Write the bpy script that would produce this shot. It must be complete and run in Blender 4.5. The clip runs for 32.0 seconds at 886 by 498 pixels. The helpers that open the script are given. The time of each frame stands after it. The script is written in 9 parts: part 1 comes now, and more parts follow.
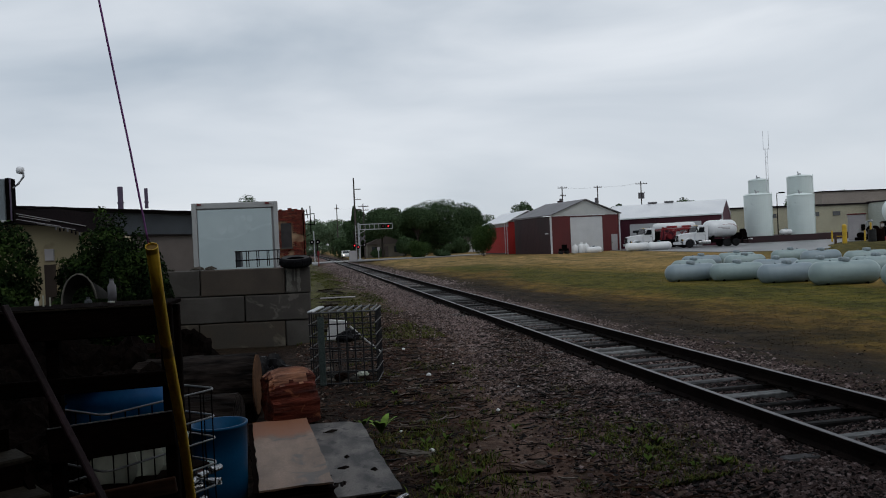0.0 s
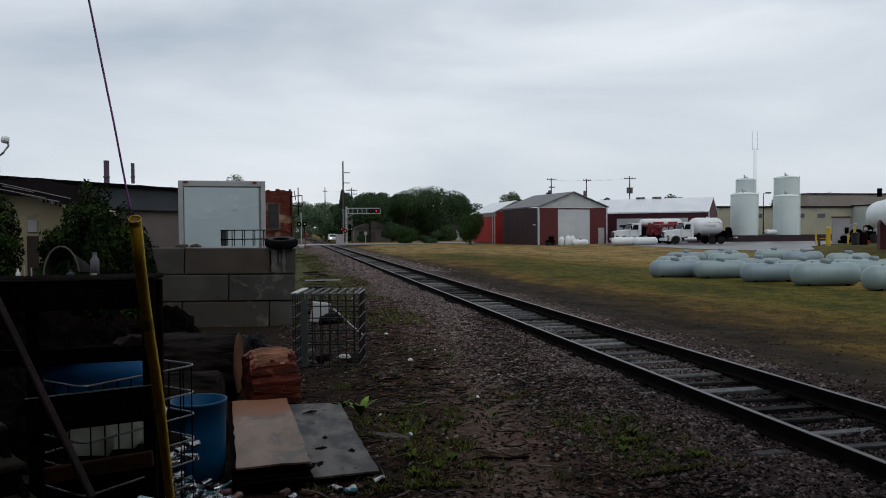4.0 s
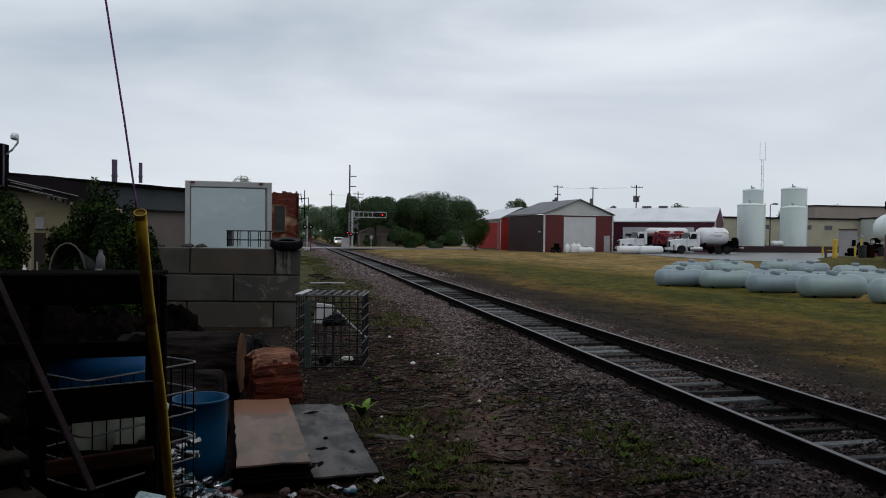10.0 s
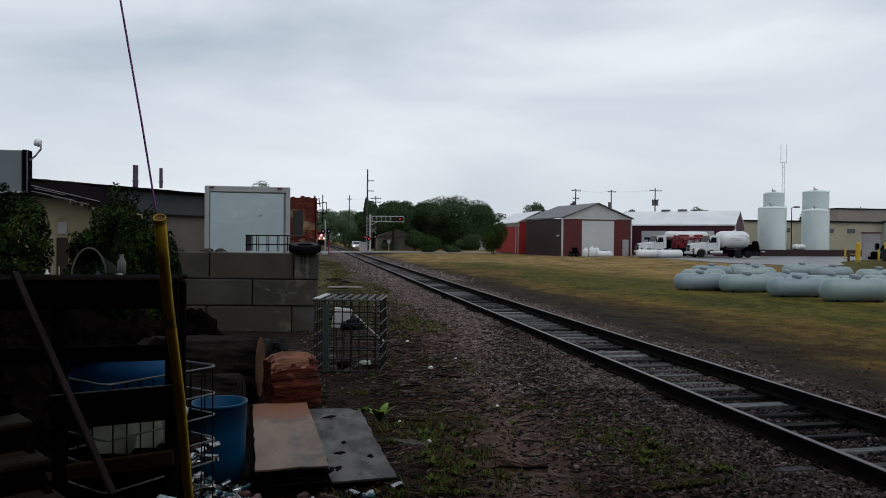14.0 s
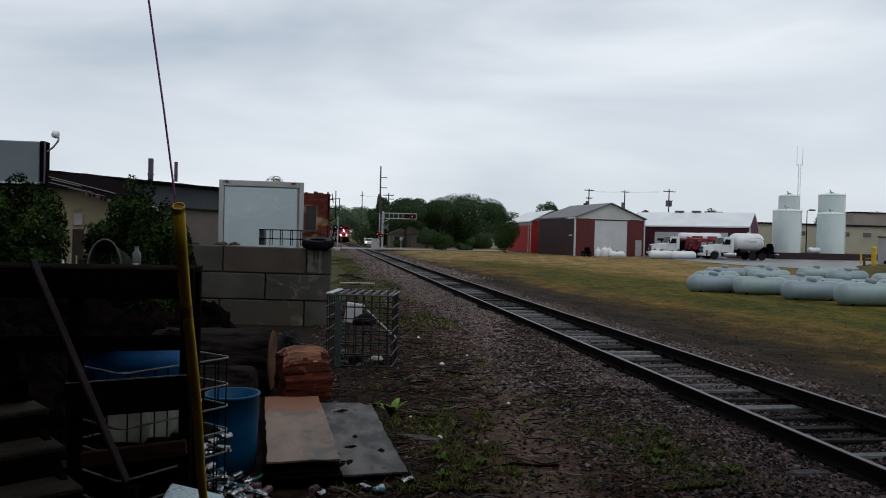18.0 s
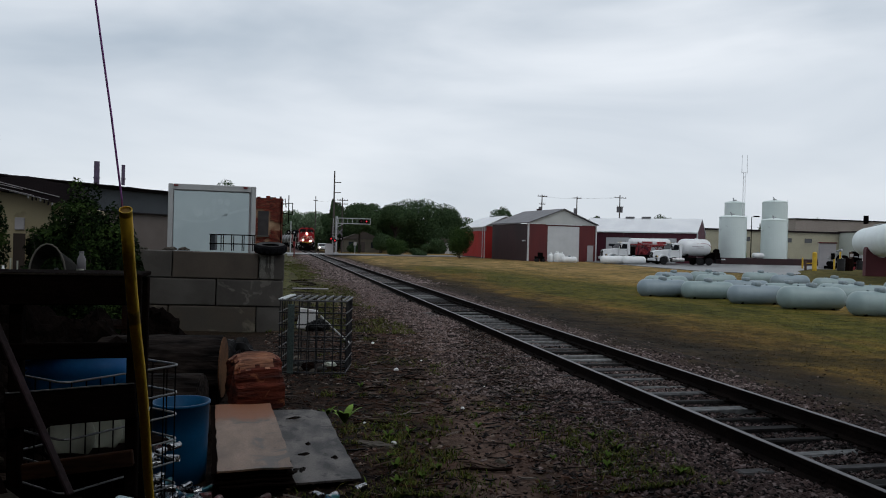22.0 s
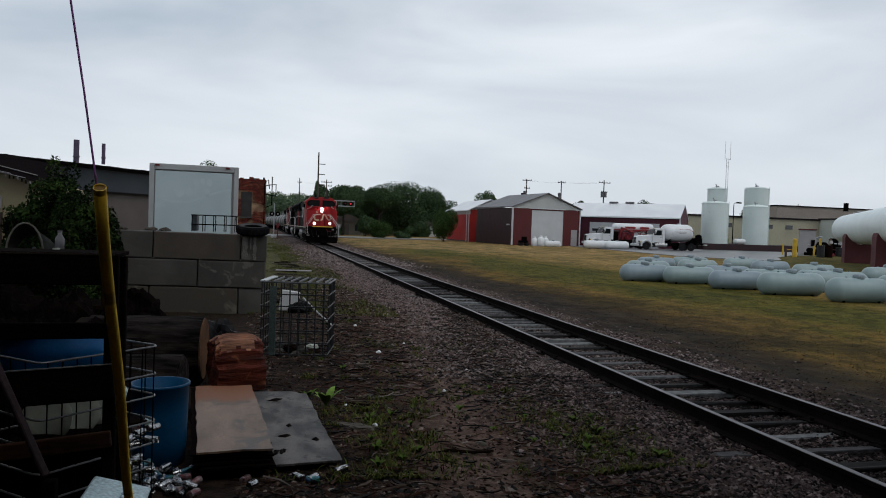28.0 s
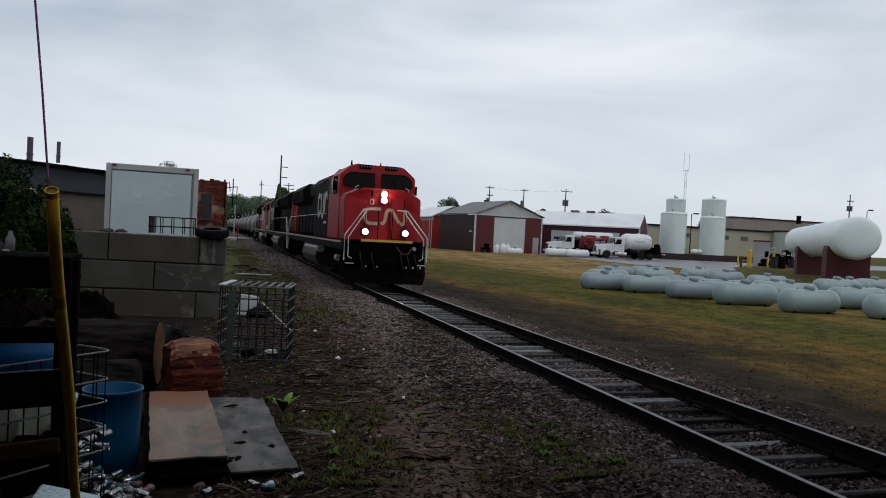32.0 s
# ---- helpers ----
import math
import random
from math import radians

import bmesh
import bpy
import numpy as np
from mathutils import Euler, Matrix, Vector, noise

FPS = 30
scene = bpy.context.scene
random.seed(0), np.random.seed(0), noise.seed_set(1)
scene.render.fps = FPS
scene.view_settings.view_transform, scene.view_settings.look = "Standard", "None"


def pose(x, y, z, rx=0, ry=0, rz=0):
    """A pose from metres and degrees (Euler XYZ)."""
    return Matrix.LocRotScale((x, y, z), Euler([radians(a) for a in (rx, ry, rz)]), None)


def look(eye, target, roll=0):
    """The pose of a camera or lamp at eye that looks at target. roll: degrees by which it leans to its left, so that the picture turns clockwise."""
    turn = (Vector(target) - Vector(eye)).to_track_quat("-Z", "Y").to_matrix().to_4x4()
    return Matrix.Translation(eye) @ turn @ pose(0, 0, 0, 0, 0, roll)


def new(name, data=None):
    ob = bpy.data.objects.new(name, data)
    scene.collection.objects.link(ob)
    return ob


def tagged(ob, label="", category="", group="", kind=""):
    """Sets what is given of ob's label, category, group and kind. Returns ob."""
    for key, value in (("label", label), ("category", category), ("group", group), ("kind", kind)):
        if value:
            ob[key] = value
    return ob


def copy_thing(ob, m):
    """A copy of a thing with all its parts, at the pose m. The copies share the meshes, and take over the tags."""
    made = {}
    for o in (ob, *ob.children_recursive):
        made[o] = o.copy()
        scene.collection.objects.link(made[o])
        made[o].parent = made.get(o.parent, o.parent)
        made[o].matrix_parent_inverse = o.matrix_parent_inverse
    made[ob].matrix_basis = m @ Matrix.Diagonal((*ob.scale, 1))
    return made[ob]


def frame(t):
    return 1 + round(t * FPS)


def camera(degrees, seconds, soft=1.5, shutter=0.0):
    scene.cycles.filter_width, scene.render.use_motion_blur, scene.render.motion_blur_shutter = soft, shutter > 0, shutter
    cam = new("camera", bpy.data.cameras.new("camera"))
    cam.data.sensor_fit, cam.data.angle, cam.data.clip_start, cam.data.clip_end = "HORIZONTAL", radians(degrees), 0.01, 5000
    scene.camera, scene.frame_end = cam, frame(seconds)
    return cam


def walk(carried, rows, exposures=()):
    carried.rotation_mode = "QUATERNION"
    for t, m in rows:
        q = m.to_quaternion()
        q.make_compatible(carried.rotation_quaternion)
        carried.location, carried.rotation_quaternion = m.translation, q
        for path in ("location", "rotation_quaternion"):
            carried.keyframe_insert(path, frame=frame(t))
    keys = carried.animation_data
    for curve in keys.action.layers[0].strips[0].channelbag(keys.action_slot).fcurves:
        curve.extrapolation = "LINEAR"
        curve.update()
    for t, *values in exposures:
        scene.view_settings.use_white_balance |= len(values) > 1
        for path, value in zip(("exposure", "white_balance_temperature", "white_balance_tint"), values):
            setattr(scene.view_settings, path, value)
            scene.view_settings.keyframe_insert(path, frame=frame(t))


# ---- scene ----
cam = camera(62.5, 32.0, soft=1.0)
PATH = [
    (0, -0.017, 0.041, 2.159, -11.06, -0.43, 2.64),
    (0.5, -0.028, 0.012, 2.150, -10.62, -0.42, 0.40),
    (1, -0.006, -0.045, 2.136, -9.61, -3.30, -0.25),
    (1.5, -0.005, -0.008, 2.154, -13.56, -1.81, -0.29),
    (2, -0.020, 0.024, 2.151, -14.28, -2.21, 0.28),
    (2.5, -0.008, 0.036, 2.132, -14.91, -3.09, 0.29),
    (3, -0.024, 0.043, 2.129, -10.56, -2.62, -0.79),
    (3.5, -0.008, 0.021, 2.150, -11.72, -1.76, 0.24),
    (5.5, -0.002, 0.007, 2.123, -13.19, -0.99, -0.33),
    (6, -0.005, 0.014, 2.133, -13.82, -0.57, -1.07),
    (6.5, -0.014, 0.039, 2.111, -14.86, -1.33, 0.07),
    (7, 0.002, 0.019, 2.122, -14.53, 0.55, -0.83),
    (7.5, -0.000, 0.001, 2.100, -12.88, -0.13, -0.13),
    (8, -0.015, 0.019, 2.123, -11.77, -1.20, -1.22),
    (8.5, -0.000, 0.005, 2.126, -11.11, -0.50, -1.63),
    (9, 0.000, -0.000, 2.120, -11.21, -1.24, -0.00),
    (9.5, -0.006, 0.003, 2.121, -11.02, -1.08, 0.14),
    (10, 0.004, -0.002, 2.123, -11.60, -1.03, -0.61),
    (10.5, 0.003, 0.007, 2.120, -11.59, -1.48, 0.07),
    (11, 0.001, 0.011, 2.127, -10.50, -0.67, -0.42),
    (11.5, -0.005, 0.021, 2.124, -10.39, -0.22, -0.77),
    (12, 0.000, -0.001, 2.122, -9.85, -0.86, -1.07),
    (12.5, 0.009, -0.003, 2.130, -10.18, -0.33, -0.74),
    (13, -0.002, 0.018, 2.123, -10.20, -0.61, -0.98),
    (13.5, 0.018, 0.021, 2.119, -10.88, -1.00, -0.33),
    (14, 0.005, 0.010, 2.124, -10.22, -0.72, -0.50),
    (14.5, 0.001, 0.004, 2.121, -8.82, -0.69, -0.73),
    (16.5, -0.016, 0.019, 2.103, -9.57, -0.14, -1.38),
    (17, -0.009, 0.007, 2.104, -9.81, -0.19, -1.62),
    (17.5, -0.011, 0.020, 2.104, -9.50, -0.31, -1.28),
    (18, -0.014, 0.020, 2.103, -9.28, -0.90, -1.37),
    (18.5, -0.012, 0.024, 2.101, -9.93, -1.34, -1.54),
    (19, -0.012, 0.014, 2.099, -10.84, -1.11, -1.46),
    (19.5, -0.013, 0.017, 2.101, -11.79, -0.42, -1.25),
    (20, -0.010, -0.006, 2.105, -11.49, -0.22, -1.76),
    (20.5, -0.011, -0.004, 2.098, -12.12, -0.65, -1.95),
    (21, -0.020, 0.006, 2.089, -12.71, -0.41, -2.21),
    (21.5, -0.004, 0.005, 2.114, -12.80, -0.15, -1.60),
    (22, -0.013, 0.017, 2.102, -12.86, -0.40, -1.43),
    (22.5, -0.006, 0.028, 2.104, -12.79, -0.26, -1.64),
    (23, -0.000, 0.031, 2.100, -12.10, -0.54, -1.47),
    (23.5, 0.017, 0.029, 2.107, -11.94, -0.67, -0.81),
    (24, 0.014, 0.032, 2.104, -11.92, -0.99, -1.33),
    (24.5, 0.008, 0.053, 2.100, -12.39, -1.65, -1.83),
    (25, 0.010, 0.040, 2.099, -12.98, -0.76, -1.67),
    (25.5, 0.005, 0.041, 2.104, -13.16, -0.96, -1.82),
    (27.5, 0.009, 0.031, 2.100, -14.30, -1.10, -1.44),
    (28, 0.006, 0.038, 2.097, -14.09, -1.68, -1.98),
    (28.5, 0.000, 0.031, 2.098, -14.50, -1.60, -2.28),
    (29, -0.006, 0.026, 2.094, -15.13, -1.91, -2.68),
    (29.5, -0.015, 0.024, 2.097, -15.01, -1.95, -3.46),
    (30, -0.016, 0.027, 2.099, -15.29, -1.36, -3.54),
    (30.5, -0.013, 0.034, 2.096, -15.36, -1.93, -2.93),
    (31, -0.011, 0.055, 2.103, -16.03, -1.77, -2.13),
    (31.5, -0.009, 0.040, 2.104, -16.11, -1.66, -3.14),
    (32, 0.017, 0.019, 2.111, -17.01, -1.10, -2.93),
]
walk(cam, [(t, pose(x, y, z, 90 + pitch, roll, yaw)) for t, x, y, z, yaw, pitch, roll in PATH],
     exposures=((0, -0.12), (1, -0.05), (2, 0), (5.5, -0.10), (7, -0.12), (9, -0.14), (10.5, -0.02), (12, 0), (32, 0)))

# ---- world and light: a bright, even overcast ----
world = bpy.data.worlds.new("overcast")
scene.world = world
world.use_nodes = True
wn, wl = world.node_tree.nodes, world.node_tree.links
wn.clear()
w_out = wn.new("ShaderNodeOutputWorld")
w_bg = wn.new("ShaderNodeBackground")
w_sky = wn.new("ShaderNodeTexSky")
w_sky.sky_type, w_sky.sun_disc = "NISHITA", False
w_sky.sun_elevation, w_sky.sun_rotation = radians(52), radians(150)
w_gain = wn.new("ShaderNodeVectorMath")
w_gain.operation = "SCALE"
w_gain.inputs["Scale"].default_value = 0.10
w_co = wn.new("ShaderNodeTexCoord")
w_map = wn.new("ShaderNodeMapping")
w_map.inputs["Scale"].default_value = (1.0, 1.6, 4.2)
w_map.inputs["Rotation"].default_value = (0, radians(-9), radians(20))
w_noise = wn.new("ShaderNodeTexNoise")
w_noise.inputs["Scale"].default_value = 1.5
w_noise.inputs["Detail"].default_value = 5
w_noise.inputs["Roughness"].default_value = 0.47
w_noise.inputs["Distortion"].default_value = 0.5
w_ramp = wn.new("ShaderNodeValToRGB")
w_ramp.color_ramp.elements[0].position, w_ramp.color_ramp.elements[0].color = 0.32, (0.46, 0.535, 0.62, 1)
w_ramp.color_ramp.elements[1].position, w_ramp.color_ramp.elements[1].color = 0.70, (0.885, 0.93, 0.985, 1)
w_sep = wn.new("ShaderNodeSeparateXYZ")
w_hor = wn.new("ShaderNodeValToRGB")
w_hor.color_ramp.elements[0].position, w_hor.color_ramp.elements[0].color = 0.0, (0.45, 0.45, 0.45, 1)
w_hor.color_ramp.elements[1].position, w_hor.color_ramp.elements[1].color = 0.22, (0, 0, 0, 1)
w_mix1 = wn.new("ShaderNodeMixRGB")
w_mix1.inputs[2].default_value = (0.88, 0.91, 0.96, 1)
w_mix2 = wn.new("ShaderNodeMixRGB")
w_mix2.inputs[0].default_value = 0.92
wl.new(w_sky.outputs[0], w_gain.inputs[0])
wl.new(w_co.outputs["Generated"], w_map.inputs[0])
wl.new(w_map.outputs[0], w_noise.inputs["Vector"])
wl.new(w_noise.outputs["Fac"], w_ramp.inputs[0])
wl.new(w_co.outputs["Generated"], w_sep.inputs[0])
wl.new(w_sep.outputs["Z"], w_hor.inputs[0])
wl.new(w_hor.outputs[0], w_mix1.inputs[0])
wl.new(w_ramp.outputs[0], w_mix1.inputs[1])
wl.new(w_gain.outputs[0], w_mix2.inputs[1])
wl.new(w_mix1.outputs[0], w_mix2.inputs[2])
wl.new(w_mix2.outputs[0], w_bg.inputs["Color"])
wl.new(w_bg.outputs[0], w_out.inputs[0])
w_bg.inputs["Strength"].default_value = 1.0

sun = new("sun", bpy.data.lights.new("sun", "SUN"))
sun.data.energy, sun.data.angle, sun.data.color = 0.5, radians(25), (1.0, 0.97, 0.93)
sun.matrix_basis = look((0, 0, 60), (-25, 35, 0))

# ---- materials ----


def mat(name, c1, c2, scale=3.0, rough=0.8, metal=0.0, bump=0.15, fine=40.0, spec=0.3, contrast=0.25, emit=0.0, stain=None, stain_scale=1.2, stain_at=0.55, stretch=(1, 1, 1), band=None):
    """Two colours mixed by coarse noise, broken by fine grain, with relief and an optional stain of its own shape."""
    m = bpy.data.materials.new(name)
    m.use_nodes = True
    n, l = m.node_tree.nodes, m.node_tree.links
    b = n["Principled BSDF"]
    co = n.new("ShaderNodeTexCoord")
    mp = n.new("ShaderNodeMapping")
    mp.inputs["Scale"].default_value = stretch
    l.new(co.outputs["Object"], mp.inputs[0])
    a = n.new("ShaderNodeTexNoise")
    a.inputs["Scale"].default_value, a.inputs["Detail"].default_value = scale, 6
    f = n.new("ShaderNodeTexNoise")
    f.inputs["Scale"].default_value, f.inputs["Detail"].default_value = fine, 4
    l.new(mp.outputs[0], a.inputs["Vector"])
    l.new(mp.outputs[0], f.inputs["Vector"])
    r = n.new("ShaderNodeValToRGB")
    r.color_ramp.elements[0].position, r.color_ramp.elements[0].color = 0.5 - contrast / 1.6, (*c1, 1)
    r.color_ramp.elements[1].position, r.color_ramp.elements[1].color = 0.5 + contrast / 1.6, (*c2, 1)
    l.new(a.outputs["Fac"], r.inputs[0])
    g = n.new("ShaderNodeValToRGB")
    dk, lt = (0.93, 1.05) if bump <= 0.06 else (0.62, 1.3)
    g.color_ramp.elements[0].position, g.color_ramp.elements[0].color = 0.3, (dk, dk, dk, 1)
    g.color_ramp.elements[1].position, g.color_ramp.elements[1].color = 0.7, (lt, lt, lt, 1)
    l.new(f.outputs["Fac"], g.inputs[0])
    x = n.new("ShaderNodeMixRGB")
    x.blend_type = "MULTIPLY"
    x.inputs[0].default_value = 1.0
    l.new(r.outputs[0], x.inputs[1])
    l.new(g.outputs[0], x.inputs[2])
    colour = x.outputs[0]
    if stain:
        s = n.new("ShaderNodeTexNoise")
        s.inputs["Scale"].default_value, s.inputs["Detail"].default_value = stain_scale, 5
        s.inputs["Distortion"].default_value = 0.8
        l.new(co.outputs["Object"], s.inputs["Vector"])
        q = n.new("ShaderNodeValToRGB")
        q.color_ramp.elements[0].position, q.color_ramp.elements[0].color = stain_at, (0, 0, 0, 1)
        q.color_ramp.elements[1].position, q.color_ramp.elements[1].color = stain_at + 0.08, (1, 1, 1, 1)
        l.new(s.outputs["Fac"], q.inputs[0])
        y = n.new("ShaderNodeMixRGB")
        y.inputs[2].default_value = (*stain, 1)
        l.new(q.outputs[0], y.inputs[0])
        l.new(colour, y.inputs[1])
        colour = y.outputs[0]
    if band:
        lo, hi, paint = band
        sp = n.new("ShaderNodeSeparateXYZ")
        l.new(co.outputs["Object"], sp.inputs[0])
        ad = n.new("ShaderNodeMath")
        ad.operation = "MULTIPLY_ADD"
        ad.inputs[1].default_value, ad.inputs[2].default_value = 0.55, -0.27
        l.new(a.outputs["Fac"], ad.inputs[0])
        su = n.new("ShaderNodeMath")
        l.new(ad.outputs[0], su.inputs[0])
        l.new(sp.outputs["Y"], su.inputs[1])
        mr = n.new("ShaderNodeMapRange")
        mr.inputs["From Min"].default_value, mr.inputs["From Max"].default_value = lo, hi
        l.new(su.outputs[0], mr.inputs["Value"])
        yb = n.new("ShaderNodeMixRGB")
        yb.inputs[2].default_value = (*paint, 1)
        l.new(mr.outputs[0], yb.inputs[0])
        l.new(colour, yb.inputs[1])
        colour = yb.outputs[0]
    l.new(colour, b.inputs["Base Color"])
    b.inputs["Roughness"].default_value, b.inputs["Metallic"].default_value = rough, metal
    b.inputs["Specular IOR Level"].default_value = spec
    if bump:
        u = n.new("ShaderNodeBump")
        u.inputs["Strength"].default_value, u.inputs["Distance"].default_value = bump, 0.02
        l.new(f.outputs["Fac"], u.inputs["Height"])
        l.new(u.outputs[0], b.inputs["Normal"])
    if emit:
        l.new(colour, b.inputs["Emission Color"])
        b.inputs["Emission Strength"].default_value = emit
    return m


def island_mat(name, colours, rough=0.85, spec=0.2, by_object=False):
    """A colour for each loose piece, taken at random from a ramp."""
    m = bpy.data.materials.new(name)
    m.use_nodes = True
    n, l = m.node_tree.nodes, m.node_tree.links
    b = n["Principled BSDF"]
    r = n.new("ShaderNodeValToRGB")
    e = r.color_ramp.elements
    while len(e) < len(colours):
        e.new(0.5)
    for i, c in enumerate(colours):
        e[i].position, e[i].color = i / len(colours), (*c, 1)
    r.color_ramp.interpolation = "CONSTANT"
    if by_object:
        g = n.new("ShaderNodeObjectInfo")
        l.new(g.outputs["Random"], r.inputs[0])
    else:
        g = n.new("ShaderNodeNewGeometry")
        l.new(g.outputs["Random Per Island"], r.inputs[0])
    f = n.new("ShaderNodeTexNoise")
    f.inputs["Scale"].default_value = 9
    co = n.new("ShaderNodeTexCoord")
    l.new(co.outputs["Object"], f.inputs["Vector"])
    k = n.new("ShaderNodeValToRGB")
    k.color_ramp.elements[0].position, k.color_ramp.elements[0].color = 0.3, (0.6, 0.6, 0.6, 1)
    k.color_ramp.elements[1].position, k.color_ramp.elements[1].color = 0.7, (1.25, 1.25, 1.25, 1)
    l.new(f.outputs["Fac"], k.inputs[0])
    x = n.new("ShaderNodeMixRGB")
    x.blend_type = "MULTIPLY"
    x.inputs[0].default_value = 1
    l.new(r.outputs[0], x.inputs[1])
    l.new(k.outputs[0], x.inputs[2])
    l.new(x.outputs[0], b.inputs["Base Color"])
    b.inputs["Roughness"].default_value = rough
    b.inputs["Specular IOR Level"].default_value = spec
    return m


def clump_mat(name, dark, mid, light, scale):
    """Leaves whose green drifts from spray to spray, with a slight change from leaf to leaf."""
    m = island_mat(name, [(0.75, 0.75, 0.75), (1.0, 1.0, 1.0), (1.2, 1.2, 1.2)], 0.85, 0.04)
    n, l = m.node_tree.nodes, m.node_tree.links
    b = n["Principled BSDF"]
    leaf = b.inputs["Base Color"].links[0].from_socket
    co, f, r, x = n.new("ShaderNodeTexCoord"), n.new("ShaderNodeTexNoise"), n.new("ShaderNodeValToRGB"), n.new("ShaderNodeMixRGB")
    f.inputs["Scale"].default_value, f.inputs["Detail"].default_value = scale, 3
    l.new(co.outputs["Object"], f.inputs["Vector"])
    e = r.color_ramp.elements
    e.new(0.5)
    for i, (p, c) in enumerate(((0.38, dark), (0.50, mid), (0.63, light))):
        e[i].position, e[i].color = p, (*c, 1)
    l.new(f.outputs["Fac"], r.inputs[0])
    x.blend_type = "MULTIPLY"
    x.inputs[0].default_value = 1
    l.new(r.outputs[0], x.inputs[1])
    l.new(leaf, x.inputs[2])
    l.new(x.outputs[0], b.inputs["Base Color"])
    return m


def glow_mat(name, colour, strength):
    m = bpy.data.materials.new(name)
    m.use_nodes = True
    b = m.node_tree.nodes["Principled BSDF"]
    b.inputs["Base Color"].default_value = (*colour, 1)
    b.inputs["Emission Color"].default_value = (*colour, 1)
    b.inputs["Emission Strength"].default_value = strength
    return m


def glass_mat(name, colour=(0.03, 0.035, 0.04), rough=0.06, spec=0.5):
    m = bpy.data.materials.new(name)
    m.use_nodes = True
    b = m.node_tree.nodes["Principled BSDF"]
    b.inputs["Base Color"].default_value = (*colour, 1)
    b.inputs["Roughness"].default_value = rough
    b.inputs["Specular IOR Level"].default_value = spec
    return m


M_STEEL_DARK = mat("dark_steel", (0.0018, 0.0015, 0.0015), (0.0045, 0.0036, 0.0034), 2.5, 0.9, 0.0, spec=0.02, stain=(0.010, 0.006, 0.0045), stain_at=0.64)
M_RAIL = mat("rail_steel", (0.005, 0.0038, 0.0034), (0.010, 0.007, 0.006), 4, 0.85, 0.0, spec=0.03)
M_RAILHEAD = mat("rail_head_worn", (0.125, 0.116, 0.12), (0.07, 0.064, 0.067), 3, 0.4, 0.3, bump=0.02, spec=0.25)
M_TIE = island_mat("weathered_sleeper_wood", [(0.016, 0.015, 0.015), (0.062, 0.060, 0.062), (0.090, 0.090, 0.092), (0.155, 0.158, 0.158), (0.026, 0.025, 0.025), (0.080, 0.080, 0.081), (0.120, 0.122, 0.122)], 0.75, 0.10, by_object=True)
M_RED = mat("loco_red_paint", (0.265, 0.0062, 0.0082), (0.20, 0.0052, 0.0072), 0.8, 0.5, 0.0, bump=0.02, spec=0.2, stain=(0.22, 0.02, 0.015), stain_at=0.66, stain_scale=0.7)
M_RED_DULL = mat("weathered_red_paint", (0.15, 0.010, 0.012), (0.085, 0.009, 0.010), 0.8, 0.55, bump=0.03, stain=(0.07, 0.015, 0.013), stain_at=0.6)
M_LBLACK = mat("loco_black_paint", (0.003, 0.003, 0.0034), (0.007, 0.007, 0.008), 0.9, 0.7, bump=0.03, spec=0.04)
M_LGREY = mat("loco_pale_stripe_paint", (0.55, 0.54, 0.52), (0.42, 0.41, 0.40), 1.5, 0.5, bump=0.02)
M_LOGO = mat("faded_cream_paint", (0.42, 0.30, 0.22), (0.34, 0.24, 0.18), 2.0, 0.5, bump=0.02)
M_YELLOW = mat("safety_yellow_paint", (0.62, 0.40, 0.03), (0.50, 0.31, 0.03), 2.0, 0.5, bump=0.05)
M_GLASS = glass_mat("dark_window_glass")
M_CABGLASS = glass_mat("tinted_cab_glass", (0.006, 0.005, 0.005), 0.2, 0.06)
M_DUSTGLASS = mat("dusty_window_glass", (0.030, 0.026, 0.026), (0.016, 0.014, 0.015), 2.0, 0.3, bump=0.02)
M_HEADLIGHT = glow_mat("lit_headlight", (1.0, 0.90, 0.86), 80.0)
M_SIGNALRED = glow_mat("lit_red_signal_lens", (1.0, 0.03, 0.05), 0.55)
M_WHITE = mat("white_paint", (0.74, 0.75, 0.75), (0.62, 0.63, 0.64), 0.8, 0.45, bump=0.03, stain=(0.45, 0.45, 0.44), stain_at=0.66)
M_WHITE_DOOR = mat("white_ribbed_door", (0.52, 0.53, 0.54), (0.46, 0.47, 0.48), 0.6, 0.5, bump=0.03)
M_TANK = mat("pale_grey_tank_paint", (0.255, 0.330, 0.328), (0.20, 0.265, 0.268), 1.2, 0.42, bump=0.03, spec=0.4, stain=(0.24, 0.27, 0.27), stain_at=0.64, stain_scale=1.5)
M_TANK_B = mat("blue_grey_tank_paint", (0.225, 0.285, 0.315), (0.175, 0.225, 0.255), 1.2, 0.42, bump=0.03, spec=0.4, stain=(0.18, 0.21, 0.22), stain_at=0.62, stain_scale=1.5)
M_TANK_DOME = mat("grey_tank_dome", (0.24, 0.29, 0.31), (0.19, 0.235, 0.255), 3, 0.5)
M_SILO = mat("pale_green_white_tank_paint", (0.65, 0.725, 0.70), (0.58, 0.65, 0.63), 0.25, 0.5, bump=0.03, stain=(0.36, 0.40, 0.40), stain_at=0.64, stain_scale=0.4)
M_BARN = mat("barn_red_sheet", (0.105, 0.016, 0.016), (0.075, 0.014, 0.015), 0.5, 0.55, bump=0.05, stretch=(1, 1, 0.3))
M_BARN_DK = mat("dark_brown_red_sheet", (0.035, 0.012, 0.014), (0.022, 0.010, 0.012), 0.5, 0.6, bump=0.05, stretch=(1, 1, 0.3))
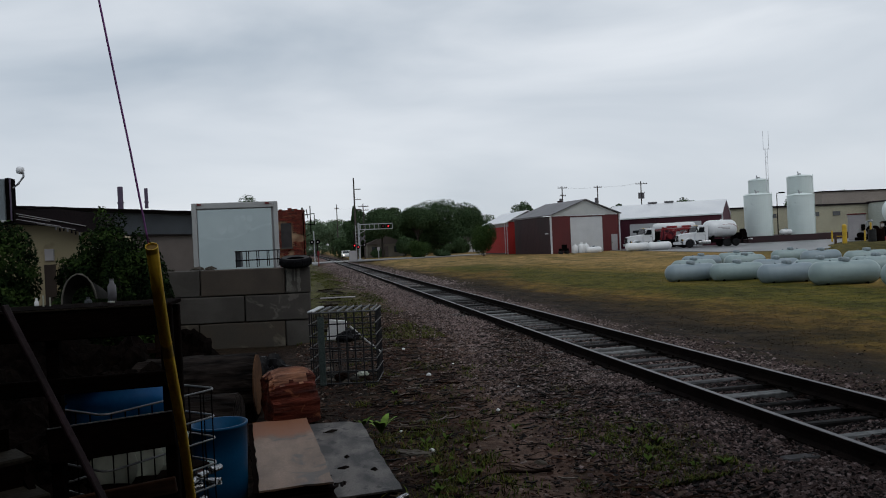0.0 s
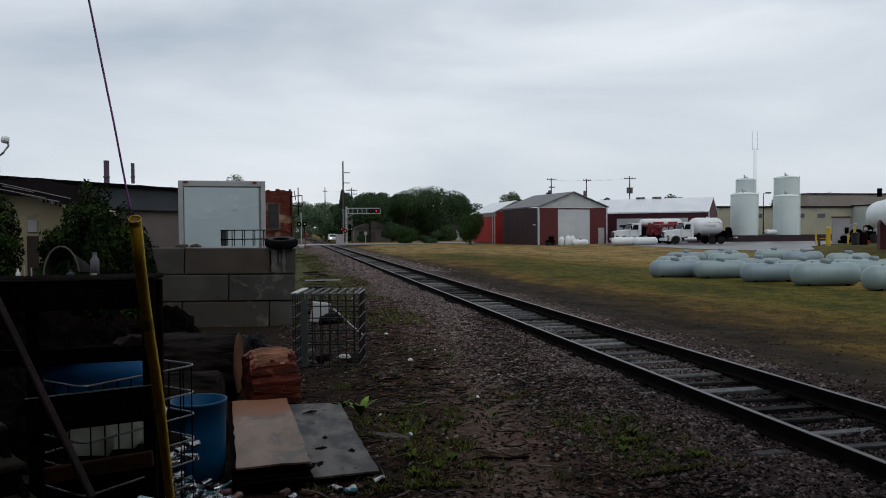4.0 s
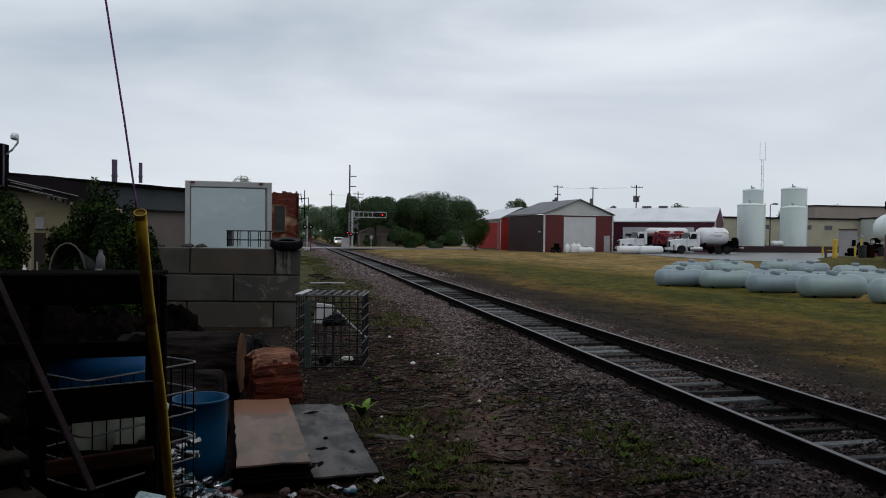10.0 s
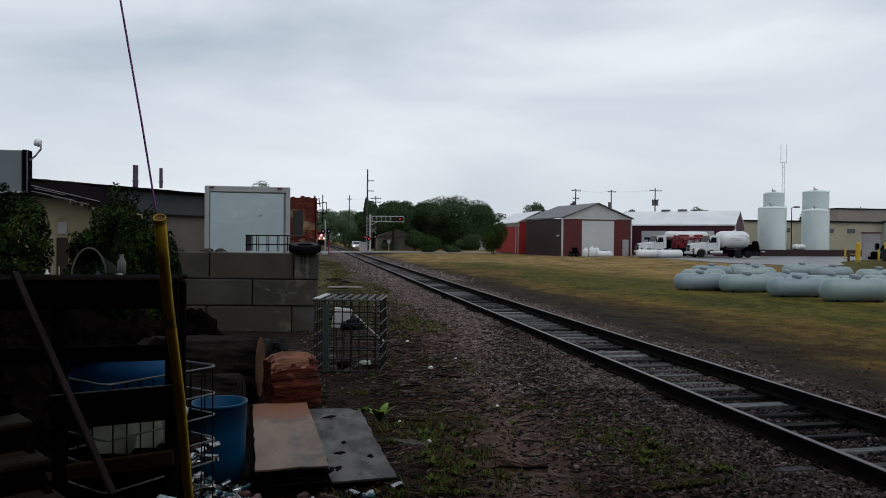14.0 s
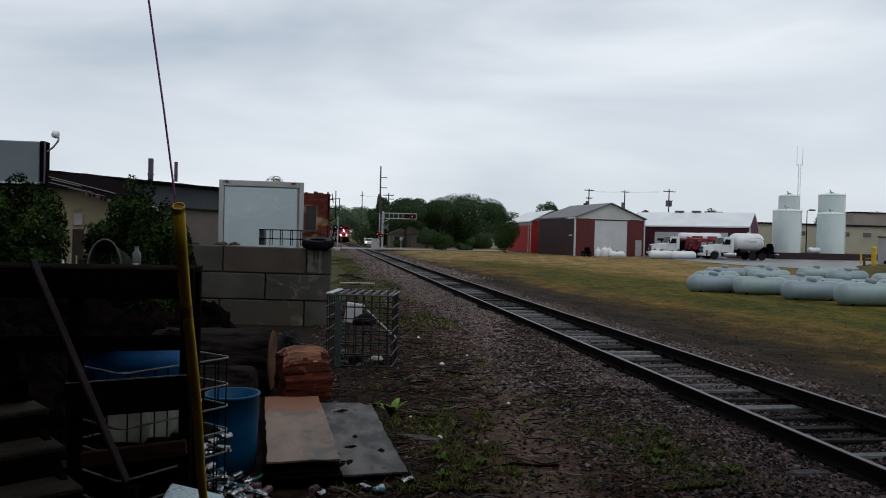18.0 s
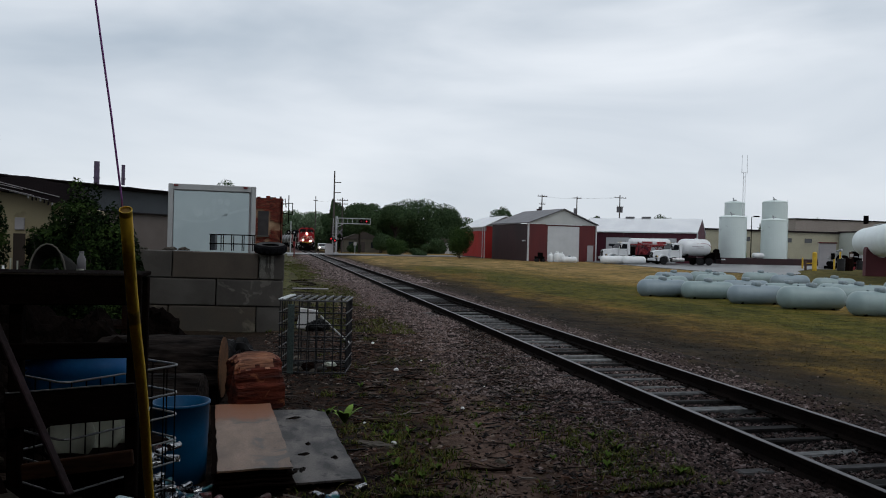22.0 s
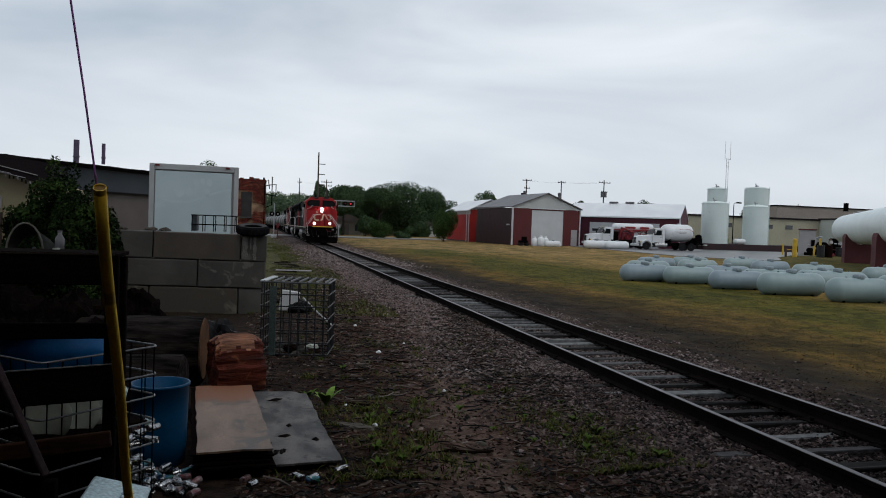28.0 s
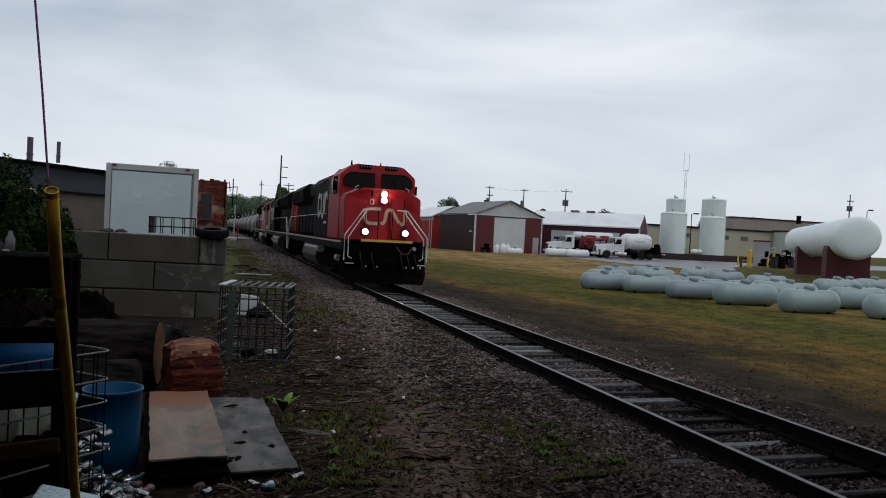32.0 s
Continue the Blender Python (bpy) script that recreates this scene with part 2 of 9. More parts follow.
M_MAROON = mat("maroon_sheet", (0.085, 0.013, 0.026), (0.060, 0.011, 0.021), 0.5, 0.55, bump=0.05, stretch=(1, 1, 0.3))
M_BARN_BR = mat("bright_red_sheet", (0.36, 0.022, 0.018), (0.28, 0.02, 0.018), 0.5, 0.55, bump=0.05, stretch=(1, 1, 0.3))
M_ROOF_DK = mat("grey_sheet_roof", (0.13, 0.125, 0.135), (0.09, 0.088, 0.095), 0.6, 0.5, bump=0.05)
M_ROOF_LT = mat("pale_sheet_roof", (0.74, 0.75, 0.76), (0.66, 0.67, 0.69), 0.4, 0.45, bump=0.04)
M_GABLE = mat("grey_gable_sheet", (0.34, 0.32, 0.32), (0.28, 0.265, 0.27), 0.8, 0.6, bump=0.05)
M_GABLE_LT = mat("pale_gable_sheet", (0.44, 0.45, 0.44), (0.38, 0.39, 0.385), 0.8, 0.6, bump=0.04)
M_CABINET = mat("blue_grey_cabinet_sheet", (0.17, 0.20, 0.215), (0.14, 0.165, 0.18), 0.8, 0.6, bump=0.04)
M_FLUE = mat("violet_grey_flue_metal", (0.10, 0.075, 0.12), (0.075, 0.055, 0.09), 2, 0.5, 0.2, bump=0.04)
M_TRIM = mat("white_trim", (0.55, 0.55, 0.56), (0.45, 0.45, 0.46), 2, 0.5)
M_CREAM = mat("cream_wall_paint", (0.33, 0.275, 0.165), (0.26, 0.215, 0.13), 0.6, 0.75, bump=0.05, stain=(0.18, 0.147, 0.09), stain_at=0.64)
M_TAN = mat("tan_block_wall", (0.37, 0.345, 0.25), (0.31, 0.29, 0.215), 0.3, 0.8)
M_ANNEX = mat("pale_annex_paint", (0.46, 0.49, 0.44), (0.40, 0.425, 0.385), 0.4, 0.7)
M_TAN2 = mat("brown_parapet", (0.30, 0.26, 0.23), (0.25, 0.215, 0.19), 0.3, 0.8)
M_DARKROOF = mat("near_black_roofing", (0.010, 0.008, 0.009), (0.018, 0.013, 0.014), 1, 0.9, bump=0.2, spec=0.1)
M_SLATE = mat("slate_grey_fascia", (0.045, 0.052, 0.06), (0.033, 0.038, 0.045), 0.8, 0.6)
M_SHEDWALL = mat("taupe_wall", (0.115, 0.095, 0.086), (0.088, 0.073, 0.066), 0.7, 0.8, bump=0.05)
M_CONC = mat("damp_grey_concrete", (0.078, 0.072, 0.065), (0.044, 0.040, 0.035), 1.3, 0.85, bump=0.05, fine=30, contrast=0.30)
M_CONC_SC = mat("scuffed_concrete", (0.062, 0.056, 0.050), (0.040, 0.036, 0.032), 1.3, 0.85, bump=0.05, fine=30, stain=(0.105, 0.098, 0.086), stain_at=0.57, stain_scale=3.4, stretch=(1, 1, 0.6))
M_CONC_ST = mat("stained_concrete", (0.06, 0.048, 0.036), (0.05, 0.044, 0.036), 1.6, 0.85, bump=0.06, fine=25, stain=(0.135, 0.12, 0.09), stain_at=0.545, stain_scale=1.5)
M_CONC_BR = mat("brown_stained_concrete", (0.072, 0.058, 0.046), (0.046, 0.038, 0.031), 1.1, 0.85, bump=0.05, fine=30, contrast=0.30)
M_LIME = mat("lime_wash_streak", (0.15, 0.143, 0.125), (0.10, 0.096, 0.084), 6, 0.85, bump=0.2)
M_ASPHALT = mat("wet_yard_asphalt", (0.135, 0.135, 0.137), (0.09, 0.091, 0.093), 0.15, 0.4, bump=0.1, fine=20, spec=0.5)
M_ROAD = mat("pale_road_concrete", (0.19, 0.185, 0.185), (0.14, 0.137, 0.137), 0.15, 0.5, bump=0.1, fine=20)
M_BRICK = island_mat("old_red_brick", [(0.10, 0.018, 0.012), (0.15, 0.028, 0.018), (0.06, 0.016, 0.012), (0.12, 0.02, 0.013), (0.17, 0.065, 0.035), (0.08, 0.016, 0.011)], 0.85, 0.2)
M_BRICK_BACK = mat("mortar_and_render", (0.16, 0.085, 0.05), (0.33, 0.22, 0.135), 1.3, 0.9)
M_POLEWOOD = mat("weathered_pole_wood", (0.075, 0.06, 0.055), (0.05, 0.04, 0.038), 1, 0.85)
M_GALV = mat("galvanised_steel", (0.42, 0.43, 0.44), (0.32, 0.33, 0.34), 4, 0.45, 0.6, bump=0.05)
M_LEAF = island_mat("dark_green_leaves", [(0.034, 0.058, 0.029), (0.055, 0.090, 0.040), (0.042, 0.072, 0.034), (0.066, 0.104, 0.046)], 0.9, 0.04)
M_LEAF_BUSH = island_mat("mid_green_bush_leaves", [(0.022, 0.042, 0.014), (0.036, 0.066, 0.020), (0.028, 0.052, 0.016), (0.060, 0.098, 0.027)], 0.85, 0.05)
# far leaves: distance haze is mixed into this paler green
M_LEAF_LT = island_mat("haze_paled_leaves", [(0.08, 0.125, 0.07), (0.115, 0.165, 0.09), (0.095, 0.145, 0.08)], 0.7, 0.2)
M_LEAF_BR = island_mat("fresh_green_leaves", [(0.09, 0.17, 0.026), (0.15, 0.25, 0.042), (0.12, 0.20, 0.034)], 0.6, 0.12)
M_WEED = island_mat("small_weed_leaves", [(0.036, 0.066, 0.012), (0.068, 0.112, 0.019), (0.048, 0.086, 0.015)], 0.75, 0.06)
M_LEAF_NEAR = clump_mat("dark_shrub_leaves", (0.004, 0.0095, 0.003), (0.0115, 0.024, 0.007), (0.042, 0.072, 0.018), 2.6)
M_BULK = mat("weathered_white_tank_paint", (0.73, 0.80, 0.80), (0.67, 0.735, 0.735), 0.5, 0.45, bump=0.02, stain=(0.60, 0.66, 0.65), stain_at=0.70, stain_scale=0.5)
M_FUEL = mat("grimy_grey_fuel_tank", (0.020, 0.020, 0.022), (0.008, 0.0076, 0.0076), 1.4, 0.5, 0.2, bump=0.05)
M_SUPPORT = mat("maroon_painted_concrete", (0.095, 0.024, 0.030), (0.070, 0.018, 0.022), 0.8, 0.8, bump=0.1)
M_HOUSE = mat("beige_house_siding", (0.17, 0.15, 0.12), (0.13, 0.117, 0.092), 0.7, 0.8, bump=0.05)
M_RUST = mat("rusty_scrap_metal", (0.012, 0.006, 0.004), (0.006, 0.0035, 0.003), 4, 0.95, bump=0.3, spec=0.02)
M_BROWNPOST = mat("brown_timber_post", (0.10, 0.062, 0.040), (0.065, 0.040, 0.027), 3, 0.85, bump=0.2)
M_BARK = mat("tree_bark", (0.035, 0.027, 0.022), (0.02, 0.016, 0.014), 6, 0.9, bump=0.6)
M_TYRE = mat("black_tyre_rubber", (0.008, 0.008, 0.009), (0.014, 0.014, 0.015), 6, 0.8, bump=0.1, spec=0.15)
M_CHROME = mat("dull_chrome", (0.5, 0.5, 0.5), (0.4, 0.4, 0.4), 5, 0.25, 0.9, bump=0.02)

# ---- mesh helpers ----


def part(name, bm, material, parent, label="", smooth=False):
    me = bpy.data.meshes.new(name)
    bm.normal_update()
    bm.to_mesh(me)
    bm.free()
    if smooth:
        me.polygons.foreach_set("use_smooth", [True] * len(me.polygons))
    me.materials.append(material)
    ob = new(name, me)
    if parent:
        ob.parent = parent
    if label:
        ob["label"] = label
    return ob


def thing(name, m, label, category, group="", kind=""):
    ob = new(name)
    ob.matrix_basis = m
    return tagged(ob, label, category, group, kind)


def box(bm, c, s, rot=None, bevel=0.0):
    m = Matrix.Translation(c) @ (rot or Matrix.Identity(4)) @ Matrix.Diagonal((*s, 1))
    r = bmesh.ops.create_cube(bm, size=1.0, matrix=m)
    if bevel:
        edges = list({e for v in r["verts"] for e in v.link_edges})
        bmesh.ops.bevel(bm, geom=edges, offset=bevel, segments=1, affect="EDGES", profile=0.5)
    return bm


def cyl(bm, p0, p1, r0, r1=None, seg=12, caps=True):
    p0, p1 = Vector(p0), Vector(p1)
    d = p1 - p0
    m = Matrix.Translation((p0 + p1) / 2) @ d.to_track_quat("Z", "Y").to_matrix().to_4x4()
    bmesh.ops.create_cone(bm, cap_ends=caps, segments=seg, radius1=r0, radius2=r0 if r1 is None else r1, depth=d.length, matrix=m)
    return bm


def lathe(bm, profile, seg=24, m=None):
    m = m or Matrix.Identity(4)
    rings = []
    for r, z in profile:
        rings.append([bm.verts.new(m @ Vector((r * math.cos(a * math.tau / seg), r * math.sin(a * math.tau / seg), z))) for a in range(seg)])
    for a, b in zip(rings, rings[1:]):
        for i in range(seg):
            j = (i + 1) % seg
            bm.faces.new((a[i], a[j], b[j], b[i]))
    for ring, flip in ((rings[0], True), (rings[-1], False)):
        bm.faces.new(ring[::-1] if flip else ring)
    return bm


def lathe_ring(profile, seg=24):
    """A turned open band, with no end caps."""
    bm = B()
    rings = [[bm.verts.new((r * math.cos(a * math.tau / seg), r * math.sin(a * math.tau / seg), z)) for a in range(seg)] for r, z in profile]
    for a, b in zip(rings, rings[1:]):
        for i in range(seg):
            bm.faces.new((a[i], a[(i + 1) % seg], b[(i + 1) % seg], b[i]))
    return bm


def tube(bm, pts, r, seg=6, closed=False):
    pts = [Vector(p) for p in pts]
    n = len(pts)
    rings = []
    for i, p in enumerate(pts):
        a = pts[i - 1] if i or closed else p
        b = pts[(i + 1) % n] if i < n - 1 or closed else p
        q = (b - a).normalized().to_track_quat("Z", "Y")
        rings.append([bm.verts.new(p + q @ Vector((r * math.cos(k * math.tau / seg), r * math.sin(k * math.tau / seg), 0))) for k in range(seg)])
    pairs = list(zip(rings, rings[1:])) + ([(rings[-1], rings[0])] if closed else [])
    for a, b in pairs:
        off = min(range(seg), key=lambda o: (a[0].co - b[o].co).length)
        for k in range(seg):
            bm.faces.new((a[k], a[(k + 1) % seg], b[(k + 1 + off) % seg], b[(k + off) % seg]))
    if not closed:
        bm.faces.new(rings[0][::-1])
        bm.faces.new(rings[-1])
    return bm


def prism(bm, outline, axis, lo, hi):
    """An outline of (u, v) drawn out along an axis: 'x' (u=y, v=z), 'y' (u=x, v=z) or 'z' (u=x, v=y)."""
    def at(u, v, w):
        return {"x": (w, u, v), "y": (u, w, v), "z": (u, v, w)}[axis]
    a = [bm.verts.new(at(u, v, lo)) for u, v in outline]
    b = [bm.verts.new(at(u, v, hi)) for u, v in outline]
    n = len(outline)
    for i in range(n):
        bm.faces.new((a[i], a[(i + 1) % n], b[(i + 1) % n], b[i]))
    bm.faces.new(a[::-1])
    bm.faces.new(b)
    bmesh.ops.recalc_face_normals(bm, faces=bm.faces[:])
    return bm


def B():
    return bmesh.new()


def rotx(a):
    return Matrix.Rotation(radians(a), 4, "X")


def soup(name, verts, faces, material, parent=None, label="", category="", kind="stuff", smooth=False):
    me = bpy.data.meshes.new(name)
    me.from_pydata(verts, [], faces)
    me.materials.append(material)
    if smooth:
        me.polygons.foreach_set("use_smooth", [True] * len(me.polygons))
    ob = new(name, me)
    if parent:
        ob.parent = parent
    return tagged(ob, label, category, "", kind)


def rounded_loop(cx, cy, z, sx, sy, r, k=4):
    pts = []
    for qx, qy, a0 in ((1, 1, 0), (-1, 1, 90), (-1, -1, 180), (1, -1, 270)):
        for i in range(k + 1):
            a = radians(a0 + 90 * i / k)
            pts.append((cx + qx * (sx / 2 - r) + r * math.cos(a), cy + qy * (sy / 2 - r) + r * math.sin(a), z))
    return pts



# ---- the ground ----
TRACK_X, RAIL_Z, GAUGE = 5.70, 0.15, 1.435


def track_x(y):
    return TRACK_X - 2.1e-4 * max(0.0, y - 150.0) ** 2


def smooth(a, b, v):
    v = min(1.0, max(0.0, (v - a) / (b - a)))
    return v * v * (3 - 2 * v)


def ground_z(x, y):
    d = x - track_x(y)
    z = -0.06 + 0.04 * smooth(2.7, 1.9, abs(d)) - 0.055 * smooth(0.84, 0.72, abs(d)) - 0.014 * smooth(1.5, 1.2, abs(d))
    z += 0.06 * smooth(-2.5, -4.5, d)
    z -= 0.08 * smooth(2.2, 3.2, d) * smooth(9.0, 4.0, d)
    z += 0.06 * smooth(4, 10, d) + 0.15 * smooth(14, 34, d)
    near = smooth(60, 10, math.hypot(x, y))
    z += near * 0.05 * noise.noise((x * 0.7, y * 0.7, 0)) + near * 0.02 * noise.noise((x * 3, y * 3, 2)) * (0.3 if abs(d) < 1.5 else 1)
    return z


def axis_steps(a, b, fine_a, fine_b, step, grow):
    v = list(np.arange(fine_a, fine_b + 1e-6, step))
    s, p = step, fine_b
    while p < b:
        s *= grow
        p = min(b, p + s)
        v.append(p)
    s, p = step, fine_a
    while p > a:
        s *= grow
        p = max(a, p - s)
        v.insert(0, p)
    return v


gx = axis_steps(-2500, 2500, -4, 14, 0.16, 1.12)
gy = axis_steps(-1200, 3800, 3, 26, 0.2, 1.12)
ground = soup("ground", [(x, y, ground_z(x, y)) for y in gy for x in gx],
              [(j * len(gx) + i, j * len(gx) + i + 1, (j + 1) * len(gx) + i + 1, (j + 1) * len(gx) + i) for j in range(len(gy) - 1) for i in range(len(gx) - 1)],
              None, None, "damp brown dirt and ballast turning to patchy yellow-green grass", "ground", "structure", True)
ground.data.materials.clear()


def ground_material(name, grass_only=False):
    m = bpy.data.materials.new(name)
    m.use_nodes = True
    n, l = m.node_tree.nodes, m.node_tree.links
    b = n["Principled BSDF"]
    co = n.new("ShaderNodeTexCoord")
    sx = n.new("ShaderNodeSeparateXYZ")
    l.new(co.outputs["Object"], sx.inputs[0])

    def tex(scale, detail=6, dist=0.0, stretch=None):
        t = n.new("ShaderNodeTexNoise")
        t.inputs["Scale"].default_value, t.inputs["Detail"].default_value, t.inputs["Distortion"].default_value = scale, detail, dist
        if stretch:
            q = n.new("ShaderNodeMapping")
            q.inputs["Scale"].default_value = stretch
            l.new(co.outputs["Object"], q.inputs[0])
            l.new(q.outputs[0], t.inputs["Vector"])
        else:
            l.new(co.outputs["Object"], t.inputs["Vector"])
        return t.outputs["Fac"]

    def ramp(fac, *stops):
        r = n.new("ShaderNodeValToRGB")
        e = r.color_ramp.elements
        while len(e) < len(stops):
            e.new(0.5)
        for i, (p, c) in enumerate(stops):
            e[i].position, e[i].color = p, (*c, 1)
        l.new(fac, r.inputs[0])
        return r.outputs[0]

    def mix(fac, a, c, mode="MIX"):
        x = n.new("ShaderNodeMixRGB")
        x.blend_type = mode
        if isinstance(fac, float):
            x.inputs[0].default_value = fac
        else:
            l.new(fac, x.inputs[0])
        l.new(a, x.inputs[1])
        l.new(c, x.inputs[2])
        return x.outputs[0]

    def math_node(op, a, c):
        x = n.new("ShaderNodeMath")
        x.operation = op
        for i, v in enumerate((a, c)):
            if isinstance(v, float):
                x.inputs[i].default_value = v
            else:
                l.new(v, x.inputs[i])
        return x.outputs[0]

    big, mid, fine = tex(0.45, 6, 0.6), tex(2.6, 7), tex(26, 5)
    dirt = ramp(mid, (0.34, (0.008, 0.0039, 0.0029)), (0.5, (0.038, 0.0178, 0.0120)), (0.66, (0.100, 0.052, 0.036)))
    gravel = ramp(fine, (0.34, (0.020, 0.0127, 0.0118)), (0.50, (0.122, 0.080, 0.072)), (0.68, (0.245, 0.174, 0.160)))
    moss = ramp(fine, (0.3, (0.010, 0.013, 0.004)), (0.7, (0.040, 0.046, 0.014)))
    patch = ramp(tex(1.1, 7, 0.4), (0.50, (0, 0, 0)), (0.66, (0.50, 0.50, 0.50)))
    dirt = mix(patch, dirt, moss)
    # black earth about the logs and cage, with the shade there put in colour
    dark_earth = math_node("ADD", sx.outputs["X"], math_node("MULTIPLY", math_node("SUBTRACT", tex(0.8, 7), 0.5), 2.6))
    dirt = mix(ramp(math_node("MULTIPLY", dark_earth, 0.2), (0.16, (0.95, 0.95, 0.95)), (0.40, (0, 0, 0))), dirt, ramp(tex(7, 6), (0.36, (0.004, 0.0026, 0.002)), (0.66, (0.024, 0.0145, 0.010))))
    # a trodden path of bare earth
    off = math_node("SUBTRACT", math_node("SUBTRACT", sx.outputs["X"], math_node("MULTIPLY", sx.outputs["Y"], 0.18)), 0.80)
    off = math_node("ABSOLUTE", math_node("ADD", off, math_node("MULTIPLY", math_node("SUBTRACT", tex(0.9, 6), 0.5), 1.5)), 0.0)
    earth = ramp(tex(9, 6), (0.3, (0.040, 0.0235, 0.0175)), (0.5, (0.084, 0.054, 0.042)), (0.7, (0.150, 0.099, 0.079)))
    dirt = mix(ramp(off, (0.10, (0.9, 0.9, 0.9)), (0.85, (0, 0, 0))), dirt, earth)
    # ballast lies within about two metres of the track
    wob = math_node("MULTIPLY", math_node("SUBTRACT", big, 0.5), 2.4)
    d = math_node("ABSOLUTE", math_node("SUBTRACT", math_node("ADD", sx.outputs["X"], wob), TRACK_X), 0.0)
    ball = ramp(math_node("MULTIPLY", d, 0.2), (0.40, (1, 1, 1)), (0.56, (0, 0, 0)))
    near = mix(ball, dirt, gravel)
    # darker ballast between the rails
    dark_bed = ramp(fine, (0.32, (0.003, 0.0023, 0.0022)), (0.55, (0.015, 0.011, 0.0105)), (0.75, (0.05, 0.039, 0.037)))
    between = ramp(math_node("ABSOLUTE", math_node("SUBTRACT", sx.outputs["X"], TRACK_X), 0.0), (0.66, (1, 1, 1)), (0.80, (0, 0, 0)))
    near = mix(between, near, dark_bed)
    # mown grass in long streaks beside the line: straw next to the soil, a green belt, then straw again
    wander = math_node("ADD", math_node("MULTIPLY", math_node("SUBTRACT", tex(0.16, 6, 0.6, (1, 0.30, 1)), 0.5), 11.0), math_node("MULTIPLY", math_node("SUBTRACT", tex(0.9, 6, 0.3, (1, 0.5, 1)), 0.5), 5.0))
    belt = math_node("MULTIPLY", math_node("ADD", sx.outputs["X"], wander), 0.04)
    straw = ramp(belt, (0.33, (0.026, 0.018, 0.008)), (0.40, (0.066, 0.041, 0.0105)), (0.47, (0.145, 0.092, 0.021)), (0.55, (0.086, 0.079, 0.0105)), (0.66, (0.090, 0.083, 0.0115)), (0.76, (0.160, 0.117, 0.028)), (0.90, (0.275, 0.183, 0.066)))
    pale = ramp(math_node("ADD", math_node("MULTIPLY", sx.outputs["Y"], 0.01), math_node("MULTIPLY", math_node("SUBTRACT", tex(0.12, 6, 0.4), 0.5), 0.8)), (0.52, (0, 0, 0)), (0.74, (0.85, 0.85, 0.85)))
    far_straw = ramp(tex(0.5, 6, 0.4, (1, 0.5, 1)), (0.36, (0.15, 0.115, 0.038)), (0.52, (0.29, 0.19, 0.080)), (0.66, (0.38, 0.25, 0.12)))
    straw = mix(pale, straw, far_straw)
    # greener turf round the tanks and the pump kiosk
    off_line = math_node("SUBTRACT", sx.outputs["X"], math_node("MULTIPLY", sx.outputs["Y"], 0.5))
    lush = ramp(math_node("MULTIPLY", math_node("ADD", off_line, math_node("MULTIPLY", math_node("SUBTRACT", tex(0.3, 6), 0.5), 8.0)), 0.04), (0.32, (0, 0, 0)), (0.60, (0.85, 0.85, 0.85)))
    straw = mix(lush, straw, ramp(tex(1.4, 6), (0.36, (0.040, 0.046, 0.008)), (0.62, (0.110, 0.098, 0.018))))
    blades = ramp(tex(14, 5), (0.3, (0.46, 0.46, 0.46)), (0.7, (1.18, 1.18, 1.18)))
    tuft = mix(1.0, ramp(tex(2.4, 6), (0.34, (0.50, 0.54, 0.5)), (0.6, (1.2, 1.16, 1.1))), ramp(tex(0.6, 6, 0.5, (1, 0.45, 1)), (0.36, (0.62, 0.68, 0.6)), (0.62, (1.2, 1.14, 1.1))), "MULTIPLY")
    grass = mix(1.0, mix(1.0, straw, blades, "MULTIPLY"), tuft, "MULTIPLY")
    if grass_only:
        l.new(grass, b.inputs["Base Color"])
        b.inputs["Roughness"].default_value = 0.8
        b.inputs["Specular IOR Level"].default_value = 0.02
        return m
    soil = ramp(tex(1.8, 7), (0.3, (0.005, 0.0031, 0.002)), (0.5, (0.016, 0.0099, 0.0056)), (0.72, (0.042, 0.028, 0.0136)))
    near_side = math_node("ADD", sx.outputs["X"], math_node("MULTIPLY", math_node("SUBTRACT", tex(0.5, 7), 0.5), 2.2))
    near = mix(ramp(math_node("MULTIPLY", near_side, 0.05), (0.332, (0, 0, 0)), (0.385, (1, 1, 1))), near, soil)
    edge = math_node("ADD", sx.outputs["X"], math_node("MULTIPLY", math_node("SUBTRACT", tex(0.55, 8), 0.5), 7.0))
    side = ramp(math_node("MULTIPLY", edge, 0.05), (0.42, (0, 0, 0)), (0.55, (1, 1, 1)))
    colour = mix(side, near, grass)
    # a strip of greener grass left of the ballast, beyond the block wall
    strip = math_node("MULTIPLY", ramp(math_node("MULTIPLY", sx.outputs["Y"], 0.01), (0.16, (0, 0, 0)), (0.30, (1, 1, 1))), ramp(math_node("MULTIPLY", edge, 0.1), (0.10, (1, 1, 1)), (0.30, (0, 0, 0))))
    turf = mix(1.0, ramp(mid, (0.36, (0.046, 0.034, 0.021)), (0.46, (0.060, 0.062, 0.019)), (0.66, (0.104, 0.098, 0.033))), blades, "MULTIPLY")
    colour = mix(strip, colour, turf)
    l.new(colour, b.inputs["Base Color"])
    b.inputs["Roughness"].default_value = 0.9
    b.inputs["Specular IOR Level"].default_value = 0.08
    u = n.new("ShaderNodeBump")
    u.inputs["Strength"].default_value, u.inputs["Distance"].default_value = 0.7, 0.04
    l.new(math_node("ADD", fine, mid), u.inputs["Height"])
    l.new(u.outputs[0], b.inputs["Normal"])
    return m


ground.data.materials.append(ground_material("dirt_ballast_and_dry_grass"))


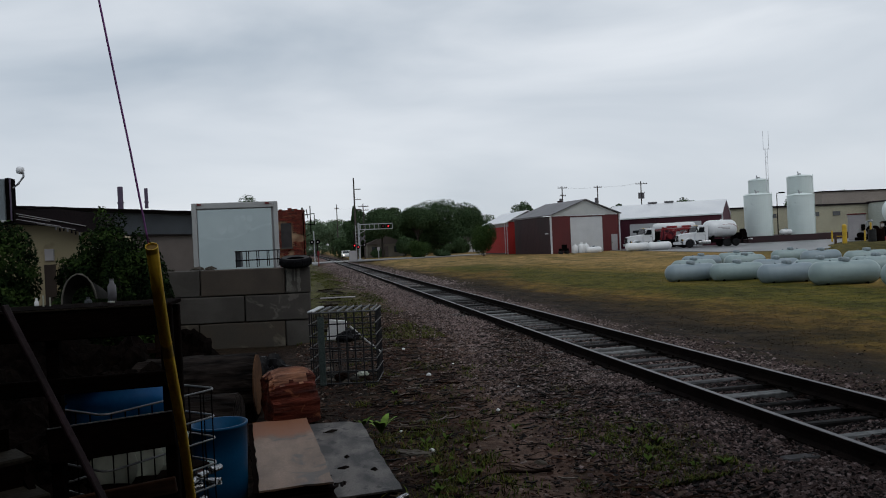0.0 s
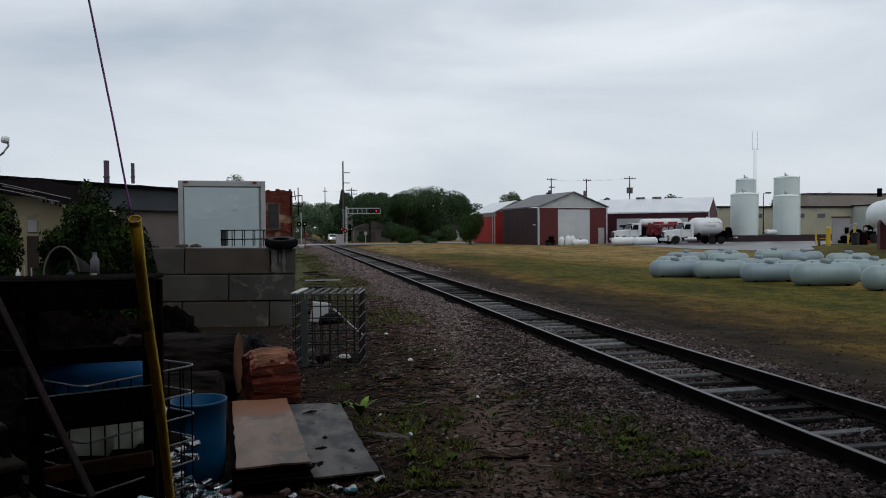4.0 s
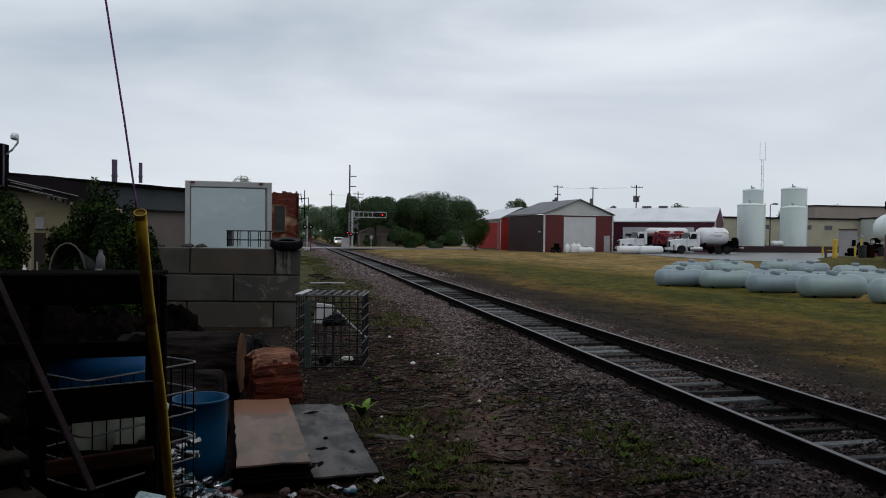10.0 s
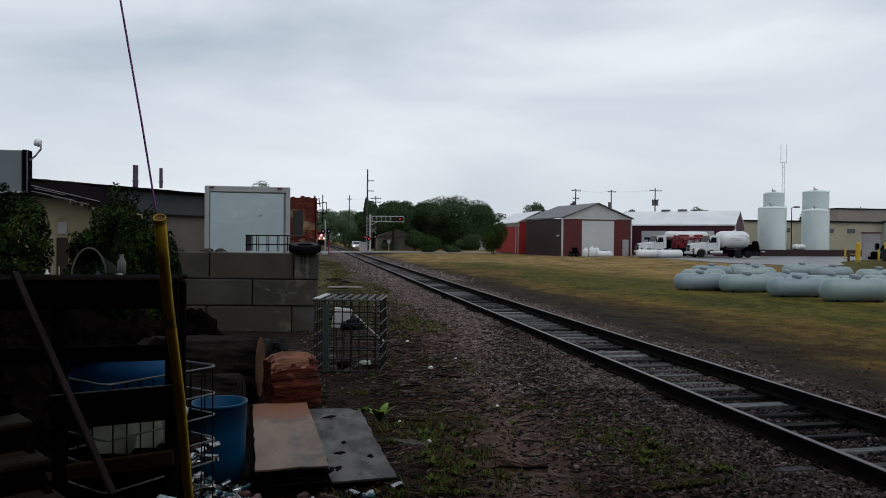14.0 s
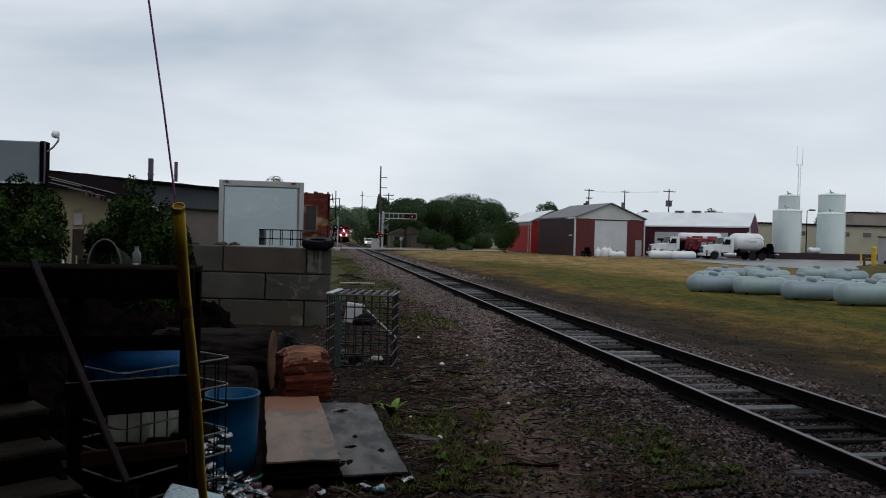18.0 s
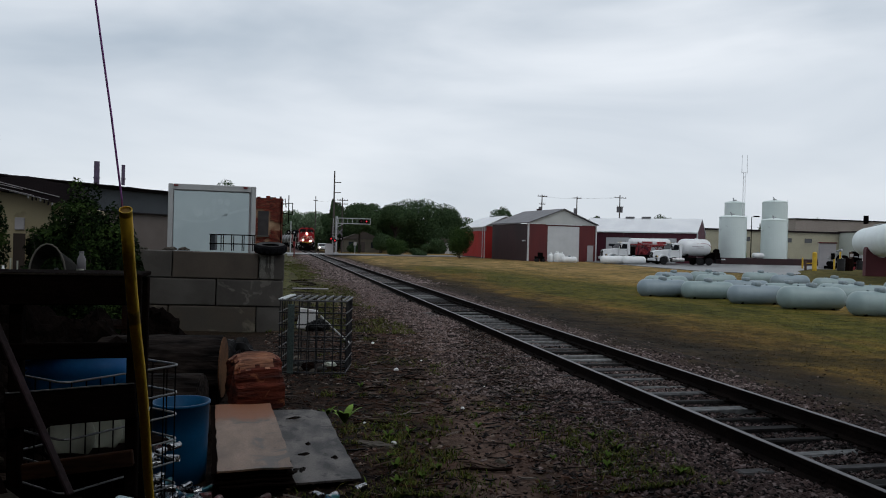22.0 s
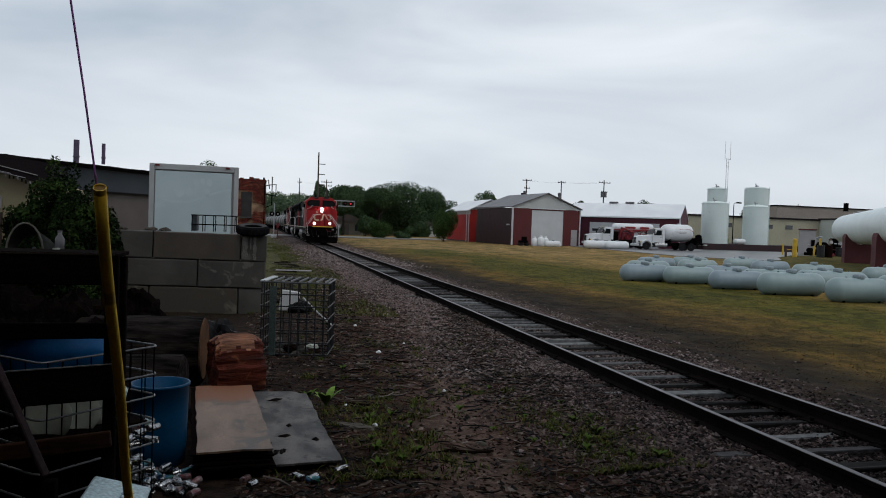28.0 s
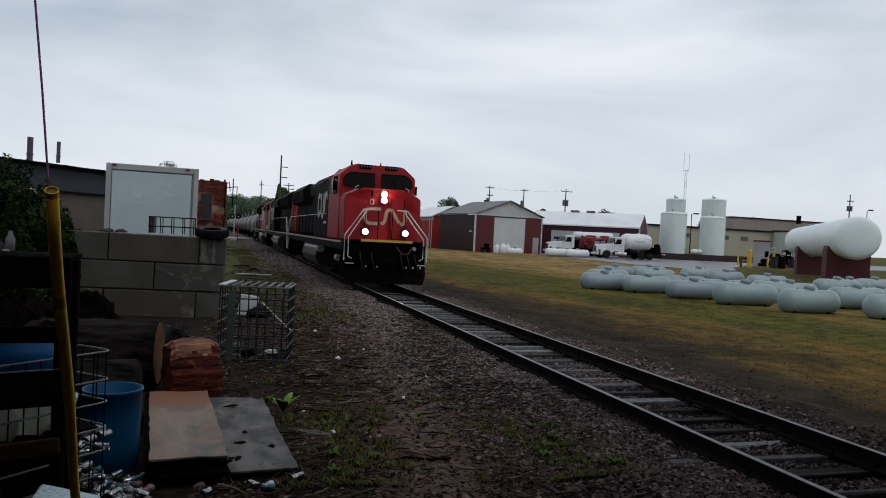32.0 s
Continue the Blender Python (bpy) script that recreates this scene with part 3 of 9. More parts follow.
def slab(name, pts, z, material, label, category):
    bm = B()
    prism(bm, pts, "z", z - 0.12, z)
    ob = part(name, bm, material, None)
    return tagged(ob, label, category, "", "structure")


slab("yard", [(40, 78), (38.5, 62), (42, 54), (47, 58), (53, 66), (62, 75), (72, 79), (90, 82), (140, 70), (140, 122), (46, 122), (41, 92)], 0.20, M_ASPHALT, "wet grey asphalt yard beside the barns", "pavement")
slab("road", [(-60, 100), (-60, 109), (27, 124), (60, 130), (60, 124), (27, 114)], 0.12, M_ROAD, "pale wet concrete road across the railway", "road")

# ---- the railway ----
track = thing("railway_track", pose(0, 0, 0), "single railway track with worn bright rails on old sleepers", "track", "", "structure")


def rail(side):
    ys = [-8, 0, 40, 80, 120] + list(range(150, 620, 10))
    outline = [(-0.078, -0.185), (0.078, -0.185), (0.078, -0.165), (0.014, -0.14), (0.014, -0.05), (0.037, -0.04), (0.037, -0.004), (-0.037, -0.004), (-0.037, -0.04), (-0.014, -0.05), (-0.014, -0.14), (-0.078, -0.165)]
    bm, head = B(), B()
    for b, line in ((bm, outline), (head, [(-0.033, -0.006), (0.033, -0.006), (0.030, 0.0), (-0.030, 0.0)])):
        rings = [[b.verts.new((track_x(y) + side * (GAUGE / 2 + 0.036) + u, y, RAIL_Z + v)) for u, v in line] for y in ys]
        for p, q in zip(rings, rings[1:]):
            for i in range(len(line)):
                j = (i + 1) % len(line)
                b.faces.new((p[i], p[j], q[j], q[i]))
        bmesh.ops.recalc_face_normals(b, faces=b.faces[:])
    r = part("rail", bm, M_RAIL, track)
    part("rail_head", head, M_RAILHEAD, r, "bright worn running surface")


rail(-1)
rail(1)


def sleeper_mesh(seed):
    r = random.Random(seed)
    bm = box(B(), (0, 0, -0.085), (2.55 + r.uniform(-0.10, 0.06), 0.14 + r.uniform(-0.035, 0.025), 0.17), None, 0.018)
    for v in bm.verts:
        v.co += Vector((r.uniform(-1, 1), r.uniform(-1, 1), r.uniform(-1, 1))) * 0.014
    me = bpy.data.meshes.new("sleeper")
    bm.to_mesh(me)
    bm.free()
    me.materials.append(M_TIE)
    return me


sleeper_meshes = [sleeper_mesh(i) for i in range(6)]
plate_bm = box(B(), (-0.754, 0, 0.008), (0.30, 0.19, 0.016), None, 0.004)
box(plate_bm, (0.754, 0, 0.008), (0.30, 0.19, 0.016), None, 0.004)
for sx_ in (-0.754, 0.754):
    for dx_ in (-0.085, 0.085):
        box(plate_bm, (sx_ + dx_, 0.05 * (1 if dx_ > 0 else -1), 0.03), (0.03, 0.03, 0.05))
plate_me = bpy.data.meshes.new("rail_plate")
plate_bm.to_mesh(plate_me)
plate_bm.free()
plate_me.materials.append(M_RAIL)
srand = random.Random(4)
for i in range(290):
    y = -3 + i * 0.515
    s = new("sleeper", sleeper_meshes[i % 6])
    s.parent = track
    s.matrix_basis = pose(TRACK_X + srand.uniform(-0.05, 0.05), y + srand.uniform(-0.03, 0.03), -0.036 + srand.uniform(-0.012, 0.004), srand.uniform(-0.8, 0.8), 0, srand.uniform(-1.6, 1.6))
    if i < 60:
        p = new("rail_plate", plate_me)
        p.parent = s

# ---- the train ----


def wheelset(parent, y, r=0.5):
    for sx in (-1, 1):
        bm = B()
        cyl(bm, (sx * 0.68, y, r), (sx * 0.80, y, r), r, r, 24)
        cyl(bm, (sx * 0.66, y, r), (sx * 0.69, y, r), r + 0.025, r + 0.025, 24)
        cyl(bm, (sx * 0.80, y, r), (sx * 0.92, y, r), 0.14, 0.12, 12)
        part("wheel", bm, M_STEEL_DARK, parent)


def bogie(parent, y0, axles, r=0.5):
    ys = [y0 + a for a in axles]
    for sx in (-1, 1):
        bm = B()
        lo, hi = ys[0] - 0.55, ys[-1] + 0.55
        prism(bm, [(lo, 0.62), (lo + 0.2, 0.45), (hi - 0.2, 0.45), (hi, 0.62), (hi, 0.80), (hi - 0.5, 0.92), (lo + 0.5, 0.92), (lo, 0.80)], "x", sx * 0.95 - 0.07, sx * 0.95 + 0.07)
        for y in ys:
            box(bm, (sx * 1.02, y, 0.52), (0.14, 0.36, 0.36), None, 0.03)
            cyl(bm, (sx * 1.05, y + 0.3, 0.55), (sx * 1.05, y + 0.3, 0.92), 0.09, 0.09, 8)
        part("bogie_frame", bm, M_STEEL_DARK, parent)
    for y in ys:
        wheelset(parent, y, r)


def handrail(parent, pts, material, r=0.022):
    part("handrail", tube(B(), pts, r, 6), material, parent)


def locomotive(name, label, lit, side_paint, cab_paint):
    """A six-axle wide-cab diesel. Its nose is at y = 0 and points to -y; rail head at z = 0."""
    o = thing(name, pose(0, 0, 0), label, "locomotive", "train")
    L = 22.4
    part("deck", box(B(), (0, L / 2 + 0.1, 1.42), (2.95, L - 0.6, 0.34), None, 0.03), M_LBLACK, o)
    for sx in (-1, 1):
        part("deck_stripe", box(B(), (sx * 1.483, L / 2 + 0.3, 1.545), (0.012, L - 1.6, 0.075)), M_LOGO, o, "pale reflective deck stripe")
    # broad nose: a raised middle, shoulders falling away to each side
    bm = B()
    prism(bm, [(-1.40, 1.62), (1.40, 1.62), (1.43, 2.7), (1.43, 3.16), (1.36, 3.26), (0.90, 3.47), (0.78, 3.53), (-0.78, 3.53), (-0.90, 3.47), (-1.36, 3.26), (-1.43, 3.16), (-1.43, 2.7)], "y", 0.72, 2.3)
    for v in bm.verts:
        if v.co.y < 1.0:
            v.co.y += 0.09 * (v.co.z - 1.62) + 0.30 * max(0.0, abs(v.co.x) - 1.0)
    bmesh.ops.bevel(bm, geom=[e for e in bm.edges if e.calc_length() > 0.25], offset=0.05, segments=3, affect="EDGES", profile=0.5)
    part("nose", bm, cab_paint, o)
    part("nose_door", box(B(), (0.52, 0.825, 2.44), (0.56, 0.05, 1.5), rotx(-5.2), 0.02), cab_paint, o)
    for x in (0.27, 0.77):
        part("door_seam", box(B(), (x, 0.80, 2.44), (0.014, 0.05, 1.46), rotx(-5.2)), M_LBLACK, o, "dark door gap")
    for z in (1.95, 2.9):
        part("door_hinge", cyl(B(), (0.80, 0.74 + 0.09 * (z - 1.62), z - 0.06), (0.80, 0.74 + 0.09 * (z - 1.62), z + 0.06), 0.022, None, 8), cab_paint, o)
    # cab
    bm = B()
    prism(bm, [(-1.46, 1.62), (1.46, 1.62), (1.46, 3.98), (1.42, 4.10), (1.02, 4.44), (0.88, 4.48), (-0.88, 4.48), (-1.02, 4.44), (-1.42, 4.10), (-1.46, 3.98)], "y", 2.02, 5.1)
    for v in bm.verts:
        if v.co.y < 3 and v.co.z > 3.6:
            v.co.y += 0.14 * (v.co.z - 3.6)
    bmesh.ops.bevel(bm, geom=[e for e in bm.edges if e.calc_length() > 0.3], offset=0.045, segments=3, affect="EDGES", profile=0.5)
    part("cab", bm, cab_paint, o)
    part("cab_rear_band", prism(B(), [(-1.468, 1.64), (1.468, 1.64), (1.468, 3.98), (1.05, 4.45), (-1.05, 4.45), (-1.468, 3.98)], "y", 4.78, 5.14), side_paint, o, "dark band behind the cab")
    for sx in (-1, 1):
        # deep-set windscreen with a rounded outer corner and a rubber gasket
        line = [(0.14, 3.60), (1.22, 3.62), (1.33, 3.72), (1.32, 3.90), (1.20, 4.06), (1.04, 4.15), (0.14, 4.15)]
        bm = prism(B(), [(sx * u, v) for u, v in line], "y", 1.985, 2.10)
        for v in bm.verts:
            v.co.y += 0.14 * (v.co.z - 3.6)
        w = part("windscreen", bm, M_CABGLASS, o, "dark windscreen")
        part("gasket", tube(B(), [(sx * u, 1.985 + 0.14 * (v - 3.6), v) for u, v in line], 0.022, 5, True), M_LBLACK, w)
        part("wiper", tube(B(), [(sx * 0.55, 1.97, 3.62), (sx * 0.66, 1.99, 3.80), (sx * 0.50, 2.01, 3.98)], 0.012, 5), M_LBLACK, w)
        for wy, wd in ((2.95, 0.56), (3.95, 0.78)):
            w = part("side_window", box(B(), (sx * 1.462, wy, 3.68), (0.03, wd, 0.62), None, 0.01), M_CABGLASS, o, "dark cab window")
            part("window_frame", tube(B(), [(sx * 1.478, wy + p, 3.68 + q) for p, q in ((-wd / 2, -0.33), (wd / 2, -0.33), (wd / 2, 0.33), (-wd / 2, 0.33))], 0.028, 5, True), M_LOGO if wy > 3 else M_LBLACK, w)
        part("sun_visor", box(B(), (sx * 1.56, 3.95, 4.04), (0.20, 0.86, 0.03), Matrix.Rotation(radians(sx * 22), 4, "Y"), 0.006), cab_paint, o)
        part("mirror", box(B(), (sx * 1.58, 2.5, 3.62), (0.14, 0.05, 0.34), None, 0.01), M_LBLACK, o)
        nb = part("number_board", box(B(), (sx * 0.50, 2.13, 4.40), (0.46, 0.14, 0.15), None, 0.015), M_LBLACK, o)
        for k in range(4):
            part("number_bar", box(B(), (sx * 0.50 - 0.16 + k * 0.107, 2.055, 4.40), (0.040, 0.01, 0.07)), M_ROOF_DK, nb, "plain dull bar")
        part("shoulder_tread", box(B(), (sx * 1.12, 1.62, 3.395), (0.50, 0.95, 0.02), Matrix.Rotation(radians(sx * 24.5), 4, "Y")), M_GABLE, o, "grey non-slip shoulder plate")
        part("bell_bracket", box(B(), (sx * 0.86, 1.55, 3.56), (0.12, 0.26, 0.20), None, 0.03), M_LBLACK, o)
        part("grab_iron", tube(B(), [(sx * 1.02, 1.28, 3.42), (sx * 1.00, 1.22, 3.56), (sx * 0.88, 1.22, 3.62)], 0.016, 5), M_LGREY, o)
    part("nose_badge", box(B(), (-0.44, 0.85, 3.03), (0.15, 0.03, 0.19), rotx(-5.2), 0.005), M_LOGO, o, "small pale plate")
    part("badge_bar", box(B(), (-0.44, 0.828, 3.03), (0.07, 0.012, 0.11), rotx(-5.2)), M_LBLACK, o)
    part("nose_vent", box(B(), (-0.44, 0.88, 3.34), (0.08, 0.03, 0.22), rotx(-5.2), 0.005), M_LBLACK, o)
    for x, y, h in ((-0.95, 2.6, 0.14), (0.35, 3.4, 0.20), (0.9, 4.3, 0.12)):
        part("aerial", cyl(B(), (x, y, 4.44), (x, y, 4.50 + h), 0.045, 0.02, 10), M_STEEL_DARK, o)
    part("horn", cyl(B(), (-0.4, 3.9, 4.56), (-0.4, 4.2, 4.60), 0.05, 0.09, 10), M_STEEL_DARK, o)
    # lamps
    part("headlight_housing", box(B(), (0.0, 0.87, 3.215), (0.27, 0.10, 0.50), rotx(-5.2), 0.05), cab_paint, o)
    glow = M_HEADLIGHT if lit else M_GLASS
    for z in (3.11, 3.325):
        part("headlight", cyl(B(), (0, 0.84, z), (0, 0.785, z), 0.100, 0.100, 18), glow, o, "lit headlight" if lit else "")
    for sx in (-1, 1):
        part("ditch_light_housing", box(B(), (sx * 0.735, 0.50, 1.94), (0.27, 0.24, 0.30), None, 0.04), M_LBLACK, o)
        part("ditch_light", cyl(B(), (sx * 0.735, 0.385, 1.94), (sx * 0.735, 0.33, 1.94), 0.098, 0.098, 18), glow, o, "lit ditch light" if lit else "")
    # front platform, stripe, pilot and steps
    part("front_platform", box(B(), (0, 0.42, 1.62), (2.6, 0.75, 0.08), None, 0.02), M_LBLACK, o)
    part("front_stripe", box(B(), (0.0, 0.035, 1.635), (1.86, 0.02, 0.085)), M_YELLOW, o, "yellow edge stripe")
    bm = B()
    prism(bm, [(-1.38, 0.12), (1.38, 0.12), (1.50, 0.42), (1.50, 0.86), (1.12, 0.96), (-1.12, 0.96), (-1.50, 0.86), (-1.50, 0.42)], "y", -0.1, 0.08)
    for v in bm.verts:
        v.co.y += 0.50 * abs(v.co.x) / 1.45 - 0.35 + 0.25 * v.co.z
    part("snow_plough", bm, M_STEEL_DARK, o)
    part("plough_rib", box(B(), (0, -0.33, 0.53), (0.06, 0.10, 0.80), rotx(-14), 0.01), M_STEEL_DARK, o)
    part("pilot", box(B(), (0, 0.35, 1.15), (2.9, 0.5, 0.75), None, 0.04), M_STEEL_DARK, o)
    bm = cyl(B(), (0, 0.1, 0.88), (0, -0.40, 0.88), 0.10, 0.10, 10)
    box(bm, (0, -0.48, 0.88), (0.26, 0.28, 0.32), None, 0.05)
    part("coupler", bm, M_STEEL_DARK, o)
    for sx in (-0.95, -0.55, 0.5, 0.75, 1.02):
        hose = part("air_hose", tube(B(), [(sx, 0.05, 1.22), (sx + 0.02, -0.12, 0.95), (sx + 0.10, -0.18, 0.66), (sx + 0.2, -0.12, 0.72)], 0.025, 6), M_TYRE, o)
        part("glad_hand", box(B(), (sx + 0.2, -0.13, 0.73), (0.06, 0.05, 0.07), None, 0.012), M_GALV, hose, "dull steel coupling head")
    part("cable", tube(B(), [(0.35, 0.08, 1.46), (0.55, -0.02, 1.20), (0.80, -0.02, 1.22), (0.95, 0.08, 1.46)], 0.022, 6), M_RED_DULL, o, "reddish jumper cable")
    part("socket", cyl(B(), (1.02, 0.09, 1.40), (1.02, 0.0, 1.40), 0.07, 0.06, 12), M_GALV, o)
    for sx in (-1, 1):
        for k, z in enumerate((0.45, 0.80, 1.15)):
            part("step", box(B(), (sx * 1.30, 0.30, z), (0.32, 0.36, 0.03), None, 0.008), M_STEEL_DARK, o)
            if k == 1:
                part("step_edge", box(B(), (sx * 1.30, 0.10, z + 0.012), (0.32, 0.02, 0.03)), M_LGREY, o, "pale step edge")
        handrail(o, [(sx * 1.50, 0.10, 0.92), (sx * 1.50, 0.10, 1.80), (sx * 0.80, 0.40, 2.74), (sx * 0.42, 0.46, 2.76)], M_LGREY, 0.024)
        handrail(o, [(sx * 1.22, 0.08, 0.98), (sx * 1.36, 0.10, 1.06), (sx * 1.36, 0.12, 1.74), (sx * 0.76, 0.42, 2.60), (sx * 0.72, 0.44, 2.74)], M_LGREY, 0.020)
        for x in (0.74, 0.26):
            handrail(o, [(sx * x, 0.46, 1.65), (sx * x, 0.46, 2.74)], M_LBLACK, 0.018)
        handrail(o, [(sx * 1.43, 5.4, 2.62), (sx * 1.43, 20.9, 2.62)], M_LGREY, 0.018)
        handrail(o, [(sx * 1.45, 20.9, 2.62), (sx * 1.48, 21.5, 2.40), (sx * 1.48, 22.2, 1.62), (sx * 1.48, 22.2, 0.6)], M_LGREY, 0.024)
        for k in range(11):
            handrail(o, [(sx * 1.43, 5.5 + k * 1.52, 1.58), (sx * 1.43, 5.5 + k * 1.52, 2.62)], M_LBLACK, 0.018)
        for k in range(5):
            part("reflector", box(B(), (sx * 1.19, 21.15 + 0.12 * k, 2.05 + 0.20 * k), (0.02, 0.10, 0.08), None, 0.004), M_LGREY, o, "pale reflective tab")
        for k in range(4):
            part("rear_step", box(B(), (sx * 1.32, 22.05, 0.42 + 0.32 * k), (0.30, 0.34, 0.03), None, 0.006), M_STEEL_DARK, o)
    # mark on the nose: plain pale strokes, drawn as bent bands
    def stroke(pts, w=0.115):
        bm = B()
        pts = [Vector((u, v)) for u, v in pts]
        near, far = [], []
        for i, q in enumerate(pts):
            d = (pts[min(i + 1, len(pts) - 1)] - pts[max(i - 1, 0)]).normalized()
            side = Vector((-d.y, d.x)) * w / 2
            for e in (1, -1):
                c = q + side * e
                y = 0.715 + 0.09 * (c.y - 1.62)
                near.append(bm.verts.new((c.x, y - 0.012, c.y)))
                far.append(bm.verts.new((c.x, y + 0.02, c.y)))
        for i in range(len(pts) - 1):
            k = 2 * i
            bm.faces.new((near[k], near[k + 2], near[k + 3], near[k + 1]))
            bm.faces.new((near[k], far[k], far[k + 2], near[k + 2]))
            bm.faces.new((near[k + 1], near[k + 3], far[k + 3], far[k + 1]))
        bmesh.ops.recalc_face_normals(bm, faces=bm.faces[:])
        part("nose_mark", bm, M_LOGO, o, "plain pale painted band")
    stroke([(-0.10, 2.78), (-0.45, 2.78), (-0.58, 2.76), (-0.66, 2.69), (-0.68, 2.58), (-0.68, 2.43), (-0.65, 2.32), (-0.56, 2.26), (-0.42, 2.25), (-0.22, 2.25)])
    stroke([(-0.10, 2.25), (-0.02, 2.27), (0.04, 2.34), (0.07, 2.46), (0.10, 2.66), (0.16, 2.76), (0.26, 2.78), (0.33, 2.72), (0.40, 2.60), (0.52, 2.40), (0.60, 2.30)])
    stroke([(0.62, 2.28), (0.72, 2.26), (0.78, 2.32), (0.80, 2.44), (0.80, 2.62), (0.81, 2.80)])
    # long hood
    part("engine_hood", box(B(), (0, 11.6, 2.85), (1.9, 12.9, 2.45), None, 0.10), side_paint, o)
    part("radiator_hood", box(B(), (0, 19.0, 2.90), (2.0, 4.2, 2.55), None, 0.10), side_paint, o)
    part("rear_panel", box(B(), (0, 21.2, 2.82), (2.3, 0.55, 2.45), None, 0.10), cab_paint, o, "red rear end")
    bm = B()
    prism(bm, [(-1.42, 3.42), (-1.15, 3.30), (1.15, 3.30), (1.42, 3.42), (1.46, 4.05), (1.12, 4.36), (-1.12, 4.36), (-1.46, 4.05)], "y", 14.8, 20.9)
    part("radiator_wings", bm, M_LBLACK, o)
    for k in range(9):
        for sx in (-1, 1):
            part("radiator_slat", box(B(), (sx * 1.452, 15.2 + k * 0.66, 3.74), (0.02, 0.05, 0.52), Matrix.Rotation(radians(sx * 3), 4, "Y")), M_STEEL_DARK, o)
    bm = B()
    prism(bm, [(-1.44, 1.62), (1.44, 1.62), (1.44, 3.90), (1.05, 4.30), (-1.05, 4.30), (-1.44, 3.90)], "y", 5.14, 9.2)
    part("electrical_cabinet", bm, side_paint, o)
    bm = B()
    prism(bm, [(-1.40, 3.52), (1.40, 3.52), (1.44, 3.98), (1.02, 4.36), (-1.02, 4.36), (-1.44, 3.98)], "y", 6.6, 11.6)
    part("dynamic_brake_hood", bm, M_LBLACK, o)
    part("exhaust_stack", box(B(), (0, 13.0, 4.20), (0.7, 1.1, 0.4), None, 0.06), M_STEEL_DARK, o)
    for k in range(9):
        for sx in (-1, 1):
            d = part("hood_door", box(B(), (sx * 0.962, 9.9 + k * 0.88, 2.55), (0.03, 0.78, 1.6), None, 0.01), side_paint, o)
            part("latch", box(B(), (sx * 0.985, 10.2 + k * 0.88, 2.5), (0.02, 0.04, 0.12)), M_STEEL_DARK, d)
    for k in range(3):
        part("roof_fan", cyl(B(), (0, 15.8 + k * 1.9, 4.34), (0, 15.8 + k * 1.9, 4.45), 0.72, 0.68, 20), M_STEEL_DARK, o)
    for sx in (-1, 1):
        # large pale curved strokes behind the cab
        for ys in (((5.35, 3.30), (5.55, 3.46), (5.85, 3.42), (5.98, 3.1), (5.98, 2.75)), ((6.35, 3.45), (6.35, 2.95), (6.42, 2.62), (6.62, 2.50), (6.85, 2.55)), ((7.15, 3.45), (7.15, 2.62)), ((7.60, 3.40), (7.85, 3.48), (8.1, 3.35), (8.2, 3.0), (8.1, 2.66), (7.85, 2.55), (7.6, 2.66))):
            bm = B()
            for (y0, z0), (y1, z1) in zip(ys, ys[1:]):
                d = Vector((0, y1 - y0, z1 - z0))
                box(bm, (sx * 1.446, (y0 + y1) / 2, (z0 + z1) / 2), (0.014, d.length + 0.10, 0.19), rotx(math.degrees(math.atan2(d.z, d.y))))
            part("side_mark", bm, M_LGREY, o, "plain pale painted stroke")
        part("side_mark", box(B(), (sx * 1.446, 5.75, 2.24), (0.014, 0.8, 0.09)), M_LGREY, o, "plain pale bar")
    # underframe
    bm = B()
    prism(bm, [(-1.36, 0.45), (-1.18, 0.27), (-0.9, 0.22), (0.9, 0.22), (1.18, 0.27), (1.36, 0.45), (1.44, 0.72), (1.38, 1.0), (1.2, 1.24), (-1.2, 1.24), (-1.38, 1.0), (-1.44, 0.72)], "y", 8.4, 14.0)
    part("fuel_tank", bm, M_FUEL, o, "grimy grey fuel tank")
    for sx in (-1, 1):
        part("air_reservoir", cyl(B(), (sx * 1.25, 8.0, 1.08), (sx * 1.25, 13.4, 1.08), 0.17, 0.17, 12), M_GALV, o, "grey cylinder along the tank")
        part("sand_pipe", tube(B(), [(sx * 1.1, 2.2, 1.2), (sx * 1.08, 2.3, 0.6), (sx * 0.9, 2.35, 0.2)], 0.03, 6), M_STEEL_DARK, o)
        part("brake_cylinder", cyl(B(), (sx * 1.12, 3.6, 0.85), (sx * 1.12, 4.1, 0.85), 0.13, 0.13, 10), M_GALV, o, "dull steel brake cylinder")
    bogie(o, 3.0, (0, 1.9, 3.8))
    bogie(o, 15.6, (0, 1.9, 3.8))
    return o


loco_front = locomotive("locomotive", "red and black diesel locomotive with lit headlights leading the train", True, M_LBLACK, M_RED)
loco_second = locomotive("locomotive", "dull red and black diesel locomotive coupled cab last as second unit", False, M_LBLACK, M_RED_DULL)


M_CAR = mat("grey_wagon_paint", (0.075, 0.075, 0.075), (0.045, 0.045, 0.047), 0.4, 0.5, bump=0.05, spec=0.3, stain=(0.03, 0.022, 0.02), stain_at=0.58)


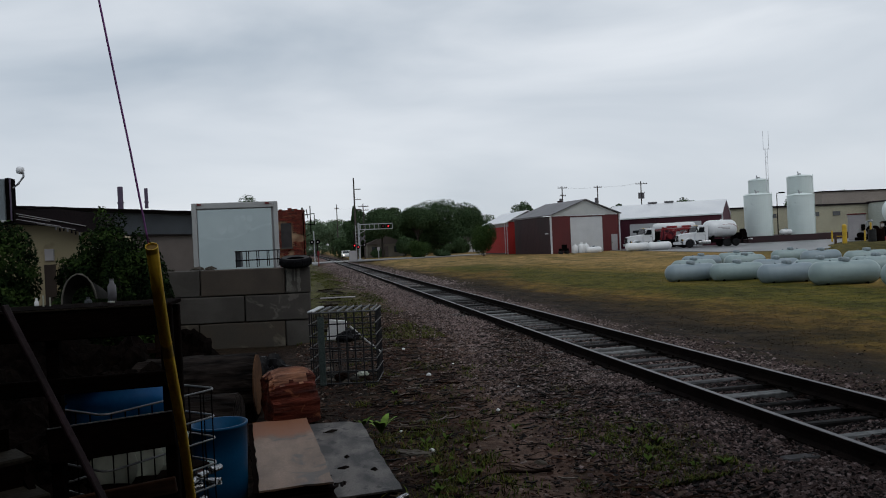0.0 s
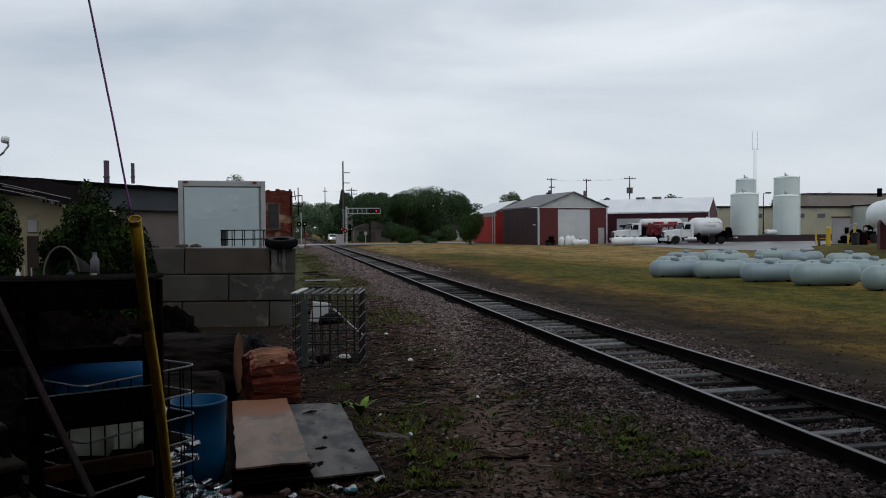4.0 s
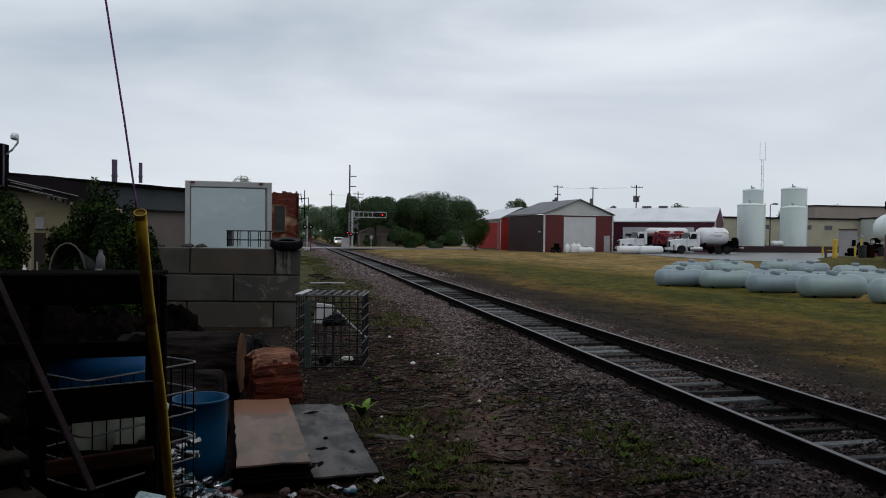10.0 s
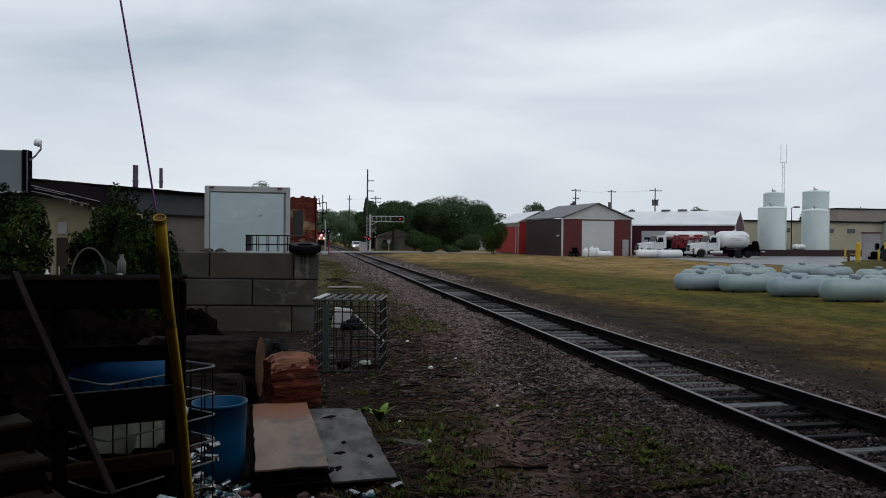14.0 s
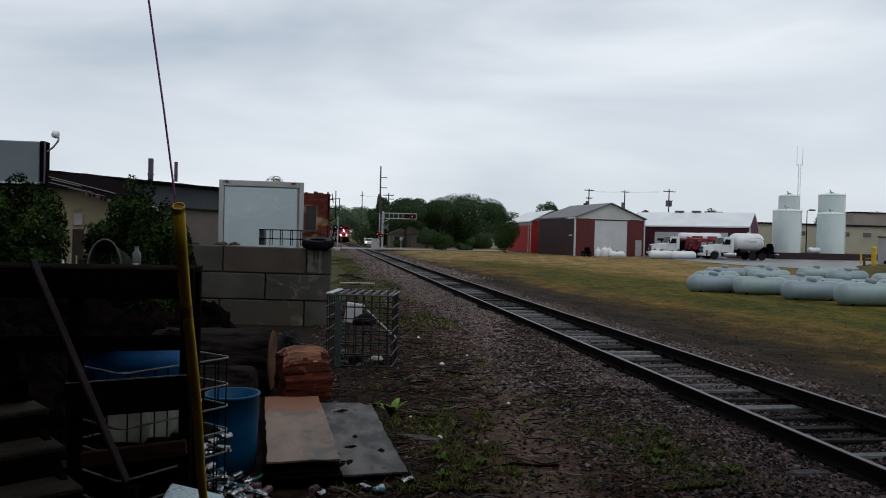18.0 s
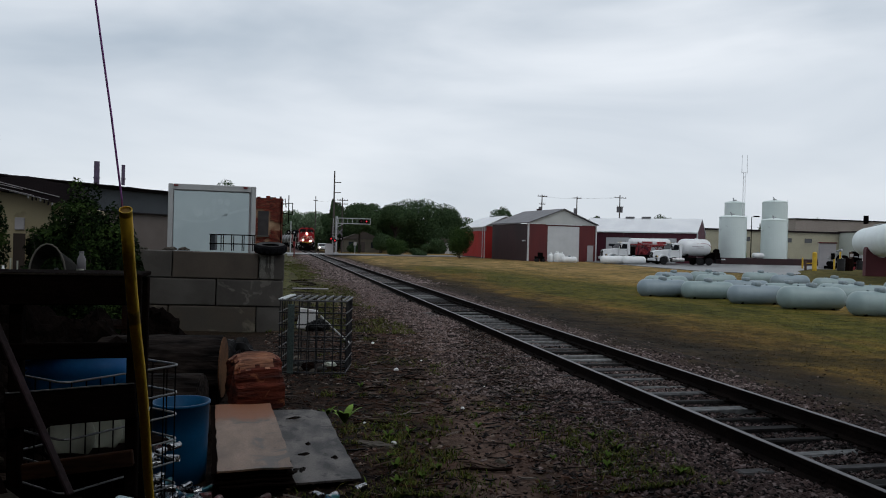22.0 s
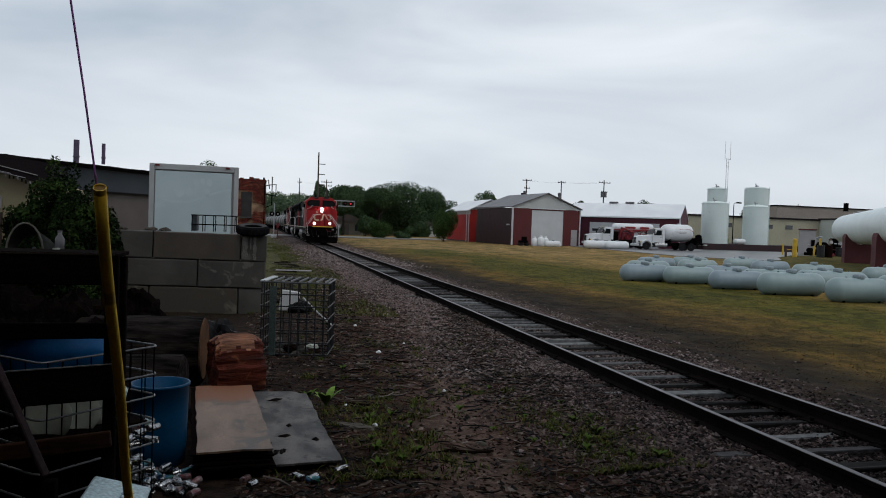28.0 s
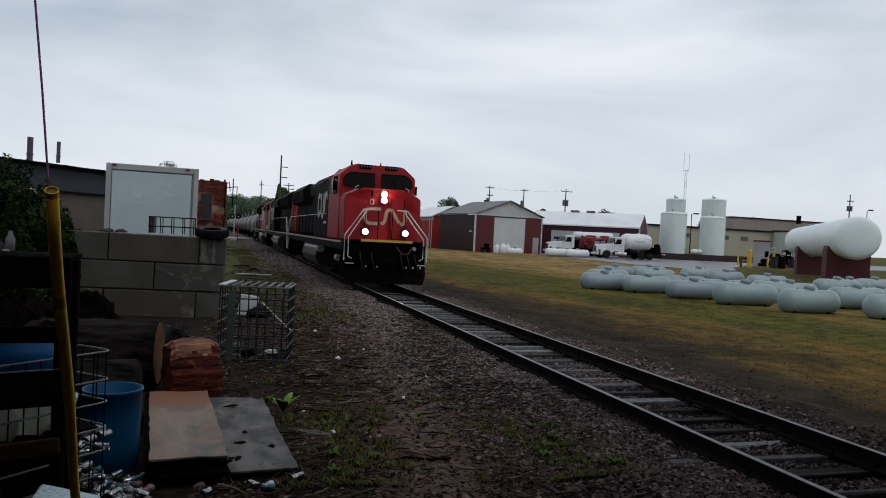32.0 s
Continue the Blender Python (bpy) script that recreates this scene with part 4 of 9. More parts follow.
def tank_wagon():
    o = thing("tank_wagon", pose(0, 0, 0), "dark grey railway tank wagon with walkway and dome", "wagon", "train")
    bm = B()
    prof = [(0.05, 0.75), (0.7, 0.85), (1.2, 1.1), (1.42, 1.5), (1.42, 15.3), (1.2, 15.7), (0.7, 15.95), (0.05, 16.05)]
    lathe(bm, prof, 28, Matrix.Translation((0, 0, 2.25)) @ Matrix.Rotation(radians(-90), 4, "X"))
    part("tank_body", bm, M_CAR, o, "", True)
    bm = cyl(B(), (0, 8.4, 3.55), (0, 8.4, 3.95), 0.5, 0.5, 16)
    part("dome", bm, M_CAR, o)
    bm = box(B(), (0, 8.4, 1.0), (0.6, 16.2, 0.3), None, 0.03)
    box(bm, (0, 0.9, 1.05), (2.7, 1.3, 0.2), None, 0.03)
    box(bm, (0, 15.9, 1.05), (2.7, 1.3, 0.2), None, 0.03)
    part("underframe", bm, M_LBLACK, o)
    part("end_rail", tube(B(), [(-1.2, 0.4, 1.15), (-1.2, 0.4, 2.1), (1.2, 0.4, 2.1), (1.2, 0.4, 1.15)], 0.025), M_GALV, o)
    for sx in (-1, 1):
        part("guard_rail", tube(B(), [(sx * 0.75, 7.2, 3.7), (sx * 0.75, 7.2, 4.3), (sx * 0.75, 9.6, 4.3), (sx * 0.75, 9.6, 3.7)], 0.025), M_GALV, o)
    part("ladder", tube(B(), [(-1.5, 8.4, 1.1), (-1.5, 8.4, 2.4), (-0.8, 8.4, 3.8)], 0.03), M_GALV, o)
    bogie(o, 1.6, (0, 1.75), 0.42)
    bogie(o, 13.4, (0, 1.75), 0.42)
    return o


loco_third = locomotive("locomotive", "weathered red diesel locomotive coupled as third unit", False, M_RED_DULL, M_RED_DULL)
wagons = [tank_wagon()]
for _ in range(8):
    wagons.append(copy_thing(wagons[0], pose(0, 0, 0)))

# ---- yard on the far side ----


def gas_tank_mesh(name, R, L, m_body, parent):
    bm = B()
    prof = [(0.02, -L / 2)] + [(R * math.sin(a), -L / 2 + R * 0.85 - R * 0.85 * math.cos(a)) for a in np.linspace(0.15, math.pi / 2, 8)]
    prof = prof + [(r, -z) for r, z in prof[::-1]]
    lathe(bm, prof, 32, Matrix.Translation((0, 0, R + 0.04)) @ Matrix.Rotation(radians(90), 4, "Y"))
    part(name, bm, m_body, parent, "", True)


def gas_tank(label, R=0.39, L=2.35, body=None):
    o = thing("propane_tank", pose(0, 0, 0), label, "tank", "propane tanks on the grass")
    gas_tank_mesh("shell", R, L, body or M_TANK, o)
    bm = lathe(B(), [(0.19, 2 * R - 0.02), (0.19, 2 * R + 0.13), (0.165, 2 * R + 0.165), (0.05, 2 * R + 0.18)], 20)
    part("dome_lid", bm, M_TANK_DOME, o, "darker grey valve dome", True)
    for x in (-0.85, 0.85):
        part("foot", box(B(), (x * L / 3, 0, 0.08), (0.10, 0.50, 0.14), None, 0.02), M_STEEL_DARK, o)
    for x in (-0.6, 0.55):
        bm = cyl(B(), (x * L / 3, 0, 2 * R + 0.02), (x * L / 3, 0, 2 * R + 0.08), 0.04, 0.04, 8)
        part("lifting_lug", bm, M_TANK_DOME, o)
    return o


proto_a = gas_tank("pale grey-green steel propane tank lying on the grass")
proto_b = gas_tank("blue-grey steel propane tank lying on the grass", body=M_TANK_B)
proto_d = gas_tank("short stout grey-green propane tank lying on the grass", 0.43, 2.3)
proto_c = gas_tank("large pale grey-green propane tank lying on the grass", 0.435, 2.55)
TANKS = [  # x, y, turn, kind
    (16.9, 29.7, 24, "b"), (18.4, 28.5, 18, "a"), (18.9, 25.9, 20, "b"), (19.5, 23.5, 17, "c"), (20.25, 21.1, 20, "d"),
    (19.3, 33.6, 24, "a"), (22.9, 39.0, 20, "b"), (26.1, 40.4, 16, "a"), (24.0, 36.4, 22, "a"), (29.2, 39.6, 20, "a"), (21.4, 30.1, 20, "b"),
    (28.6, 36.2, 24, "b"), (21.9, 27.8, 14, "a"), (28.6, 32.8, 18, "a"), (24.5, 27.6, 20, "a"), (29.4, 28.9, 21, "c"), (32.6, 31.2, 20, "a"),
    (23.05, 25.1, 18, "c"), (27.4, 24.6, 20, "a"), (35.1, 31.9, 18, "a"), (22.5, 19.4, 18, "c"), (24.3, 22.9, 22, "c"), (27.6, 21.0, 18, "a"), (25.6, 18.6, 20, "a")]
first = {"a": proto_a, "b": proto_b, "c": proto_c, "d": proto_d}
placed = set()
for x, y, a, k in TANKS:
    m = pose(x, y, ground_z(x, y) - 0.06, 0, 0, a - 28)
    if k in placed:
        copy_thing(first[k], m)
    else:
        first[k].matrix_basis = m
        placed.add(k)


def ribs(parent, material, axis, lo, hi, fixed, z0, z1, step, depth=0.03):
    """Raised ribs on a sheet wall, one part each, sharing a mesh."""
    bm = box(B(), (0, 0, (z0 + z1) / 2), (0.05, depth, z1 - z0) if axis == "x" else (depth, 0.05, z1 - z0))
    me = bpy.data.meshes.new("rib")
    bm.to_mesh(me)
    bm.free()
    me.materials.append(material)
    v = lo + step / 2
    while v < hi:
        r = new("rib", me)
        r.parent = parent
        r.location = (v, fixed, 0) if axis == "x" else (fixed, v, 0)
        v += step


def barn():
    """The gable faces -y in its own space; front-left corner at the origin."""
    o = thing("red_barn", pose(32.5, 91.8, 0.12, 0, 0, 8), "dark red metal barn with white roller door and grey gable", "barn")
    W, D, H, R = 10.4, 11.2, 4.95, 7.0
    bm = B()
    prism(bm, [(0, 0), (2.9, 0), (2.9, H), (0, H)], "y", 0, 0.2)
    prism(bm, [(7.8, 0), (W, 0), (W, H), (7.8, H)], "y", 0, 0.2)
    box(bm, ((2.9 + 7.8) / 2, 0.1, H - 0.1), (4.9, 0.2, 0.2))
    w = part("front_wall", bm, M_BARN, o)
    ribs(w, M_BARN, "x", 0, 2.9, -0.004, 0, H, 0.45, 0.016)
    ribs(w, M_BARN, "x", 7.8, W, -0.004, 0, H, 0.45, 0.016)
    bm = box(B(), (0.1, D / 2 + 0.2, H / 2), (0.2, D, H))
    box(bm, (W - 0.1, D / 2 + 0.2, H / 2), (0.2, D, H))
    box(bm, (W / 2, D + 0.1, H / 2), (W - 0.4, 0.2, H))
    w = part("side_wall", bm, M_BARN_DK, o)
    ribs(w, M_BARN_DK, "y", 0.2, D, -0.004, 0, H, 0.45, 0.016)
    bm = B()
    prism(bm, [(-0.1, H + 0.02), (W + 0.1, H + 0.02), (W / 2, R)], "y", -0.05, 0.15)
    part("gable", bm, M_GABLE_LT, o, "pale grey-green gable sheet")
    bm = B()
    e = 0.22
    for s in (-1, 1):
        pts = [(W / 2, R + 0.14), (W / 2, R + 0.02), (W / 2 + s * (W / 2 + e), H + 0.06), (W / 2 + s * (W / 2 + e), H + 0.18)]
        prism(bm, pts, "y", -0.35, D + 0.3)
    part("roof", bm, M_ROOF_DK, o, "grey sheet roof")
    d = part("roller_door", box(B(), (5.35, 0.08, (H - 0.2) / 2), (4.9, 0.06, H - 0.2)), M_WHITE_DOOR, o, "closed white door")
    for k in range(9):
        part("door_panel", box(B(), (5.35, 0.045, 0.27 + k * 0.525), (4.86, 0.03, 0.521)), M_WHITE_DOOR, d)
    part("door_track", box(B(), (5.35, -0.05, H + 0.02), (5.6, 0.12, 0.12)), M_TRIM, o)
    for x in (0, W):
        part("corner_trim", box(B(), (x, 0, H / 2), (0.16, 0.25, H)), M_TRIM, o)
    part("downpipe", tube(B(), [(-0.30, -0.30, H + 0.05), (-0.10, -0.18, H - 0.3), (-0.10, -0.18, 0)], 0.05), M_TRIM, o)
    sd = part("side_door", box(B(), (9.55, -0.02, 1.15), (0.95, 0.06, 2.2), None, 0.01), M_GABLE, o, "grey side door")
    part("door_handle", box(B(), (9.2, -0.07, 1.1), (0.06, 0.05, 0.12)), M_CHROME, sd)
    part("flue", cyl(B(), (6.6, 9.5, 6.2), (6.6, 9.5, 7.5), 0.35, 0.35, 12), M_BARN_DK, o)
    part("wall_light", box(B(), (-0.12, 1.0, 2.7), (0.25, 0.5, 0.18), None, 0.02), M_TRIM, o)
    return o


barn()


def low_barn():
    o = thing("red_shed", pose(30.65, 106.0, 0.1, 0, 0, 1.0), "bright red metal shed with pale roof behind the barn", "shed")
    W, D, H, R = 6.4, 12.4, 4.85, 6.4
    w = part("side_wall", box(B(), (0.1, D / 2, H / 2 - 0.35), (0.2, D, H - 0.7)), M_BARN_BR, o)
    ribs(w, M_BARN_BR, "y", 0.2, D, -0.012, 0, H - 0.7, 0.5)
    part("upper_wall", box(B(), (0.09, D / 2, H - 0.35), (0.2, D, 0.7)), M_GABLE, o, "pale band under the eaves")
    part("side_wall", box(B(), (W - 0.1, D / 2, H / 2), (0.2, D, H)), M_BARN_BR, o)
    part("front_wall", box(B(), (W / 2, 0.1, H / 2), (W - 0.42, 0.2, H)), M_BARN_BR, o)
    part("rear_wall", box(B(), (W / 2, D - 0.1, H / 2), (W - 0.42, 0.2, H)), M_BARN_BR, o)
    for y in (-0.03, D - 0.17):
        part("gable", prism(B(), [(0, H), (W, H), (W / 2, R - 0.03)], "y", y, y + 0.2), M_GABLE, o, "pale gable end")
    bm = B()
    for sgn in (-1, 1):
        prism(bm, [(W / 2, R + 0.12), (W / 2, R), (W / 2 + sgn * (W / 2 + 0.4), H - 0.2), (W / 2 + sgn * (W / 2 + 0.4), H - 0.08)], "y", -0.5, D + 0.4)
    part("roof", bm, M_ROOF_LT, o, "pale sheet roof")
    for y in (0.05, 1.2):
        part("trim_post", box(B(), (-0.05, y, H / 2), (0.08, 0.14, H)), M_TRIM, o)
    part("footing", box(B(), (-0.04, D / 2, 0.08), (0.06, D, 0.16)), M_CONC, o)
    return o


low_barn()


def warehouse():
    o = thing("white_roofed_warehouse", pose(44.9, 101.6, 0.18, 0, 0, -40), "dark red warehouse with a white metal roof", "warehouse")
    W, D, H, R = 16.0, 8.0, 4.35, 6.35
    w = part("front_wall", box(B(), (W / 2, 0.1, H / 2), (W, 0.2, H)), M_MAROON, o)
    ribs(w, M_MAROON, "x", 0, W, -0.012, 0, H, 0.6)
    part("rear_wall", box(B(), (W / 2, D - 0.1, H / 2), (W, 0.2, H)), M_MAROON, o)
    for x in (0.0, W - 0.2):
        part("gable_wall", prism(B(), [(0.21, 0), (D - 0.21, 0), (D - 0.21, H), (D / 2, R - 0.06), (0.21, H)], "x", x, x + 0.2), M_MAROON, o)
    rf = part("roof", prism(B(), [(-0.4, H - 0.12), (-0.4, H + 0.06), (D / 2, R + 0.12), (D + 0.4, H + 0.06), (D + 0.4, H - 0.12), (D / 2, R - 0.05)], "x", -0.4, W + 0.06), M_ROOF_LT, o, "white standing-seam roof")
    for k in range(19):
        part("seam", prism(B(), [(-0.4, H + 0.05), (-0.4, H + 0.075), (D / 2, R + 0.135), (D / 2, R + 0.11)], "x", 0.3 + k * 0.85, 0.34 + k * 0.85), M_ROOF_LT, rf)
    for x in (3.2, 9.6):
        d = part("overhead_door", box(B(), (x + 1.8, -0.03, 1.75), (3.6, 0.06, 3.5)), M_WHITE_DOOR, o, "white overhead door")
        part("door_window", box(B(), (x + 1.8, -0.07, 2.4), (2.8, 0.03, 0.35)), M_GLASS, d)
    part("corner_trim", box(B(), (W, -0.03, H / 2), (0.18, 0.2, H)), M_TRIM, o)
    for x in (5.7, 8.1):
        part("roof_vent", box(B(), (x, D / 2, R + 0.25), (1.3, 0.4, 0.25), None, 0.05), M_ROOF_DK, o)
    return o


warehouse()


def storage_silo(x, y, z, r1, h1, r2, h2, back):
    o = thing("storage_tank", pose(x, y, z), "tall pale vertical bulk storage tank in the yard", "tank", "bulk tanks")
    bm = lathe(B(), [(r1, 0), (r1, h1), (r1 * 0.9, h1 + 0.18), (0.1, h1 + 0.4)], 40)
    part("shell", bm, M_SILO, o, "", False)
    for k in range(1, 4):
        part("weld_band", lathe(B(), [(r1 + 0.004, h1 * k / 4), (r1 + 0.012, h1 * k / 4 + 0.02), (r1 + 0.012, h1 * k / 4 + 0.05), (r1 + 0.004, h1 * k / 4 + 0.07)], 40), M_SILO, o)
    part("rim", lathe(B(), [(r1 + 0.01, h1 - 0.06), (r1 + 0.05, h1 - 0.04), (r1 + 0.05, h1), (r1 + 0.01, h1 + 0.02)], 40), M_SILO, o)
    part("roof_hatch", cyl(B(), (0, 0, h1 + 0.2), (0, 0, h1 + 0.55), 0.3, 0.3, 12), M_GALV, o)
    part("vent_pipe", tube(B(), [(-r1 * 0.5, -r1 * 0.6, h1), (-r1 * 0.5, -r1 * 0.6, h1 + 0.45), (-r1 * 0.62, -r1 * 0.6, h1 + 0.75)], 0.08), M_GALV, o)
    bm = tube(B(), [(r1 * 0.75, -r1 * 0.72, 0), (r1 * 0.75, -r1 * 0.72, h1 + 0.3)], 0.05)
    part("pipe", bm, M_SILO, o)
    return o


storage_silo(67.2, 98, 1.1, 1.92, 6.10, 0, 0, 0)
storage_silo(74.4, 98, 1.1, 1.85, 5.85, 0, 0, 0)
storage_silo(72.0, 104.6, 1.1, 1.50, 8.75, 0, 0, 0)
storage_silo(79.4, 104.6, 1.1, 1.88, 9.15, 0, 0, 0)

# ---- left of the track ----


def block(parent, x0, x1, course, material, y=17.2, depth=0.6, label=""):
    r = random.Random(int(x0 * 100) + course * 7)
    bm = box(B(), ((x0 + x1) / 2, y + depth / 2 + r.uniform(-0.015, 0.015), 0.305 + course * 0.61), (x1 - x0 - 0.024, depth, 0.588), None, 0.016)
    bmesh.ops.subdivide_edges(bm, edges=[e for e in bm.edges if e.calc_length() > 0.3], cuts=3, use_grid_fill=True)
    for v in bm.verts:
        v.co += Vector((noise.noise(v.co * 4), noise.noise(v.co * 4 + Vector((5, 0, 0))), noise.noise(v.co * 4 + Vector((0, 7, 0))))) * 0.008
    return part("concrete_block", bm, material, parent, label)


wall = thing("block_wall", pose(0.13, 0, -0.055, 0, 0.8, 0), "retaining wall of three courses of stained concrete blocks", "wall")
block(wall, -3.36, -2.42, 2, M_CONC)
block(wall, -2.42, -0.54, 2, M_CONC_BR)
block(wall, -0.54, 0.04, 2, M_CONC_SC)
block(wall, -3.24, -1.46, 1, M_CONC)
block(wall, -1.46, 0.02, 1, M_CONC_SC, label="grey block with pale scuffs")
block(wall, -3.10, -2.47, 0, M_CONC_ST)
block(wall, -2.47, -0.57, 0, M_CONC_ST, label="brown block with pale lime stains")
block(wall, -0.57, 0.0, 0, M_CONC)
for c in range(3):
    for k in range(3):
        b = block(wall, 0, 1.83, c, M_CONC, 0, 0.6)
        b.matrix_basis = pose(0.02, 17.83 + k * 1.84, 0, 0, 0, 90)

trailer = thing("box_trailer", pose(-1.92, 23.2, 0, 0, 0, 2.6), "white box trailer with faded panel parked behind the wall", "trailer")
bm = box(B(), (0, 4.5, 2.4), (2.52, 9.0, 2.62), None, 0.03)
part("body", bm, M_GABLE, trailer)
M_PANEL = mat("faded_white_panel", (0.435, 0.515, 0.53), (0.39, 0.465, 0.485), 0.9, 0.5, bump=0.02, stain=(0.46, 0.54, 0.555), stain_at=0.62, stain_scale=0.7)
M_TFRAME = mat("dull_aluminium_frame", (0.37, 0.375, 0.375), (0.30, 0.305, 0.305), 1.5, 0.5, bump=0.03)
M_GHOST = mat("ghost_of_old_lettering", (0.465, 0.546, 0.562), (0.415, 0.492, 0.51), 3.0, 0.5, bump=0.02)
part("rear_panel", box(B(), (-0.02, -0.03, 2.33), (2.18, 0.04, 2.35), None, 0.01), M_PANEL, trailer, "faded white rear panel")
for x in (-1.2, 1.2):
    part("rear_post", box(B(), (x, -0.03, 2.4), (0.14, 0.09, 2.62), None, 0.015), M_TFRAME, trailer)
for x, z, w, h in ((-0.42, 2.92, 0.24, 0.36), (-0.14, 2.90, 0.17, 0.26), (0.10, 2.92, 0.17, 0.36), (0.33, 2.90, 0.20, 0.26), (0.04, 3.21, 0.12, 0.22), (0.22, 3.22, 0.13, 0.18), (0.42, 3.21, 0.14, 0.22)):
    bm = B()
    ring = [(math.cos(k * math.tau / 20), math.sin(k * math.tau / 20)) for k in range(20)]
    bm.faces.new([bm.verts.new((x + c * w * 0.62, -0.0512, z + d * h / 2)) for c, d in ring])
    part("faded_lettering_bar", bm, M_GHOST, trailer, "faint plain mark on the panel")
bm = B()
low, high = [], []
for k in range(25):
    x = -1.09 + k * 2.14 / 24
    z = 2.74 - 0.15 * math.sin((x + 1.09) * 2.2) + 0.10 * max(0.0, x + 0.2)
    low.append(bm.verts.new((x, -0.0512, z - 0.035)))
    high.append(bm.verts.new((x, -0.0512, z + 0.035)))
for k in range(24):
    bm.faces.new((low[k], low[k + 1], high[k + 1], high[k]))
part("faded_ribbon", bm, M_GHOST, trailer, "faint painted ribbon across the panel")
part("rear_header", box(B(), (0, -0.03, 3.62), (2.26, 0.085, 0.18), None, 0.015), M_TFRAME, trailer)
part("bumper", box(B(), (0, 0.2, 0.6), (2.3, 0.15, 0.15), None, 0.02), M_STEEL_DARK, trailer)
for x in (-0.95, 0.95):
    for y in (1.5, 2.8):
        part("wheel", cyl(B(), (x - 0.13, y, 0.5), (x + 0.13, y, 0.5), 0.5, 0.5, 24), M_TYRE, trailer)
part("chassis", box(B(), (0, 4.5, 0.98), (1.1, 8.6, 0.2)), M_STEEL_DARK, trailer)
for x in (-1.05, 0.95):
    part("marker_lamp", box(B(), (x, -0.09, 3.66), (0.12, 0.03, 0.05)), M_RED_DULL, trailer)

# brick building
brick = thing("brick_building", pose(0.42, 58, 0), "old red brick building with patched wall and dark window", "building")
bm = box(B(), (-4.0, 4.2, 2.62), (7.9, 8.0, 5.2))
part("wall_core", bm, M_BRICK_BACK, brick)
bv, bf = [], []
brand = random.Random(3)


def add_box(verts, faces, x0, x1, y0, y1, z0, z1):
    n = len(verts)
    verts += [(x0, y0, z0), (x1, y0, z0), (x1, y1, z0), (x0, y1, z0), (x0, y0, z1), (x1, y0, z1), (x1, y1, z1), (x0, y1, z1)]
    faces += [(n, n + 1, n + 5, n + 4), (n + 1, n + 2, n + 6, n + 5), (n + 2, n + 3, n + 7, n + 6), (n + 3, n, n + 4, n + 7), (n + 4, n + 5, n + 6, n + 7), (n, n + 3, n + 2, n + 1)]


for row in range(68):
    z = 0.02 + row * 0.078
    for k in range(14):
        x = -3.0 + k * 0.215 + (0.107 if row % 2 else 0)
        if x > -0.03 or (-1.85 < x < -1.05 and 2.4 < z < 4.3):
            continue
        if noise.noise((x * 1.1, z * 1.1, 4)) > 0.16:
            continue
        p = brand.uniform(0.0, 0.02)
        add_box(bv, bf, x, min(x + 0.205, 0.0), 0.13 - p, 0.26, z, z + 0.068)
    for k in range(36):
        y = 0.2 + k * 0.215 + (0.107 if row % 2 else 0)
        add_box(bv, bf, -0.10, 0.0 + brand.uniform(0, 0.015), y, y + 0.205, z, z + 0.068)
soup("brickwork", bv, bf, M_BRICK, brick)
part("window", box(B(), (-1.45, 0.14, 3.35), (0.8, 0.06, 1.9)), M_DUSTGLASS, brick, "dusty dark window")
part("window_sill", box(B(), (-1.45, 0.08, 2.36), (0.95, 0.2, 0.10)), M_CONC, brick)
part("parapet", box(B(), (-4.0, 4.4, 5.22), (7.7, 7.7, 0.10), None, 0.03), M_DARKROOF, brick)
for k in range(13):
    w_, h_ = brand.uniform(0.15, 0.42), brand.choice((0.07, 0.15, 0.23, 0.08))
    part("coping_brick", box(B(), (-3.0 + k * 0.235, 0.22, 5.30 + h_ / 2 - 0.06), (w_, 0.2, h_), None, 0.01), M_BRICK if k % 3 else M_CONC, brick)
part("wall_bracket", tube(B(), [(0.0, 0.5, 4.9), (0.75, 0.5, 5.0), (0.75, 0.5, 4.1), (0.0, 0.5, 4.2)], 0.05), M_STEEL_DARK, brick, "dark service bracket")
part("wall_bracket", tube(B(), [(0.45, 0.5, 5.6), (0.45, 0.5, 3.4), (0.0, 0.5, 3.2)], 0.04), M_STEEL_DARK, brick, "dark service mast")
part("conduit", tube(B(), [(-0.12, 0.05, 0.2), (-0.12, 0.05, 5.0), (0.15, -0.1, 5.3), (0.25, -0.1, 4.6)], 0.04), M_STEEL_DARK, brick)

# long dark shed behind the trailer
shed = thing("long_shed", pose(-4.0, 39.2, 0, 0, 0, 55), "long low dark-roofed workshop with slate fascia", "shed")
bm = box(B(), (-12, 4, 1.6), (26, 8, 3.2))
part("wall", bm, M_SHEDWALL, shed)
part("fascia", box(B(), (-12, -0.06, 3.66), (26.2, 0.12, 0.95)), M_SLATE, shed, "slate grey fascia boards")
bm = box(B(), (-12, 4, 4.20), (26.8, 8.8, 0.12))
for k in range(26):
    box(bm, (-24.5 + k, -0.3, 4.25), (1.3, 0.6, 0.04), Matrix.Rotation(random.Random(k).uniform(-0.02, 0.02), 4, "Y"))
part("roof", bm, M_DARKROOF, shed, "near-black worn roofing")
part("ledge", box(B(), (-12, -0.1, 3.16), (26, 0.16, 0.06)), M_DARKROOF, shed)
